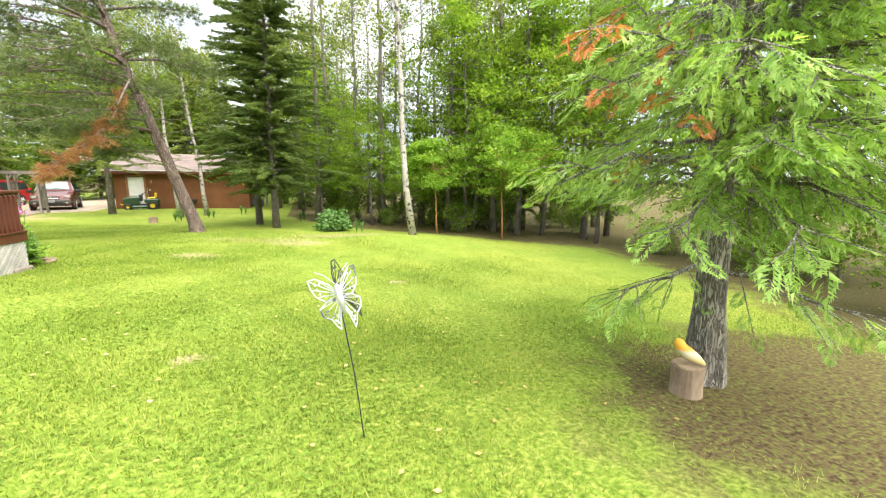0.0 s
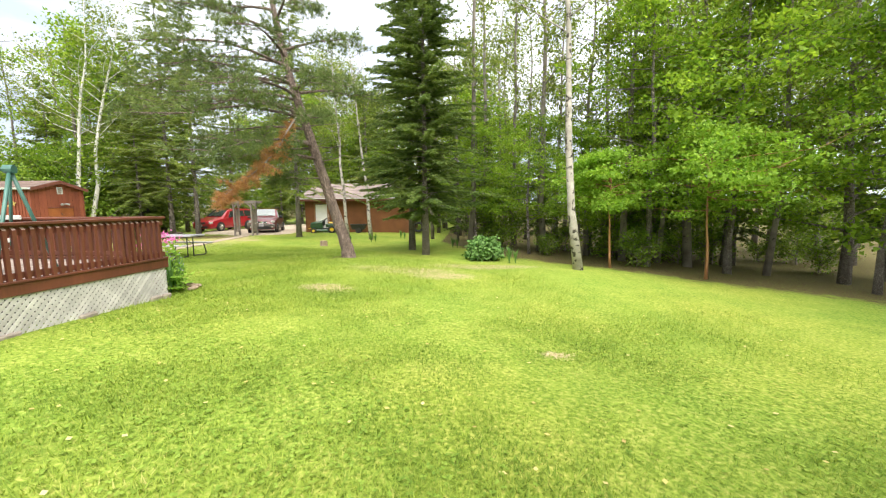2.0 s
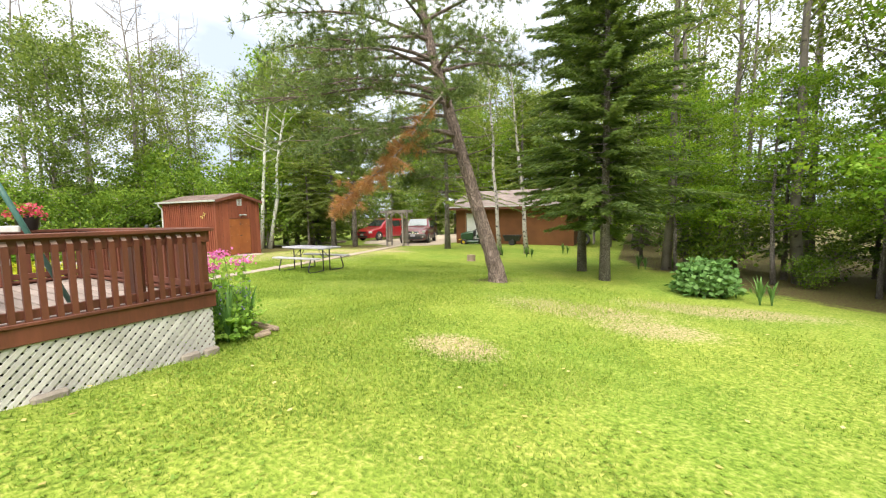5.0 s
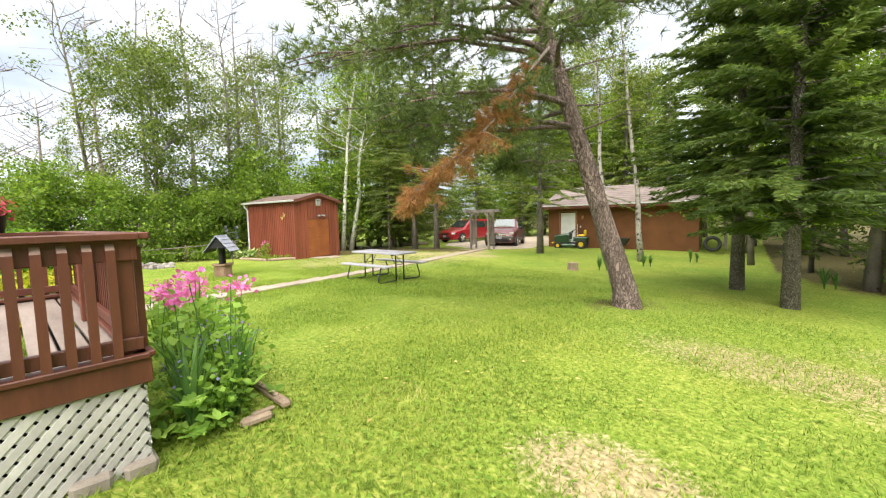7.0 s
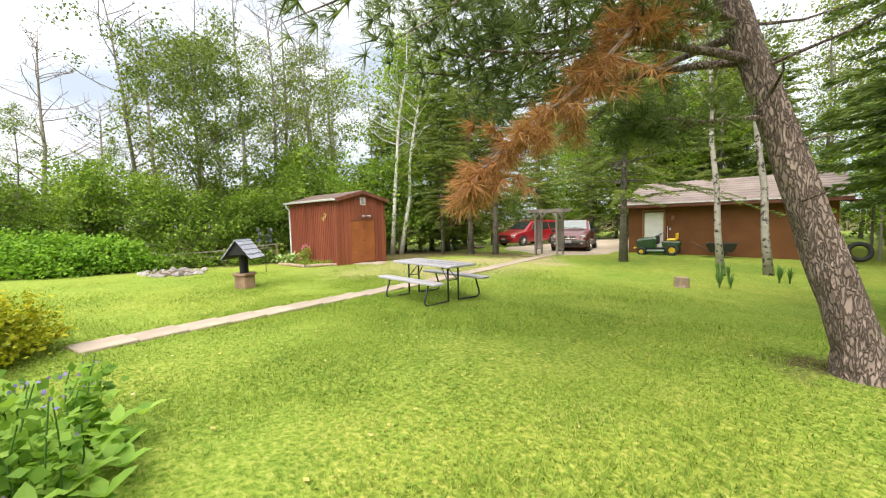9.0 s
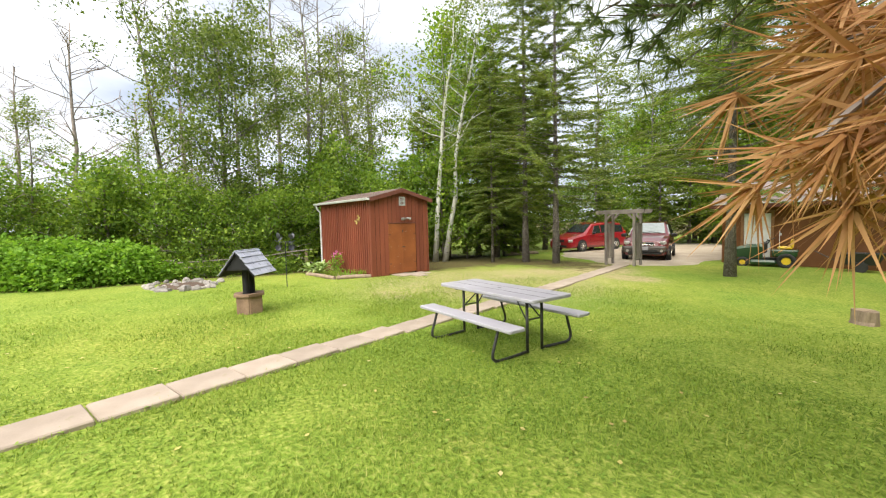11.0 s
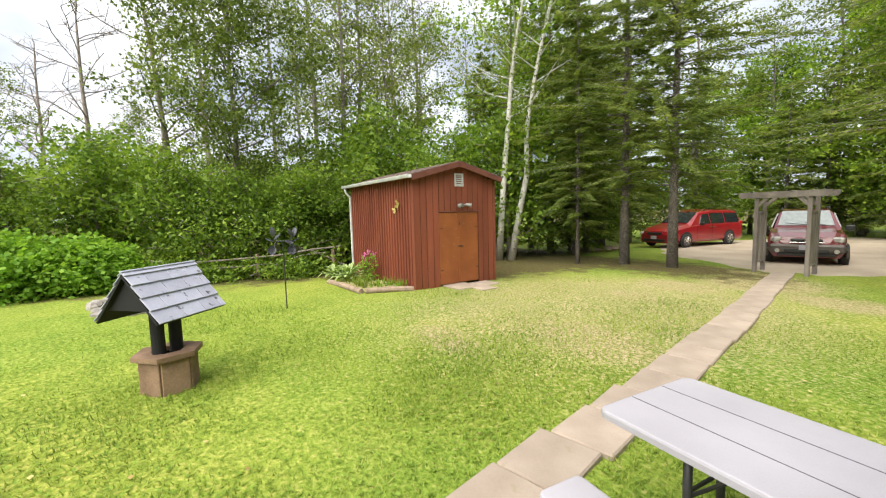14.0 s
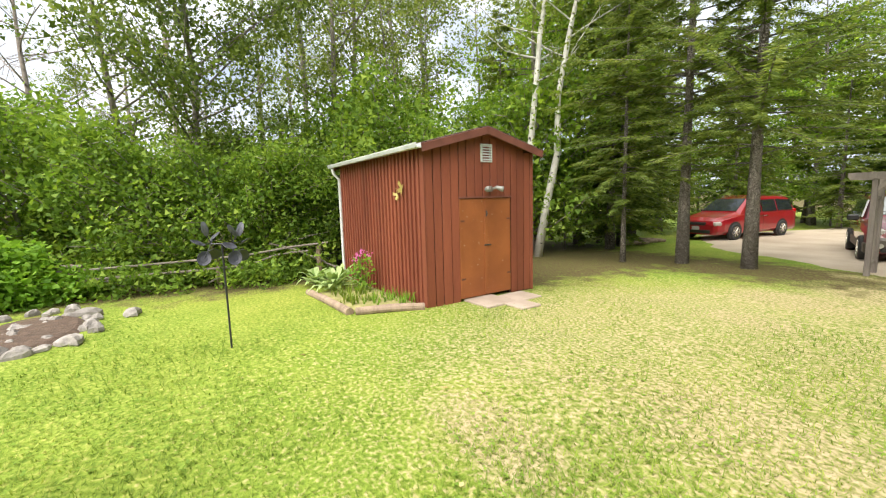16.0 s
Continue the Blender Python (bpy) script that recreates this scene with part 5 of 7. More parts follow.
def tufts(shape, c, dirs, needles, length, width):
    """Needle bunches: thin blades fanned round a direction."""
    k = len(c)
    c2 = np.repeat(c, needles, 0)
    d = unit(np.repeat(dirs, needles, 0) * 0.75 + scatter_dirs(k * needles) * 0.8)
    tip = c2 + d * (length * (0.7 + 0.5 * rng.random(k * needles)))[:, None]
    ac = unit(np.cross(d, scatter_dirs(k * needles))) * width
    shape.blades(c2, tip, ac)


def build_pine():
    t = thing("red_pine", pose(-4.6, 14.35, gz(-4.6, 14.35)), "leaning red pine with scaly bark and one dead orange branch", "tree")
    zs = np.array((-0.1, 0.3, 1.2, 2.6, 4.2, 5.7, 7.5, 9.5, 12.0))
    xs = np.array((0.04, 0.0, -0.28, -0.68, -1.18, -1.65, -2.05, -2.35, -2.6))
    ys = np.array((0, 0, -0.03, -0.08, -0.08, -0.05, 0.0, 0.05, 0.1))
    wood = Shape()
    q = np.linspace(0, 1, 34)
    zz = np.interp(q, np.linspace(0, 1, 9), zs)
    wood.tube(np.stack([np.interp(zz, zs, xs), np.interp(zz, zs, ys), zz], 1), np.interp(zz, zs, (0.25, 0.195, 0.165, 0.148, 0.13, 0.112, 0.085, 0.055, 0.02)), 14, wob=0.16)
    part("trunk", wood, M_PINEBARK, t, smooth=False)
    limb = Shape()
    live_c, live_d = [], []
    def bough(z, az, ln, rise, sag, n_side=16):
        a = np.array((np.interp(z, zs, xs), np.interp(z, zs, ys), z))
        d = np.array((math.cos(az), math.sin(az), 0))
        g = np.linspace(0, 1, 7)
        pts = a + np.outer(g, d) * ln + np.outer(rise * g - sag * g * g, (0, 0, 1)) + rng.normal(size=(7, 3)) * 0.05 * g[:, None]
        limb.tube(pts, np.linspace(0.05 * min(1, ln / 2.4), 0.008, 7), 6, caps=False)
        side = np.array((-d[1], d[0], 0))
        for k in range(n_side):
            f = 0.3 + 0.7 * (k + rng.random()) / n_side
            p0 = np.array([np.interp(f, g, pts[:, j]) for j in range(3)])
            sl = ln * (0.18 + 0.26 * rng.random()) * (1.25 - f * 0.6)
            v = unit(d * 0.7 + side * rng.choice((-1, 1)) * (0.5 + 0.6 * rng.random()) + np.array((0, 0, 0.15 * rng.normal())))
            p1 = p0 + v * sl + np.array((0, 0, -0.12 * sl))
            limb.tube([p0, (p0 + p1) / 2 + rng.normal(size=3) * 0.03, p1], (0.012, 0.008, 0.004), 4, caps=False)
            m = 8
            fr = np.linspace(0.25, 1.05, m)[:, None]
            live_c.append(p0 + (p1 - p0) * fr + rng.normal(size=(m, 3)) * 0.09)
            live_d.append(unit(np.repeat(v[None], m, 0) + rng.normal(size=(m, 3)) * 0.45))
    for z, az, ln, rise, sag in ((2.5, 4.0, 1.5, 0.1, 0.2), (3.1, 4.3, 2.9, 0.35, 0.6), (3.5, 4.55, 3.8, 0.4, 1.0), (4.3, 4.4, 4.3, 0.5, 1.2), (4.6, 4.05, 4.2, 0.6, 1.2), (5.0, 4.75, 4.0, 0.5, 1.3), (5.4, 3.7, 4.0, 0.6, 1.1), (5.9, 4.35, 3.9, 0.7, 1.2), (3.1, 3.5, 2.9, 0.35, 0.5), (3.4, 2.6, 2.9, 0.5, 0.6), (3.6, 4.1, 3.0, 0.3, 0.9), (4.0, 3.1, 3.4, 0.7, 0.8), (4.2, 5.2, 2.6, 0.4, 0.8), (4.4, 4.5, 3.2, 0.6, 0.9), (4.7, 2.2, 2.6, 0.6, 0.7), (4.9, 3.6, 3.6, 0.8, 0.9), (5.1, 0.4, 2.4, 0.5, 0.6), (5.2, 5.6, 2.6, 0.5, 0.8), (5.4, 4.2, 3.3, 0.7, 0.9), (5.6, 2.7, 2.8, 0.6, 0.7), (5.8, 1.3, 2.2, 0.6, 0.5), (6.0, 3.3, 3.2, 0.8, 0.7), (6.2, 4.9, 2.8, 0.6, 0.8), (6.4, 0.0, 2.3, 0.6, 0.5), (6.7, 2.2, 2.4, 0.7, 0.5), (6.9, 3.9, 2.9, 0.8, 0.6), (7.3, 5.5, 2.3, 0.7, 0.5), (7.6, 3.0, 2.4, 0.8, 0.4), (8.0, 1.2, 1.9, 0.7, 0.3), (8.4, 4.5, 2.1, 0.8, 0.4), (9.0, 2.6, 1.7, 0.7, 0.3), (9.6, 5.2, 1.5, 0.7, 0.2), (10.3, 3.5, 1.2, 0.6, 0.1), (11.0, 1.5, 0.9, 0.5, 0.0)):
        bough(z, az, ln, rise, sag)
    for z, az, ln in ((1.7, 5.3, 0.5), (2.2, 0.2, 0.4), (2.7, 5.0, 0.9), (3.0, 6.0, 1.2), (3.5, 0.7, 1.0), (4.1, 0.3, 1.3)):
        a = np.array((np.interp(z, zs, xs), np.interp(z, zs, ys), z))
        limb.tube(bent_line(a, a + np.array((math.cos(az) * ln, math.sin(az) * ln, 0.1 * ln)), 0.06, 5), np.linspace(0.022, 0.005, 5), 5, caps=False)
    part("limb", limb, M_PINEBARK, t, smooth=True)
    s = Shape()
    tufts(s, np.concatenate(live_c), np.concatenate(live_d), 20, 0.18, 0.0066)
    part("crown", s, L_PINE, t)
    # the dead bough, hanging towards the lawn
    g = np.linspace(0, 1, 9)
    knee = (0, 0.22, 0.42, 0.62, 0.84, 1)
    pts = np.stack([np.interp(g, knee, (-1.28, -1.15, -1.05, -1.45, -1.85, -2.0)), np.interp(g, knee, (-0.1, -1.15, -2.0, -2.25, -2.8, -2.95)), np.interp(g, knee, (4.6, 3.85, 3.1, 2.63, 2.1, 1.93))], 1)
    d = Shape().tube(pts, np.linspace(0.03, 0.007, 9), 6, caps=False)
    cs, ds = [], []
    for k in range(64):
        f = 0.12 + 0.88 * (k + rng.random()) / 64
        p0 = np.array([np.interp(f, g, pts[:, j]) for j in range(3)])
        v = unit(np.array((-0.25, -0.45, -0.6)) + rng.normal(size=3) * np.array((0.5, 0.5, 0.35)))
        ln = 0.15 + 0.3 * rng.random()
        p1 = p0 + v * ln
        d.tube([p0, p1], (0.01, 0.004), 4, caps=False)
        m = 6
        fr = np.linspace(0.2, 1.0, m)[:, None]
        cs.append(p0 + (p1 - p0) * fr + rng.normal(size=(m, 3)) * 0.03)
        ds.append(unit(np.repeat(v[None], m, 0) + np.array((0, 0, -0.4)) + rng.normal(size=(m, 3)) * 0.3))
    dead = part("dead_branch", d, M_TWIG, t, "bare dead branch hung with orange needles")
    s = Shape()
    tufts(s, np.concatenate(cs), np.concatenate(ds), 30, 0.17, 0.005)
    part("dead_needles", s, L_DEAD, dead)
    return t


build_pine()


def build_cedar():
    """White cedar close to the start: flat fan sprays on drooping boughs."""
    bx, by = 3.3, 2.83
    t = thing("white_cedar", pose(bx, by, gz(bx, by)), "old white cedar with flat bright green sprays, some browned orange", "tree")
    wood = Shape()
    z = np.linspace(-0.1, 9.5, 12)
    wood.tube(np.stack([-0.035 * z + 0.02 * np.sin(z), 0.02 * z, z], 1), np.linspace(0.14, 0.03, 12) * np.array([1.4] + [1] * 11), 14, wob=0.2)
    part("trunk", wood, M_CEDARBARK, t)
    limb = Shape()
    foot, along, across, dead = [], [], [], []
    def spray(p, v, n, ln, target):
        """A flat fan of scale leaves: a spine with paired fingers."""
        u = unit(np.cross(v, n))
        for k in range(8):
            f = k / 7
            base = p + v * ln * f * 0.85
            fl = ln * (0.5 - 0.28 * f) * (0.7 + 0.55 * rng.random())
            for sgn in (-1, 1):
                dv = unit(v * 0.8 + u * sgn * 0.8 + n * 0.12 * rng.normal())
                target.append((base, dv * fl, unit(np.cross(dv, n)) * fl * 0.105))
                dv2 = unit(v * 1.0 + u * sgn * 0.2)
                target.append((base + dv * fl * 0.5, dv2 * fl * 0.55, unit(np.cross(dv2, n)) * fl * 0.085))
        target.append((p + v * ln * 0.6, v * ln * 0.5, u * ln * 0.06))

    live, brown = [], []

    def bough(zz, az, ln, rise, sag, per):
        a = np.array((-0.035 * zz, 0.02 * zz, zz))
        d = np.array((math.cos(az), math.sin(az), 0))
        g = np.linspace(0, 1, 7)
        pts = a + np.outer(g, d) * ln + np.outer(rise * ln * g - sag * ln * g * g + 0.12 * ln * g ** 3, (0, 0, 1)) + rng.normal(size=(7, 3)) * 0.05 * g[:, None]
        limb.tube(pts, np.linspace(0.026, 0.005, 7), 5, caps=False)
        side = np.array((-d[1], d[0], 0))
        cnt = int(per * ln / 2.2) + 5
        for j in range(cnt):
            f = 0.2 + 0.82 * (j + rng.random()) / cnt
            p0 = np.array([np.interp(f, g, pts[:, q]) for q in range(3)])
            sgn = 1 if j % 2 else -1
            sl = (0.6 - 0.32 * f) * (0.7 + 0.6 * rng.random())
            v = unit(d * (0.5 + 0.5 * f) + side * sgn * 0.9 * rng.random() + np.array((0, 0, -0.25 - 0.4 * rng.random())))
            p1 = p0 + v * sl
            limb.tube([p0, p1], (0.006, 0.003), 3, caps=False)
            sick = (2.3 < zz < 3.3 and 2.7 < az % 6.283 < 3.75 and f > 0.55 and rng.random() < 0.3) or rng.random() < 0.006
            for h in (0.3, 0.65, 1.0):
                n = unit(np.array((0, 0, 1.0)) + rng.normal(size=3) * 0.55)
                vv = unit(v + rng.normal(size=3) * 0.35 + np.array((0, 0, -0.3)))
                spray(p0 + (p1 - p0) * h, vv, n, 0.11 + 0.1 * rng.random(), brown if sick else live)

    for k in range(64):
        zz = 1.75 + 4.05 * (k / 64) ** 1.1
        az = k * 2.39996 + 0.3 * rng.normal()
        west = math.cos(az - math.pi)
        ln = (1.45 if 1.3 < az % 6.283 < 3.35 else 2.15 + 0.35 * max(0, west)) * (1 - 0.3 * (zz - 1.1) / 4.4) * (0.72 + 0.36 * rng.random())
        bough(zz, az, ln, 0.28, 0.4, 15)
    for k in range(26):
        zz = 5.9 + 3.3 * k / 26
        bough(zz, k * 2.39996, 1.5 * (1 - 0.6 * k / 26), 0.3, 0.4, 9)
    for k in range(18):
        bough(2.1 + 2.0 * k / 18, 3.55 + 1.9 * rng.random(), 1.7 + 0.5 * rng.random(), 0.3, 0.45, 15)
    for k in range(16):
        bough(1.75 + 1.5 * k / 16, 3.3 + 1.5 * rng.random(), 1.1 + 0.6 * rng.random(), 0.22, 0.5, 14)
    for zz, az, ln in ((1.15, 3.35, 1.3), (1.1, 4.9, 1.1)):
        bough(zz, az, ln, 0.02, 0.25, 11)
    part("limb", limb, M_CEDARBARK, t)
    for nm, lst, mt in (("crown", live, L_CEDAR), ("browned_sprays", brown, L_CEDARDEAD)):
        if lst:
            s = Shape()
            s.small_leaves(*(np.array([q[i] for q in lst]) for i in range(3)))
            part(nm, s, mt, t, "orange browned sprays" if mt == L_CEDARDEAD else "")
    return t


build_cedar()
sp = fir_tree("white_spruce", "tall dark green spruce standing on the open lawn", pose(-2.55, 16.9, gz(-2.55, 16.9)), 13.5, 1.4, 2.5, 0.115, L_SPRUCE, 44, 7, 66, 0.27, fuzz=2, wide=0.1, sag=0.18)
sp2 = fir_tree("white_spruce", "second spruce stem close beside the tall one", pose(-3.55, 19.0, gz(-3.55, 19.0), 0, 0, 40), 12.0, 1.7, 2.4, 0.13, L_SPRUCE, 32, 7, 54, 0.28, wide=0.1, sag=0.18)

# spruces along the drive
for x, y, h, low, r, turn in ((-19.1, 23.4, 14, 2.6, 3.4, 0), (-17.7, 23.75, 14, 2.5, 4.1, 70)):
    fir_tree("drive_spruce", "tall spruce with bare lower trunk beside the gravel drive", pose(x, y, gz(x, y), 0, 0, turn), h, low, r, 0.135, L_SPRUCELIGHT, 30, 6, 58, 0.26, "spruces by the drive", sag=0.17, fuzz=2, wide=0.072)
fir_tree("drive_spruce", "spruce with knotted bare trunk by the garage corner", pose(-11.6, 24.35, gz(-11.6, 24.35), 0, 0, 20), 13, 2.4, 4.2, 0.14, L_SPRUCELIGHT, 31, 6, 56, 0.26, "spruces by the drive", sag=0.2, fuzz=2, wide=0.072)
for x, y, h in ((-20.0, 22.25, 9.0),):
    fir_tree("young_spruce", "slim young spruce with pale thin trunk beside the drive", pose(x, y, gz(x, y)), h, 1.5, 1.3, 0.065, L_SPRUCELIGHT, 24, 6, 26, 0.26, "young spruces by the drive", sag=0.2, wide=0.085)

# birches
leaf_tree("paper_birch", "white birch at the wood's edge with black-marked bark", pose(2.35, 13.55, gz(2.35, 13.55)), 14, 6.2, 2.6, 0.118, M_BIRCHBARK, L_ASPEN, 18, 8, 20, 0.09, lean=(-0.9, 0.9), sides=12)
leaf_tree("paper_birch", "slim white birch behind the leaning pine", pose(-8.0, 23.0, gz(-8.0, 23.0)), 11, 4.8, 1.7, 0.1, M_BIRCHBARK, L_ASPEN, 16, 7, 24, 0.09, lean=(-0.6, 0.3))
leaf_tree("paper_birch", "slim white birch before the garage wall", pose(-7.1, 24.1, gz(-7.1, 24.1)), 11, 5.2, 1.6, 0.115, M_BIRCHBARK, L_ASPEN, 12, 6, 14, 0.1, lean=(-1.0, 0.2), bare=4)
for k, (x, y, lx, ly) in enumerate(((-22.65, 20.9, 0.9, 1.2), (-22.4, 21.3, 1.9, 1.5))):
    leaf_tree("paper_birch", "forked white birch leaning behind the red shed", pose(x, y, gz(x, y)), 13, 5.0, 2.4, 0.125, M_WHITEBIRCH, L_ASPEN, 18, 8, 24, 0.1, lean=(lx, ly), group="birches behind the shed")

# tall aspens over the western thicket
leaf_tree("aspen", "broad aspen with dense drooping dark leaves beside the shed", pose(-24.5, 12.2, gz(-24.5, 12.2)), 9.6, 2.2, 3.1, 0.12, M_ASPENBARK, L_DARKASPEN, 42, 9, 62, 0.105, 0.25, lean=(0.3, 0.2), group="aspens over the thicket", droop=0.8, bare=1)
for k, (x, y, h, low, r, tr, bare) in enumerate(((-27.0, 10.6, 12, 3.0, 2.2, 0.12, 15), (-27.3, 17.0, 15, 5.4, 2.0, 0.12, 10), (-25.6, 15.9, 14, 4.0, 1.9, 0.12, 14), (-30.5, 20.5, 15, 5.0, 2.4, 0.12, 8), (-27, 20, 13, 4.8, 2.0, 0.08, 7), (-33, 16.2, 14, 6, 2.2, 0.12, 9), (-25.6, 18.6, 12, 4.2, 1.8, 0.075, 4))):
    leaf_tree("aspen", "tall grey-barked aspen with loose drooping leaves", pose(x, y, gz(x, y)), h, low, r, tr, M_ASPENBARK, L_ASPEN, 28, 8, 30, 0.1, 0.2, lean=(rng.normal() * 0.6, rng.normal() * 0.6), group="aspens over the thicket", droop=0.7, bare=bare)
for k, (x, y, h, ln) in enumerate(((-31.3, 6.9, 11, 0.4), (-34, 9.5, 9, -0.3), (-36, 4, 10, 0.5), (-38, 11.5, 8, 0.2), (-30.0, 11.3, 13, -0.4))):
    leaf_tree("dead_tree", "bare grey dead tree standing over the thicket", pose(x, y, gz(x, y)), h, 2.5, 1.9, 0.14, M_TWIG, L_ASPEN, 34, 5, 5, 0.1, lean=(ln, ln), group="dead trees", up=0.55, bare=32 if k != 4 else 20)

# ---------------------------------------------------------------- woods made of repeats
protos = {
    "aspen_a": leaf_tree("wood_aspen", "slender wood-edge aspen with high leafy crown", pose(-31, 27, gz(-31, 27)), 13, 3.6, 2.5, 0.13, M_ASPENBARK, L_ASPEN, 22, 8, 30, 0.14, 0.34, group="woods", sides=6),
    "aspen_b": leaf_tree("wood_aspen", "slender wood-edge aspen with high leafy crown", pose(-33, 31, gz(-33, 31)), 15, 4.6, 2.7, 0.15, M_ASPENBARK, L_ASPEN, 22, 8, 30, 0.15, 0.36, group="woods", sides=6),
    "aspen_thin": leaf_tree("wood_aspen", "tall thin aspen with a long bare trunk and sparse crown", pose(0.9, 23.5, gz(0.9, 23.5)), 16, 6.0, 1.7, 0.13, M_ASPENBARK, L_ASPEN, 20, 6, 20, 0.13, 0.22, lean=(0.3, 0.2), group="woods", sides=7, bare=6),
    "maple": leaf_tree("wood_maple", "leafy green maple in the shaded wood", pose(9.0, 19.5, gz(9, 19.5)), 11, 1.5, 3.3, 0.13, M_SPRUCEBARK, L_MAPLE, 30, 8, 34, 0.155, 0.34, up=0.3, group="woods", sides=6, flat=0.5),
    "maple_b": leaf_tree("wood_maple", "leafy green maple in the shaded wood", pose(11.0, 16.5, gz(11, 16.5)), 13, 1.4, 3.7, 0.15, M_SPRUCEBARK, L_MAPLE, 32, 8, 36, 0.16, 0.36, up=0.25, group="woods", sides=6, flat=0.5),
    "maple_fine": leaf_tree("wood_maple", "leafy bright green maple at the edge of the wood", pose(5.4, 17.4, gz(5.4, 17.4)), 10, 2.3, 3.0, 0.11, M_SPRUCEBARK, L_MAPLE, 28, 9, 42, 0.125, 0.24, up=0.22, group="woods", sides=6, flat=0.32),
    "aspen_fine": leaf_tree("wood_aspen", "slender aspen with bright fluttering leaves", pose(3.9, 20.2, gz(3.9, 20.2)), 13, 3.8, 2.2, 0.11, M_ASPENBARK, L_ASPEN, 24, 8, 30, 0.115, 0.22, group="woods", sides=6),
    "fir": fir_tree("wood_fir", "dark fir deep in the wood", pose(6.6, 21.5, gz(6.6, 21.5)), 12, 1.4, 2.2, 0.14, L_SPRUCE, 24, 6, 18, 0.38, "woods", wide=0.11),
    "fir_b": fir_tree("wood_fir", "dark fir deep in the wood", pose(-23.9, 27.5, gz(-23.9, 27.5)), 10, 0.6, 2.1, 0.12, L_SPRUCELIGHT, 24, 6, 19, 0.36, "woods", wide=0.11),
    "shrub": leaf_tree("shrub", "dense green undergrowth shrub at the lawn's edge", pose(-23.4, 14.2, gz(-23.4, 14.2)), 2.9, 0.15, 1.5, 0.05, M_TWIG, L_SHRUB, 24, 7, 34, 0.105, 0.24, up=0.7, group="thicket", sides=5),
    "shrub_b": leaf_tree("shrub", "dense green undergrowth shrub at the lawn's edge", pose(-23.2, 5.5, gz(-23.2, 5.5)), 3.6, 0.3, 1.6, 0.06, M_TWIG, L_SHRUB, 24, 7, 34, 0.11, 0.26, up=0.8, group="thicket", sides=5),
    "bush": leaf_tree("low_bush", "low leafy bush on the wood floor", pose(5.0, 17.2, gz(5, 17.2)), 1.2, 0.1, 0.9, 0.03, M_TWIG, L_SHRUB, 14, 5, 22, 0.09, 0.16, up=0.6, group="wood floor bushes", sides=4),
}


def plant(kind, spots, lo=0.85, hi=1.2):
    for x, y in spots:
        k = lo + (hi - lo) * rng.random()
        copy_thing(protos[kind], pose(x, y, gz(x, y), 0, 0, 360 * rng.random()) @ Matrix.Diagonal((k, k, k * (0.92 + 0.16 * rng.random()), 1)))


def spread(k, x0, x1, y0, y1, gap, keep=lambda x, y: True):
    got = []
    for _ in range(k * 12):
        x, y = x0 + (x1 - x0) * rng.random(), y0 + (y1 - y0) * rng.random()
        if keep(x, y) and all(math.hypot(x - a, y - b) > gap for a, b in got):
            got.append((x, y))
            if len(got) == k:
                break
    return got


# eastern and northern wood, right of the walk
inside = lambda x, y: wood_edge(np.array(x), np.array(y)) > 1.2
plant("maple_fine", [(7.8, 16.9), (10.4, 14.6), (12.2, 11.6), (11.2, 8.2), (10.6, 4.4), (6.8, 20.5)])
plant("maple_fine", [(1.4, 19.4), (-0.9, 20.6), (3.2, 18.6), (0.2, 23.6), (2.9, 22.4)], 0.48, 0.62)
plant("maple", spread(2, 8, 20, 21, 29, 2.8, inside))
plant("maple_b", spread(2, 10, 24, 19, 32, 3.6, inside) + [(14.5, 6.5), (14.5, 13.0)])
plant("fir", [(9.8, 20.5), (13.0, 17.5), (8.2, 25.0)] + spread(2, 8, 20, 26, 36, 3.2, inside))
plant("fir", [(-0.6, 22.0), (1.9, 21.0), (-2.2, 24.6), (4.8, 24.0)], 0.45, 0.6)
plant("aspen_fine", [(6.4, 19.2), (9.3, 17.4), (-3.8, 25.5)])
plant("aspen_thin", [(-1.2, 21.0), (2.1, 20.2), (3.2, 24.8), (5.0, 19.0), (-0.6, 26.5), (1.8, 29.0), (-2.6, 29.5), (4.4, 30.5), (0.2, 33.0), (7.2, 18.4), (8.6, 22.0), (3.0, 34.5), (-4.4, 31.5), (6.2, 26.5)], 0.9, 1.15)
plant("aspen_a", spread(5, 6, 22, 23, 40, 2.8, inside))
plant("aspen_b", spread(5, 8, 26, 27, 44, 3.2, inside))
plant("bush", [(11.0, 12.0), (9.9, 7.4), (8.9, 4.0), (8.2, 1.0)] + spread(9, -1, 13, 18.5, 23, 1.6, inside), 0.6, 1.1)
plant("shrub", spread(7, -2, 18, 20.5, 26, 2.4, inside) + [(12.0, 7.0), (11.5, 2.5), (12.5, 10)])
plant("shrub_b", [(-4.5, 36.5), (-1.8, 35.0), (1.2, 36.0), (4.2, 35.0), (7.0, 34.0)], 1.1, 1.5)
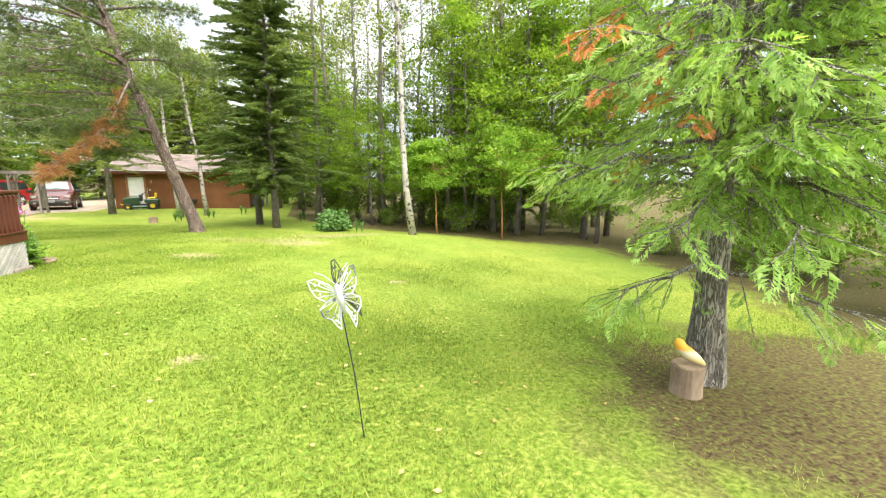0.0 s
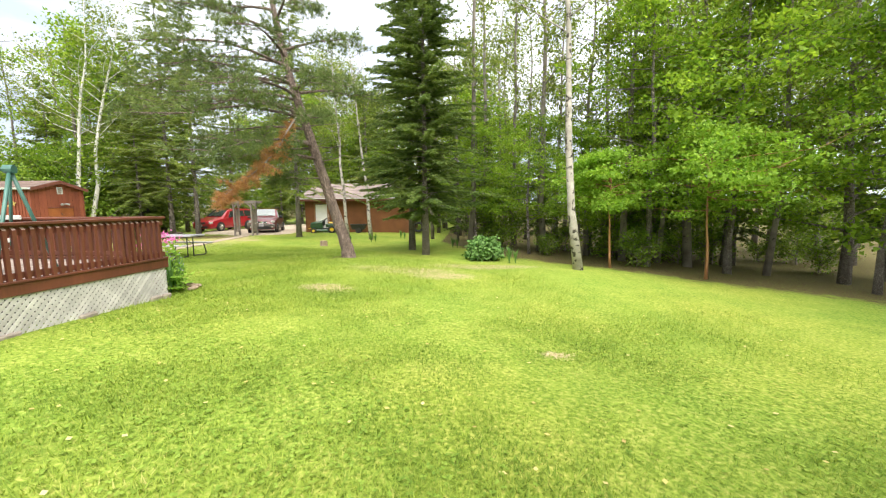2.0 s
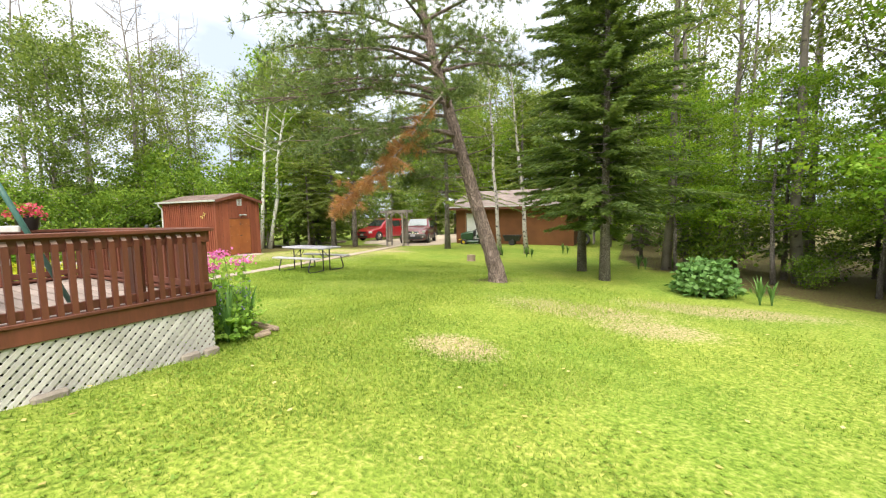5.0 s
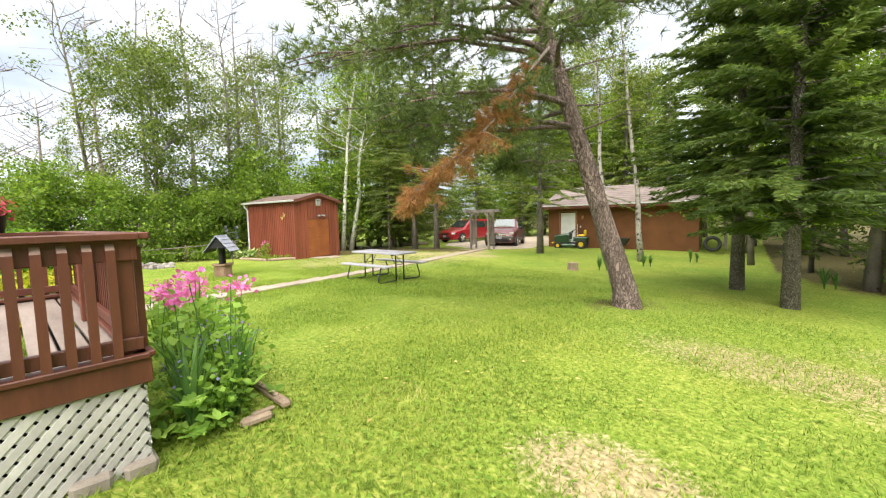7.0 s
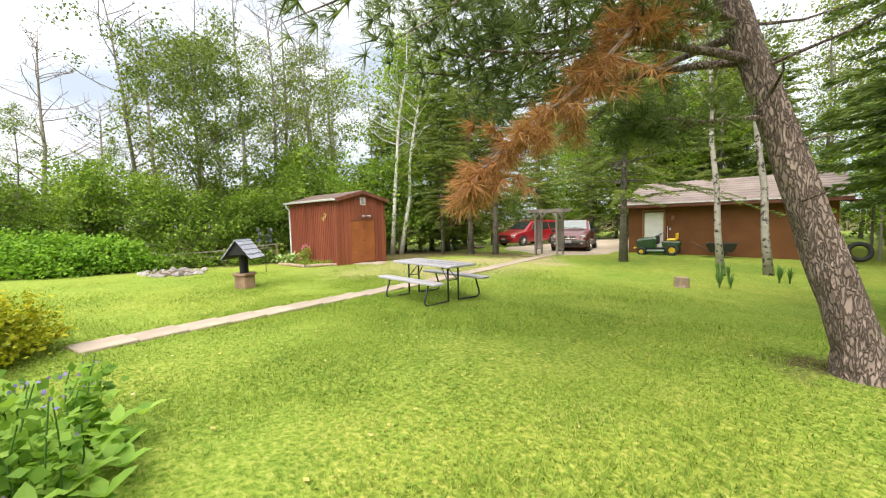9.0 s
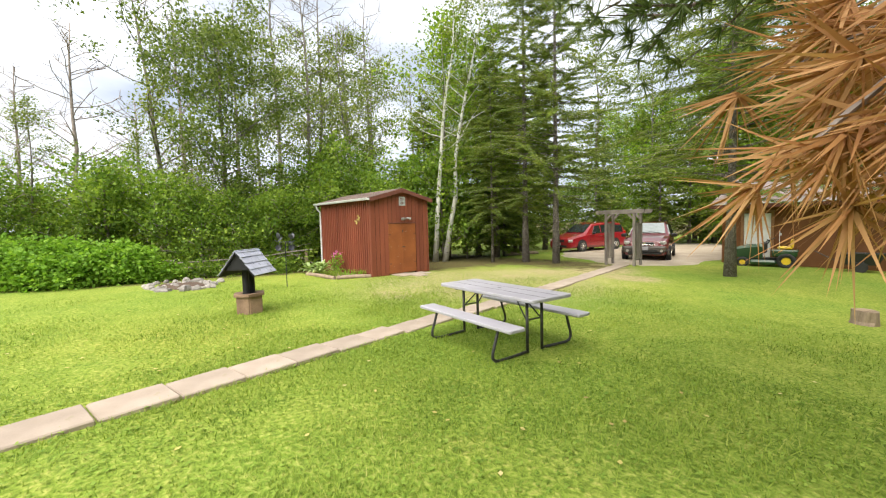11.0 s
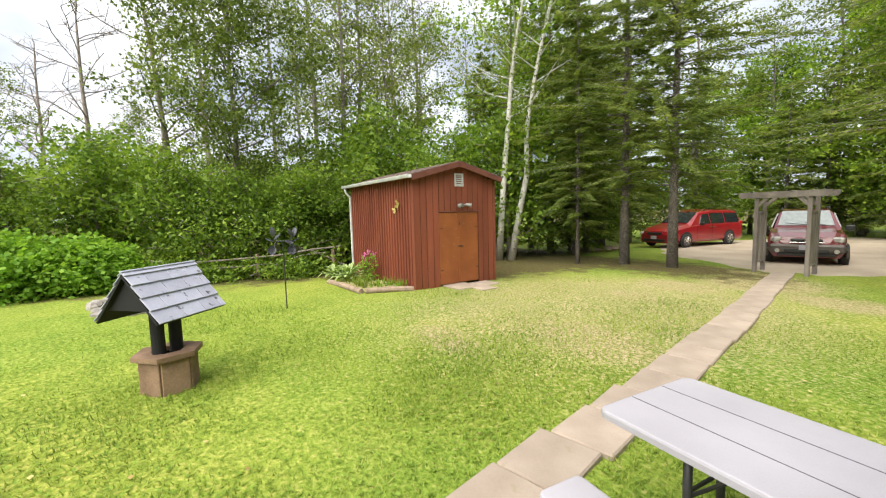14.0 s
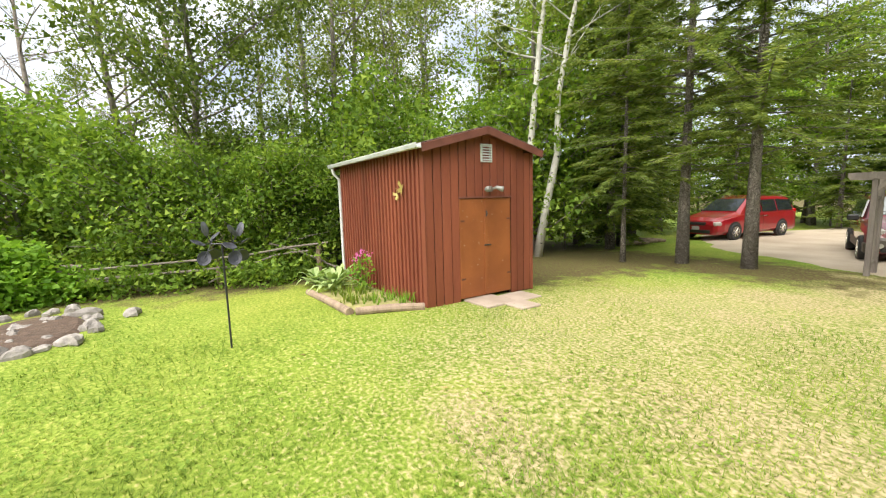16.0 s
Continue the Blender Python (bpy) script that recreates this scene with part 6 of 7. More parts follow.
# behind the garage and drive
back = lambda x, y: y > 39 + 0.25 * abs(x + 12)
plant("aspen_a", spread(8, -20, 2, 39, 54, 3.4, back))
plant("maple", spread(11, -34, 4, 41, 52, 3.2, back))
plant("fir_b", spread(8, -30, -16, 40, 50, 3, back) + [(-24.6, 25.2), (-25.4, 29.5), (-26.5, 33), (-25.0, 37)] + [(-22.8, 25.0), (-21.5, 39.5), (-17.5, 41), (-13.5, 42), (-10, 41)], 0.9, 1.25)
plant("shrub_b", [(-26.6, 29.0), (-27.2, 31.4), (-27.0, 33.8), (-26.4, 36.2), (-25.0, 38.8), (-22.4, 41.2), (-19.6, 42.6), (-16.4, 43.6), (-12.8, 43.8), (-9.0, 43.4), (-5.4, 42.0), (-24.8, 26.6), (-23.6, 23.6)], 0.8, 1.3)
plant("shrub", spread(6, -30, 0, 45, 50, 2.4, back))
plant("aspen_b", [(-29, 36), (-27, 40), (-31, 33), (-24, 43), (-2.5, 33.5), (0.5, 36), (-4.8, 37)])
plant("maple", [(-3.0, 30.5), (-1.0, 33.0), (-28.5, 30.5), (-27.6, 26.5), (-24.6, 23.0)])
plant("maple", [(-19.5, 43.2), (-16.2, 44.4), (-23.4, 41.8), (-13.2, 45.0)], 1.05, 1.3)
plant("aspen_b", [(-21.4, 44.6), (-17.8, 46.4), (-14.6, 42.6)], 1.0, 1.2)
# western thicket
west = lambda x, y: wood_edge(np.array(x), np.array(y)) > 1.5
plant("shrub", [(-23.0, 3.0), (-23.3, 7.4), (-23.9, 10.2), (-23.6, 14.2), (-24.2, 16.5), (-22.9, 18.6), (-24.0, 20.6)] + spread(14, -30, -24, -4, 24, 1.7), 0.6, 1.25)
plant("shrub_b", [(-23.6, 0.5), (-24.4, 4.4), (-24.9, 8.6), (-25.2, 13.2)] + spread(16, -34, -25.5, -8, 24, 2.0), 0.6, 1.15)
plant("aspen_fine", [(-26.4, 9.6), (-24.6, 6.9), (-28.0, 13.8)], 0.32, 0.48)
plant("aspen_thin", spread(8, -44, -30, 13, 34, 3.0))
plant("fir_b", [(-26.0, 22.5), (-23.2, 26.0)], 0.9, 1.1)
plant("aspen_b", [(-18.5, 44.0), (-15.0, 46.0), (-20.5, 47.0), (-12.0, 42.5)])
plant("fir_b", [(-12.6, 39.6), (-9.6, 39.0)], 1.2, 1.4)
plant("shrub_b", [(-23.4, 17.6), (-23.8, 19.2), (-25.2, 17.2), (-25.6, 20.4), (-24.6, 15.8), (-23.2, 21.8)], 1.05, 1.4)
plant("maple_fine", [(-25.0, 18.4), (-27.2, 19.0), (-26.4, 16.6), (-24.4, 20.6), (-28.6, 15.0)], 0.45, 0.58)
plant("shrub", [(-23.1, 11.3), (-23.0, 12.5), (-22.9, 13.5)], 0.8, 1.0)
# behind the start of the walk: unseen trees, added to close the surroundings
plant("maple", spread(6, -26, 14, -28, -17, 5))
plant("shrub", spread(6, -24, 14, -18, -13, 3))
plant("aspen_b", spread(4, -30, 14, -36, -24, 5))

# ---------------------------------------------------------------- plants and small things


def broad_leaves(s, foot, n, ln, wd, tilt):
    """A rosette of arching broad leaves."""
    for k in range(n):
        a = 2 * math.pi * k / n + rng.normal() * 0.3
        d = np.array((math.cos(a), math.sin(a), 0))
        l = ln * (0.7 + 0.5 * rng.random())
        side = np.array((-d[1], d[0], 0)) * wd
        g = (0, 0.35, 0.7, 1.0)
        h = [tilt * l * q - 0.75 * l * q * q * (0.6 + 0.5 * rng.random()) for q in g]
        w = (0.15, 1.0, 0.8, 0.05)
        vs = []
        for q, hh, ww in zip(g, h, w):
            c = np.array(foot) + d * l * q + np.array((0, 0, hh))
            vs += [c - side * ww, c + np.array((0, 0, -0.12 * wd * ww)), c + side * ww]
        s.add(vs, [[3 * i + j, 3 * i + j + 1, 3 * i + j + 4, 3 * i + j + 3] for i in range(3) for j in range(2)])


def sword_leaves(s, foot, n, ln, wd):
    for k in range(n):
        a = rng.random() * 6.28
        d = np.array((math.cos(a), math.sin(a), 0))
        l = ln * (0.6 + 0.5 * rng.random())
        side = np.array((-d[1], d[0], 0)) * wd
        out = 0.1 + 0.35 * rng.random()
        vs = []
        for q, ww in ((0, 0.8), (0.4, 1.0), (0.75, 0.7), (1.0, 0.04)):
            c = np.array(foot) + d * l * out * q * q + np.array((0, 0, l * q * (1 - 0.15 * out * q * q)))
            vs += [c - side * ww, c + side * ww]
        s.add(vs, [[2 * i, 2 * i + 1, 2 * i + 3, 2 * i + 2] for i in range(3)])


def flower_plant(name, label, x, y, h, stems, leaf, petal, spot, heads, foliage_r, leafsize=0.07):
    """Leafy perennial: stems, leaves up the stems, heads of small petals."""
    t = thing(name, pose(x, y, gz(x, y)), label, "flower")
    st, lf, pt = Shape(), Shape(), Shape()
    tops, cents = [], []
    for k in range(stems):
        a, r = rng.random() * 6.28, foliage_r * math.sqrt(rng.random())
        hh = h * (0.75 + 0.35 * rng.random())
        p0 = np.array((math.cos(a) * r * 0.7, math.sin(a) * r * 0.7, -0.02))
        p1 = np.array((math.cos(a) * r * 1.15, math.sin(a) * r * 1.15, hh))
        st.tube(bent_line(p0, p1, 0.03, 4), (0.006, 0.005, 0.004, 0.003), 4, caps=False)
        tops.append(p1)
        for q in np.linspace(0.08, 0.85, 9):
            cents.append(p0 + (p1 - p0) * q)
    leaf_cloud(lf, np.array(cents), 4, 0.05, leafsize, 0.05, whole=True)
    part("stalk_bunch", st, L_LILY, t)
    part("foliage", lf, leaf, t)
    if petal:
        idx = rng.permutation(len(tops))[:heads]
        c = np.concatenate([tops[i] + rng.normal(size=(spot[0], 3)) * spot[1] * np.array((1, 1, spot[2])) for i in idx])
        al = unit(scatter_dirs(len(c)) + np.array((0, 0, 0.35))) * spot[3]
        pt.leaves(c, al, unit(np.cross(al, scatter_dirs(len(c)))) * spot[3] * 0.45)
        part("bloom", pt, petal, t)
    return t


for x, y, h in ((-5.5, 8.3, 0.88), (-5.95, 8.4, 0.86), (-6.4, 8.3, 0.8)):
    flower_plant("pink_phlox", "tall pink phlox in bloom beside the deck", x, y, h, 7, L_PERENNIAL, L_PHLOX, (44, 0.048, 0.6, 0.036), 4, 0.26, 0.075)
for x, y, h in ((-5.4, 8.42, 0.55), (-5.75, 8.55, 0.55), (-6.2, 8.6, 0.5), (-5.28, 8.2, 0.5)):
    flower_plant("bellflower", "violet bellflowers among green stems by the deck", x, y, h, 10, L_PERENNIAL, L_BELL, (6, 0.04, 1.6, 0.024), 6, 0.2, 0.055)
for x, y in ((-5.2, 8.12), (-5.38, 8.16), (-5.3, 8.42)):
    t = thing("iris_clump", pose(x, y, gz(x, y)), "clump of upright green iris blades", "plant")
    s = Shape()
    sword_leaves(s, (0, 0, -0.02), 22, 0.66, 0.02)
    part("foliage", s, L_LILY, t)
for x, y in ((-5.12, 8.1), (-5.3, 8.02), (-5.18, 8.3), (-5.5, 8.5), (-5.9, 8.52), (-5.65, 8.45), (-6.4, 8.6)):
    t = thing("broadleaf_plant", pose(x, y, gz(x, y)), "low plant with broad lobed green leaves in the bed", "plant")
    s = Shape()
    for k in range(9):
        broad_leaves(s, (rng.normal() * 0.1, rng.normal() * 0.1, 0.03 + 0.22 * rng.random()), 4, 0.085, 0.026, 1.15)
    part("foliage", s, L_PERENNIAL, t)
# yellow shrubs beyond the flower bed
for x, y, r in ((-10.55, 8.05, 0.62), (-11.1, 7.6, 0.6), (-9.9, 7.75, 0.6), (-10.4, 7.15, 0.6)):
    t = thing("yellow_spirea", pose(x, y, gz(x, y)), "rounded yellow-green spirea bush beside the path", "bush")
    cents = unit(rng.normal(size=(420, 3))) * (r * (0.45 + 0.6 * rng.random((420, 1))))
    cents[:, 2] = np.abs(cents[:, 2]) * 1.05 + 0.05
    wd = Shape()
    for k in range(18):
        wd.tube(bent_line((0, 0, 0), cents[k] * 0.95, 0.03, 4), (0.012, 0.008, 0.005, 0.003), 4, caps=False)
    part("stalk_bunch", wd, M_TWIG, t)
    s = Shape()
    leaf_cloud(s, cents, 11, 0.05, 0.055, -0.1)
    part("foliage", s, L_YELLOW, t)
for x, y, h in ((-6.85, 8.7, 0.55), (-7.25, 8.55, 0.6), (-7.6, 8.8, 0.5)):
    flower_plant("bellflower", "violet bellflowers among green stems by the deck", x, y, h, 12, L_PERENNIAL, L_BELL, (5, 0.04, 1.2, 0.024), 4, 0.24, 0.07)
for x, y in ((-6.7, 8.95), (-7.05, 9.0), (-6.5, 8.75), (-7.4, 9.0)):
    t = thing("broadleaf_plant", pose(x, y, gz(x, y)), "low plant with broad lobed green leaves in the bed", "plant")
    s = Shape()
    for k in range(7):
        broad_leaves(s, (rng.normal() * 0.09, rng.normal() * 0.09, 0.04 + 0.16 * rng.random()), 4, 0.12, 0.036, 1.15)
    part("foliage", s, L_PERENNIAL, t)
flower_plant("goldenrod", "tall green goldenrod stems behind the yellow bushes", -11.3, 7.0, 1.35, 12, L_VINE, None, None, 0, 0.4, 0.1)
# mossy logs edging the bed
for x, y, ln, turn in ((-5.47, 8.7, 0.7, 179), (-5.08, 8.46, 0.2, 88)):
    e = thing("edging_log", pose(x, y, gz(x, y) + 0.03, 0, 0, turn), "split rotten log edging the flower bed", "log")
    part("log", Shape().box((0, 0, 0.0), (ln, 0.07, 0.06), 0.018).box((0.05, 0.012, 0.034), (ln * 0.75, 0.035, 0.025), 0.009), M_LOG, e)

# hanging basket standing on the deck rail
bk = thing("flower_pot", pose(DX2, 7.33, DT), "black pot of pink petunias standing on the deck rail", "flower pot")
s = Shape().loft([[(r * math.cos(a), r * math.sin(a), z) for a in np.linspace(0, 2 * math.pi, 16, endpoint=False)] for r, z in ((0.09, 0), (0.13, 0.17), (0.14, 0.18), (0.12, 0.175), (0.1, 0.13))])
part("pot", s, M_TRIMBLACK, bk, smooth=True)
s = Shape()
c = unit(rng.normal(size=(150, 3))) * 0.19 * (0.6 + 0.5 * rng.random((150, 1)))
c[:, 2] = np.abs(c[:, 2]) * 0.8 + 0.17
leaf_cloud(s, c[:70], 4, 0.02, 0.05, 0.1)
part("foliage", s, L_SHRUB, bk)
s = Shape()
leaf_cloud(s, c[70:], 5, 0.02, 0.045, -0.1)
part("bloom", s, L_PETUNIA, bk)

# ---------------------------------------------------------------- swing on the deck
M_SWING = plain("green_painted_steel", (0.05, 0.13, 0.11), 0.4)
sw = thing("patio_swing", pose(0, 0, DF), "green steel patio swing frame standing on the deck", "swing")
ta, tb_ = np.array((-5.85, 6.55, 1.33)), np.array((-7.5, 5.9, 1.33))
d = unit(tb_ - ta)
nrm = np.array((-d[1], d[0], 0))
part("top_bar", Shape().tube([ta - d * 0.03, tb_ + d * 0.03], 0.024, 10), M_SWING, sw, smooth=True)
for e, o in ((ta, -1), (tb_, 1)):
    part("joint", Shape().tube([e - d * 0.05, e + d * 0.05], 0.055, 10), M_SWING, sw)
    for sgn in (-1, 1):
        f = e + nrm * sgn * 0.52 + d * o * 0.06
        part("leg", Shape().tube([e, np.array((f[0], f[1], 0.0))], 0.022, 8), M_SWING, sw, smooth=True)
    part("leg", Shape().tube([e, np.array((*(e + nrm * -0.25 - d * o * 0.25)[:2], 0.35))], 0.018, 8), M_SWING, sw, smooth=True)
c = (ta + tb_) / 2
ang = math.degrees(math.atan2(d[1], d[0]))
for k in range(5):
    part("seat_slat", Shape().box((0, -0.2 + 0.09 * k, 0.32), (1.2, 0.06, 0.025), 0.006, pose(c[0], c[1], 0, 0, 0, ang)), M_LATTICE, sw)
for k in range(4):
    part("back_slat", Shape().box((0, 0.26 + 0.03 * k, 0.42 + 0.1 * k), (1.2, 0.025, 0.06), 0.006, pose(c[0], c[1], 0, 0, 0, ang)), M_LATTICE, sw)
for q in (-0.55, 0.55):
    p0 = c + d * q
    part("hanger", Shape().tube([(p0[0], p0[1], 1.33), (p0[0] + nrm[0] * 0.15, p0[1] + nrm[1] * 0.15, 0.34)], 0.01, 6), M_SWING, sw)

# ---------------------------------------------------------------- butterfly stake
M_TIN = surface("worn_pale_cut_tin", (0.42, 0.42, 0.48), (0.7, 0.7, 0.74), 14, 0.4, 0.1, 60, 0.45, speck=(11, (0.12, 0.12, 0.2), 0.58))
M_TINDARK = plain("dark_cut_tin", (0.05, 0.05, 0.06), 0.4, 0.5)
bx, by = 0.09, 2.33
bf = thing("butterfly_stake", pose(bx, by, gz(bx, by)), "cut-metal butterfly ornament on a thin stake in the lawn", "garden ornament")
part("stake", Shape().tube([(0, 0, -0.05), (-0.05, 0.03, 0.42), (-0.12, 0.06, 0.86)], 0.0045, 6), M_TINDARK, bf, "thin black steel rod")


def wing(side, mat, m, s0):
    """Open cut-out wing: an outline and veins."""
    upper = [(0.0, 0.03), (0.06, 0.12), (0.15, 0.19), (0.21, 0.19), (0.205, 0.12), (0.18, 0.05), (0.12, 0.0), (0.0, 0.0)]
    lower = [(0.0, 0.0), (0.12, -0.01), (0.18, -0.05), (0.17, -0.11), (0.11, -0.15), (0.085, -0.21), (0.06, -0.24), (0.045, -0.15), (0.0, -0.06)]
    s = Shape()
    def bar(p, q, w):
        p, q = np.array(p) * (side, 1) * s0, np.array(q) * (side, 1) * s0
        ln = np.linalg.norm(q - p) + w * 0.6
        a = math.degrees(math.atan2(q[1] - p[1], q[0] - p[0]))
        s.box((0, 0, 0), (ln, w, 0.003), 0.0006, m @ pose((p[0] + q[0]) / 2, (p[1] + q[1]) / 2, 0, 0, 0, a))
    for poly in (upper, lower):
        for p, q in zip(poly, poly[1:] + poly[:1]):
            bar(p, q, 0.009)
        cx, cy = np.mean(poly, 0)
        for p in poly[1:-1]:
            bar(poly[0], (np.array(p) * 0.92), 0.006)
        for p in poly[2:-1]:
            bar(np.array((cx, cy)) * 0.5 + np.array(p) * 0.5, np.array(p) * 0.62 + np.array((cx * 0.7, cy)) * 0.38, 0.011)
    return s


face = pose(-0.12, 0.05, 0.92, 78, -14, 4)
part("wing", wing(-1, M_TIN, face @ pose(0, 0, 0, 0, -18, 0), 0.78), M_TIN, bf, "pale cut-out wing")
part("wing", wing(1, M_TIN, face @ pose(0, 0, 0, 0, 42, 0), 0.85), M_TIN, bf, "pale cut-out wing")
part("body", Shape().tube([(face @ Vector((0, -0.1, 0.0))), (face @ Vector((0, 0, 0.01))), (face @ Vector((0, 0.08, 0.01)))], (0.008, 0.02, 0.014), 8), M_TIN, bf, smooth=True)
for sd in (-1, 1):
    part("antenna", Shape().tube([face @ Vector((0, 0.08, 0.01)), face @ Vector((sd * 0.05, 0.15, 0.02)), face @ Vector((sd * 0.1, 0.19, 0.02))], 0.003, 5), M_TIN, bf)
part("back_wing", wing(1, M_TINDARK, face @ pose(0.0, 0.04, -0.05, 0, 62, 18), 0.9), M_TINDARK, bf, "dark rear wing")

# ---------------------------------------------------------------- log stump with painted bird under the cedar
lx, ly = 2.87, 2.62
lg = thing("log_stump", pose(lx, ly, gz(lx, ly), 0, 0, 20), "short upright log section standing beside the cedar trunk", "stump")
part("bark", Shape().tube([(0, 0, -0.05), (0.005, 0, 0.12), (0, 0, 0.285)], (0.135, 0.125, 0.13), 16, wob=0.12), M_LOG, lg)
part("cut_face", Shape().tube([(0, 0, 0.28), (0, 0, 0.292)], 0.115, 16), M_LOGCUT, lg)
bd = thing("wooden_bird", pose(lx - 0.02, ly - 0.01, gz(lx, ly) + 0.29, 0, 0, -35), "painted wooden bird figure, orange head and cream belly", "ornament")
s = Shape()
path_b = [(0.13, 0, 0.02), (0.07, 0, 0.06), (0.0, 0, 0.1), (-0.06, 0, 0.15), (-0.085, 0, 0.2), (-0.09, 0, 0.225)]
s.tube(path_b, (0.012, 0.04, 0.055, 0.05, 0.04, 0.015), 12)
m, n, l, p = shader("painted_bird")
cc = n.new("ShaderNodeTexCoord")
sx = n.new("ShaderNodeSeparateXYZ")
l.new(cc.outputs["Object"], sx.inputs[0])
l.new(ramp(n, l, sx.outputs[2], ((0.06, (0.75, 0.62, 0.3)), (0.12, (0.72, 0.66, 0.55)), (0.15, (0.85, 0.4, 0.04)), (0.22, (0.9, 0.5, 0.06)))), p.inputs["Base Color"])
part("figure", s, m, bd, smooth=True)

# ---------------------------------------------------------------- stump, wood pile, saplings
def stump(x, y, r, h):
    t = thing("tree_stump", pose(x, y, gz(x, y)), "low weathered tree stump in the grass", "stump")
    part("bark", Shape().tube([(0, 0, -0.05), (0, 0, 0.08), (0.01, 0, h)], (r * 1.3, r * 1.05, r), 12, wob=0.25), M_LOG, t)
    part("cut_face", Shape().tube([(0, 0, h - 0.006), (0, 0, h + 0.006)], r * 0.88, 12), M_LOGCUT, t)


stump(-8.05, 20.0, 0.16, 0.26)
for x, y, h, r in ((3.7, 15.6, 2.3, 1.5), (6.2, 14.9, 2.9, 2.5)):
    leaf_tree("maple_sapling", "young maple sapling with bright layered leaves", pose(x, y, gz(x, y)), h + 1.5, 2.0, r, 0.045, M_OAK, L_SAPLING, 24, 10, 44, 0.1, 0.2, up=0.1, flat=0.3, sides=6, group="saplings at the wood's edge")
bs = thing("round_bush", pose(-0.35, 15.9, gz(-0.35, 15.9)), "rounded dark green leafy bush on the lawn's edge", "bush")
c = unit(rng.normal(size=(260, 3))) * 0.62 * (0.5 + 0.55 * rng.random((260, 1)))
c[:, 2] = np.abs(c[:, 2]) * 1.25 + 0.1
w = Shape()
for k in range(14):
    w.tube(bent_line((0, 0, 0), c[k], 0.03, 4), (0.014, 0.01, 0.006, 0.003), 4, caps=False)
part("stalk_bunch", w, M_TWIG, bs)
s = Shape()
leaf_cloud(s, c, 12, 0.06, 0.11, 0.25, whole=True)
part("foliage", s, L_LILY, bs)
for x, y in ((0.5, 15.2), (-7.9, 22.4), (-6.6, 22.6), (-5.6, 25.0), (-2.0, 20.6), (-7.4, 20.6), (-1.2, 21.5)):
    t = thing("lily_clump", pose(x, y, gz(x, y)), "clump of arching green lily leaves", "plant")
    s = Shape()
    sword_leaves(s, (0, 0, -0.02), 34, 0.55, 0.018)
    sword_leaves(s, (0.2, 0.1, -0.02), 24, 0.45, 0.018)
    part("foliage", s, L_LILY, t)

# ---------------------------------------------------------------- whirligig in the lawn
wx, wy = -17.6, 12.9
M_GREYTIN = plain("dark_grey_tin", (0.06, 0.062, 0.078), 0.5, 0.3)
wg = thing("wind_spinner", pose(wx, wy, gz(wx, wy)), "dark metal wind spinner with round paddles on a pole", "garden ornament")
part("pole", Shape().tube([(0, 0, -0.05), (-0.01, 0, 0.6), (0.02, 0, 1.18)], 0.011, 8), M_TINDARK, wg)
part("axle", Shape().tube([(-0.05, -0.11, 1.19), (0.055, 0.115, 1.19)], 0.009, 6), M_TINDARK, wg)
for end, count, start in ((-1, 5, 0.5), (1, 6, 0.1)):
    hub = np.array((0.05 * end, 0.105 * end, 1.19))
    for k in range(count):
        q = 2 * math.pi * k / count + start
        away = np.array((-0.88 * math.cos(q), 0.44 * math.cos(q), math.sin(q)))
        tangent = np.array((0.88 * math.sin(q), -0.44 * math.sin(q), math.cos(q)))
        broad = unit(tangent * 0.5 + np.array((0.43, 0.9, 0)) * 0.85)
        normal = np.cross(away, broad)
        c = hub + away * 0.17 + np.array((0.43, 0.9, 0)) * 0.05 * end
        arm = part("arm", Shape().tube([hub, c], 0.005, 5), M_TINDARK, wg)
        part("paddle", Shape().loft([[c + away * (0.085 * f * math.cos(u)) + broad * (0.07 * f * math.sin(u)) + normal * (d + 0.014 * f * f) for u in np.linspace(0, 2 * math.pi, 14, endpoint=False)] for d, f in ((-0.004, 0.5), (-0.002, 1.0), (0.003, 0.97), (0.0, 0.5))]), M_GREYTIN, arm)

# ---------------------------------------------------------------- rock ring
bed = Shape()
ring = [(1.05 * math.cos(a), 0.62 * math.sin(a)) for a in np.linspace(0, 2 * math.pi, 22, endpoint=False)]
RX, RY, RT = -19.35, 10.55, 12
bed.loft([[(x * f, y * f, z) for x, y in ring] for f, z in ((1.0, -0.03), (0.8, 0.03), (0.4, 0.045))])
tagged(part("bed_soil", bed, M_SOIL, m=pose(RX, RY, gz(RX, RY), 0, 0, RT)), "dark bare soil inside the rock ring", "soil", kind="structure")


def rock(x, y, r, flat, turn):
    s = Shape()
    rings = []
    k = 9
    w = 0.6 + 0.7 * rng.random(k)
    for z, f in ((-0.4, 0.7), (0.0, 1.0), (0.45, 0.95), (0.8, 0.6), (0.92, 0.25)):
        rings.append([(r * f * w[j] * math.cos(2 * math.pi * j / k), r * 0.7 * f * w[j] * math.sin(2 * math.pi * j / k), r * flat * (z + 0.1 * rng.normal() * f)) for j in range(k)])
    s.loft(rings)
    return tagged(part("rock", s, M_STONE, m=pose(x, y, gz(x, y) + 0.01, 0, 0, turn)), "grey-pink field stone edging a small bed", "rock", "ring of field stones")


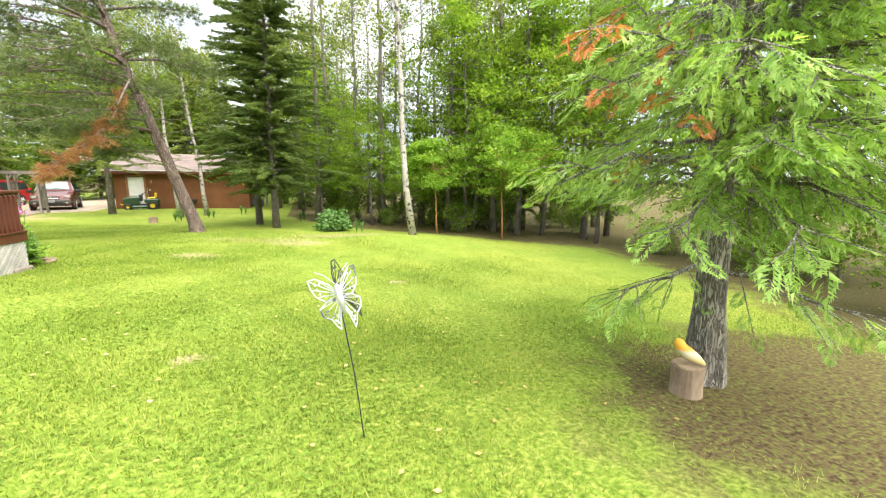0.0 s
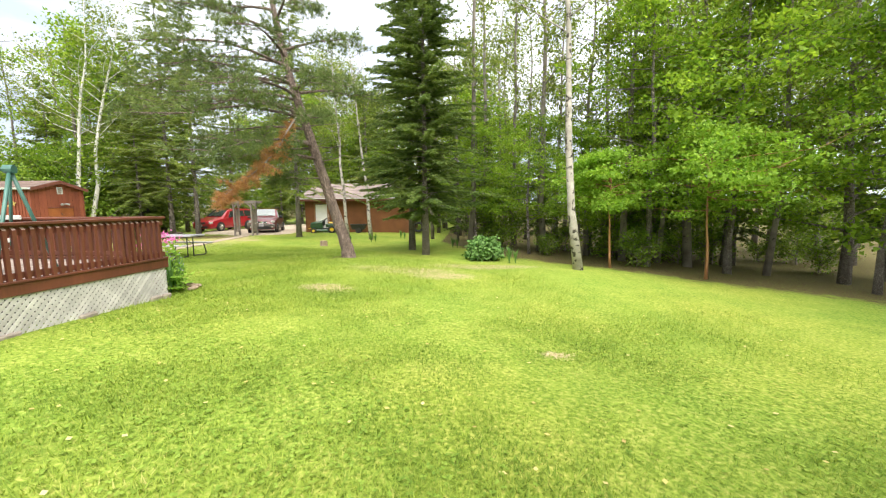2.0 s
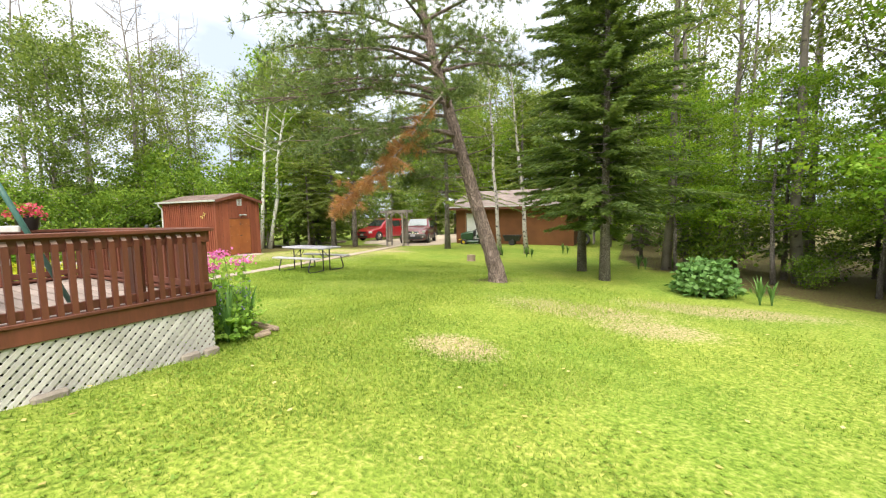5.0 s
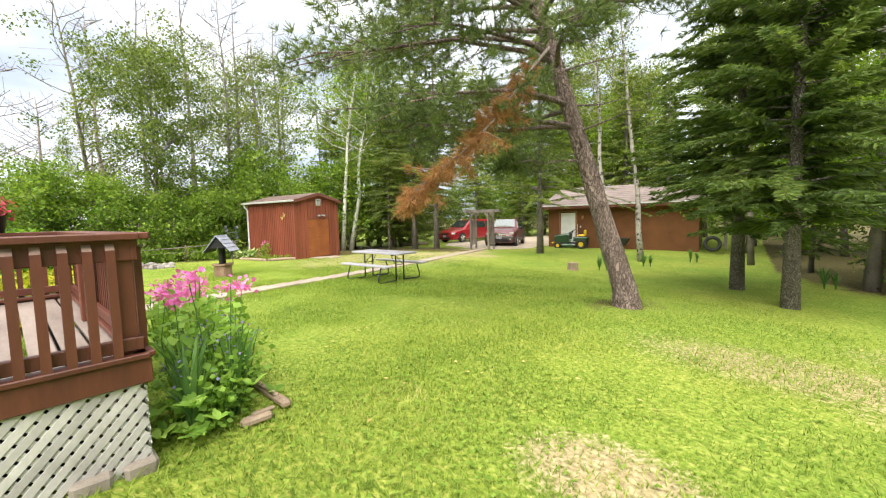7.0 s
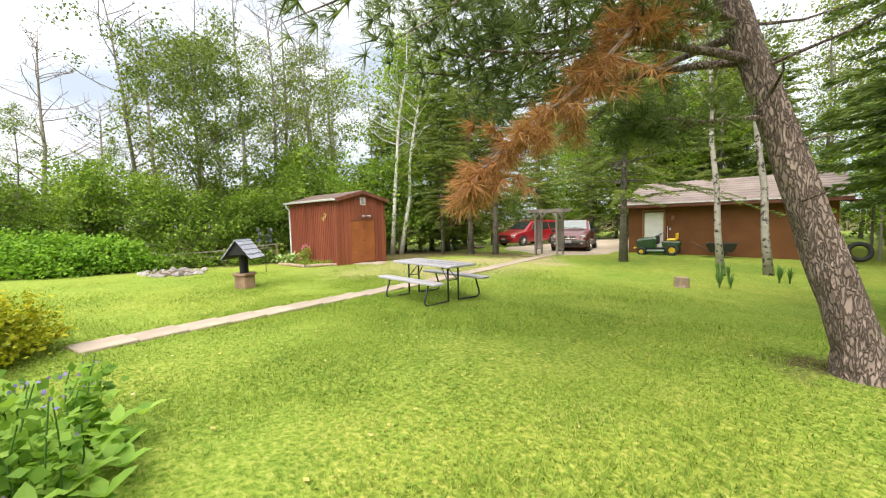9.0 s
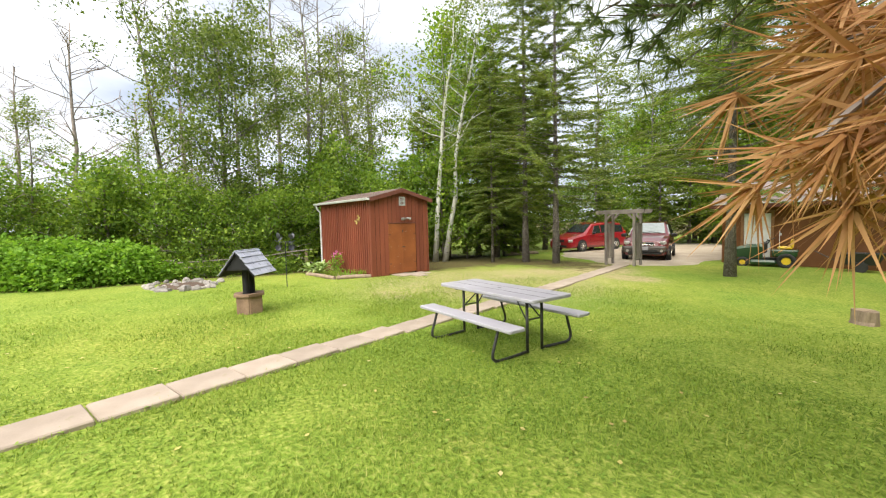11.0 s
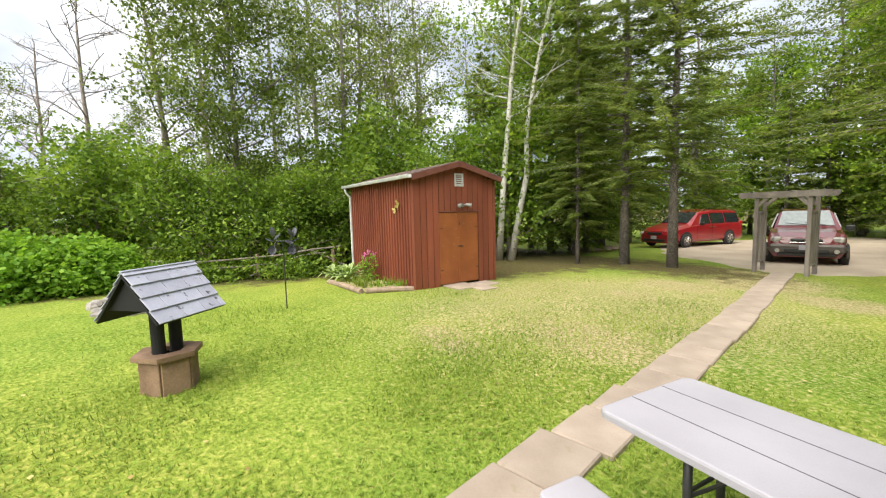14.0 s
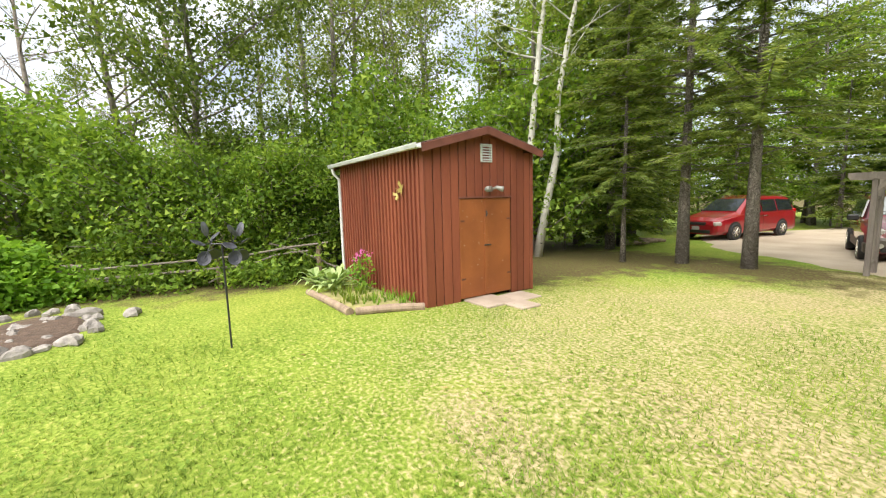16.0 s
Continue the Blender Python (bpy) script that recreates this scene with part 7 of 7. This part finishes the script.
for k in range(17):
    a = 2 * math.pi * k / 17
    c, sn = math.cos(radians(RT)), math.sin(radians(RT))
    ex, ey = 1.12 * math.cos(a), 0.7 * math.sin(a)
    rock(RX + ex * c - ey * sn + 0.05 * rng.normal(), RY + ex * sn + ey * c + 0.05 * rng.normal(), 0.07 + 0.12 * rng.random() ** 1.5, 0.4 + 0.7 * rng.random(), math.degrees(a) + 90 + 40 * rng.normal())
for k in range(34):
    a, r = rng.random() * 6.28, math.sqrt(rng.random())
    rock(RX + 0.95 * r * math.cos(a), RY + 0.6 * r * math.sin(a) + 0.1, 0.035 + 0.06 * rng.random(), 0.6 + 0.5 * rng.random(), 360 * rng.random())
rock(-19.85, 11.55, 0.15, 0.75, 0)

# ---------------------------------------------------------------- bed beside the shed
for a, b in (((-18.3, 14.42), (-20.05, 14.1)), ((-18.28, 14.5), (-18.05, 15.5))):
    a, b = np.array(a), np.array(b)
    e = thing("edging_log", pose(a[0], a[1], gz(*a) + 0.04), "round weathered timber edging the shed's flower bed", "log", "logs round the shed bed")
    part("log", Shape().tube([(0, 0, 0.0), (*(b - a) / 2, 0.01), (*(b - a), gz(*b) - gz(*a))], 0.065, 12, wob=0.1), M_LOG, e)
tagged(part("bed_soil", Shape().loft([[(-18.2, 15.5, gz(-18.2, 15.5) + 0.02), (-18.35, 14.5, gz(-18.35, 14.5) + 0.02), (-19.95, 14.2, gz(-19.95, 14.2) + 0.02), (-20.5, 15.2, gz(-20.5, 15.2) + 0.02)], [(-18.25, 15.48, gz(-18.2, 15.5) + 0.05), (-18.45, 14.6, gz(-18.35, 14.5) + 0.05), (-19.9, 14.3, gz(-19.95, 14.2) + 0.05), (-20.4, 15.15, gz(-20.5, 15.2) + 0.05)]]), surface("dry_grassy_bed", (0.16, 0.17, 0.04), (0.36, 0.32, 0.14), 9, 0.95, 0.8, 60, dist=0.03)), "thin dry grassy soil of the shed bed", "soil", kind="structure")
for x, y, r in ((-20.0, 14.55, 0.36), (-20.45, 14.75, 0.34), (-20.7, 14.35, 0.3)):
    t = thing("hosta", pose(x, y, gz(x, y)), "pale variegated hosta clump beside the shed", "plant", "hostas by the shed")
    s = Shape()
    for k in range(3):
        broad_leaves(s, (0, 0, 0.05 + 0.06 * k), 12, r * (1.35 - 0.25 * k), 0.055, 0.85 + 0.3 * k)
    part("foliage", s, L_HOSTA, t)
flower_plant("pink_phlox", "pink phlox in bloom against the shed wall", -19.7, 15.0, 0.72, 7, L_VINE, L_PHLOX, (14, 0.04, 0.5, 0.035), 5, 0.15, 0.07)
for x, y in ((-19.0, 15.05), (-18.7, 15.2), (-19.4, 14.95), (-18.9, 14.8), (-19.2, 14.7), (-18.6, 14.95), (-19.6, 14.7), (-18.5, 15.3), (-19.0, 14.5), (-18.75, 14.65), (-19.5, 14.45)):
    t = thing("lily_clump", pose(x, y, gz(x, y)), "green grassy clump in the shed bed", "plant")
    s = Shape()
    for q in range(9):
        sword_leaves(s, (0.13 * rng.normal(), 0.13 * rng.normal(), 0), 8, 0.12 + 0.16 * rng.random(), 0.006)
    part("foliage", s, L_VINE if x > -19.1 and y > 14.9 else L_GRASS, t)

for x, y, ln, turn in ((-23.6, 27.6, 2.2, 62), (-23.9, 28.2, 1.6, 50), (-23.2, 26.8, 1.3, 75)):
    e = thing("fallen_log", pose(x, y, gz(x, y) + 0.07, 0, 0, turn), "pale barkless log lying in the grass by the drive", "log", "logs by the drive")
    part("log", Shape().tube(bent_line((-ln / 2, 0, 0.02), (ln / 2, 0, 0.0), 0.03, 5), (0.09, 0.085, 0.08, 0.075, 0.06), 9, wob=0.15), M_LOG, e)

# ---------------------------------------------------------------- rustic fence with vines
fc = thing("rustic_fence", pose(-21.9, 10.5, gz(-21.9, 10.5)), "tumbledown rustic log fence along the thicket", "fence")
fz = gz(-21.9, 10.5)
for y in (3.2, 6.0, 8.3, 10.3, 12.6, 14.6):
    part("post", Shape().tube([(0, y - 10.5, -0.2), (0.02, y - 10.5, 0.62)], (0.06, 0.05), 8, wob=0.15), M_LOG, fc)
for y0, y1, z0, z1, r in ((2.5, 6.4, 0.5, 0.42, 0.045), (5.6, 10.5, 0.32, 0.62, 0.05), (8.0, 11.3, 0.55, 0.06, 0.05), (10.0, 14.8, 0.5, 0.72, 0.035), (8.2, 13.0, 0.28, 0.3, 0.04), (12.4, 14.4, 0.05, 0.6, 0.03), (13.6, 15.0, 0.75, 0.1, 0.035), (3.5, 8.2, 0.2, 0.28, 0.05)):
    part("rail", Shape().tube(bent_line((0.06 * rng.normal(), y0 - 10.5, z0), (0.1 + 0.06 * rng.normal(), y1 - 10.5, z1), 0.09, 7), r * 0.65, 7, wob=0.2), M_TWIG, fc)
for k in range(15):
    x, y = -21.75 + 0.25 * rng.normal() - 0.12 * max(0, 6 - k), 2.5 + 7.6 * (k + rng.random()) / 15
    r = 0.65 + 0.55 * rng.random()
    t = thing("vine_mound", pose(x, y, gz(x, y)), "mound of broad bright green vine leaves over the fence", "vine", "vines on the fence")
    c = unit(rng.normal(size=(190, 3))) * r * (0.75 + 0.35 * rng.random((190, 1)))
    c[:, 2] = np.abs(c[:, 2]) * (1.15 if y < 9.5 else 0.55)
    w = Shape()
    for q in range(8):
        w.tube(bent_line((0, 0, 0), c[q], 0.08, 5), np.linspace(0.012, 0.004, 5), 4, caps=False)
    part("stalk_bunch", w, M_TWIG, t)
    s = Shape()
    leaf_cloud(s, c, 15, 0.13, 0.1, 0.25, whole=True)
    part("foliage", s, L_VINE, t)
for k in range(9):
    x, y = -21.95 + 0.25 * rng.normal(), 10.4 + 4.6 * k / 9
    t = thing("low_bush", pose(x, y, gz(x, y)), "low leafy growth under the fence rails", "bush", "growth along the fence")
    c = rng.normal(size=(70, 3)) * np.array((0.3, 0.4, 0.16)) + np.array((0, 0, 0.28))
    c[:, 2] = np.abs(c[:, 2])
    s = Shape()
    leaf_cloud(s, c, 9, 0.07, 0.09, 0.2)
    part("foliage", s, L_SHRUB, t)

# ---------------------------------------------------------------- grass
WALK = np.array([(0, 0), (0.5, 1.8), (0.3, 3.3), (-0.3, 4.5), (-2.0, 7.0), (-4.3, 9.1), (-7.3, 10.9), (-10.0, 12.4), (-12.6, 13.2), (-15, 14.3)], float)


def lawn_spots(k, reach):
    """Places on the lawn near the walk, thinning out with distance."""
    t = rng.random(k) * (len(WALK) - 1)
    i = np.minimum(t.astype(int), len(WALK) - 2)
    f = (t - i)[:, None]
    c = WALK[i] * (1 - f) + WALK[i + 1] * f
    r = reach * rng.random(k) ** 0.75
    a = rng.random(k) * 2 * np.pi
    p = c + np.stack([np.cos(a) * r, np.sin(a) * r], 1)
    ok = (soil_at(p[:, 0], p[:, 1]) < 0.35 + 0.4 * rng.random(k)) & (dry_at(p[:, 0], p[:, 1]) < 0.5 + 0.45 * rng.random(k))
    u = (p - PA) @ pd
    f01 = np.clip(u / total, 0, 1)
    v = (p - PA) @ pn + path_bow(f01)
    ok &= ~((np.abs(v) < 0.235) & (u > 0) & (u < total))
    ok &= ~((p[:, 0] < DX + 0.03) & (p[:, 0] > DX2) & (p[:, 1] < DY) & (p[:, 1] > DY2))
    q = (p - np.array((-18.11, 15.59)))
    ok &= ~((q[:, 0] < 0) & (q[:, 1] > 0))
    return p[ok]


p2 = lawn_spots(560000, 7.0)
k = len(p2)
foot = np.stack([p2[:, 0], p2[:, 1], hill(p2[:, 0], p2[:, 1]) - 0.006], 1)
az = rng.random(k) * 2 * np.pi
lean = 0.3 + 1.5 * rng.random(k)
h = (0.02 + 0.034 * rng.random(k)) * (1 + 0.2 * np.sin(p2[:, 0] * 2.1 + np.sin(p2[:, 1] * 1.7)))
tip = foot + np.stack([np.cos(az) * lean * h, np.sin(az) * lean * h, h], 1)
wid = 0.0026 + 0.0034 * rng.random(k)
s = Shape()
s.blades(foot, tip, np.stack([-np.sin(az) * wid, np.cos(az) * wid, np.zeros(k)], 1))
tagged(part("grass", s, L_GRASS), "short mown lawn grass blades", "grass", kind="stuff")

p3 = lawn_spots(30000, 5.5)
patchy = np.sin(p3[:, 0] * 1.3 + 2 * np.sin(p3[:, 1] * 0.9)) + np.sin(p3[:, 1] * 1.9 + p3[:, 0]) + rng.normal(size=len(p3)) * 0.9 > -0.1
p3 = p3[patchy]
c = np.stack([p3[:, 0], p3[:, 1], hill(p3[:, 0], p3[:, 1]) + 0.012 + 0.025 * rng.random(len(p3))], 1)
a0 = rng.random(len(c)) * 6.28
s = Shape()
for j in range(3):
    a = a0 + j * 2.1
    sz = (0.011 + 0.018 * rng.random(len(c)))[:, None]
    al = np.stack([np.cos(a), np.sin(a), 0.25 * rng.normal(size=len(c))], 1) * sz
    s.leaves(c, al, np.stack([-np.sin(a), np.cos(a), 0.2 * rng.normal(size=len(c))], 1) * sz * 0.5)
tagged(part("clover", s, L_CLOVER), "clover and small weeds among the grass", "grass", kind="stuff")

p4 = lawn_spots(420, 6.0)
s = Shape()
c = np.stack([p4[:, 0], p4[:, 1], hill(p4[:, 0], p4[:, 1]) + 0.035], 1)
al = scatter_dirs(len(c)) * np.array((1, 1, 0.25)) * 0.055
s.leaves(c, al, unit(np.cross(al, np.array((0, 0, 1.0)))) * 0.018)
tagged(part("fallen_leaves", s, leafy("fallen_leaf", ((0.1, (0.3, 0.2, 0.08)), (0.5, (0.5, 0.42, 0.14)), (0.95, (0.6, 0.5, 0.3))), 0.2)), "scattered fallen yellow and brown leaves", "leaves", kind="stuff")
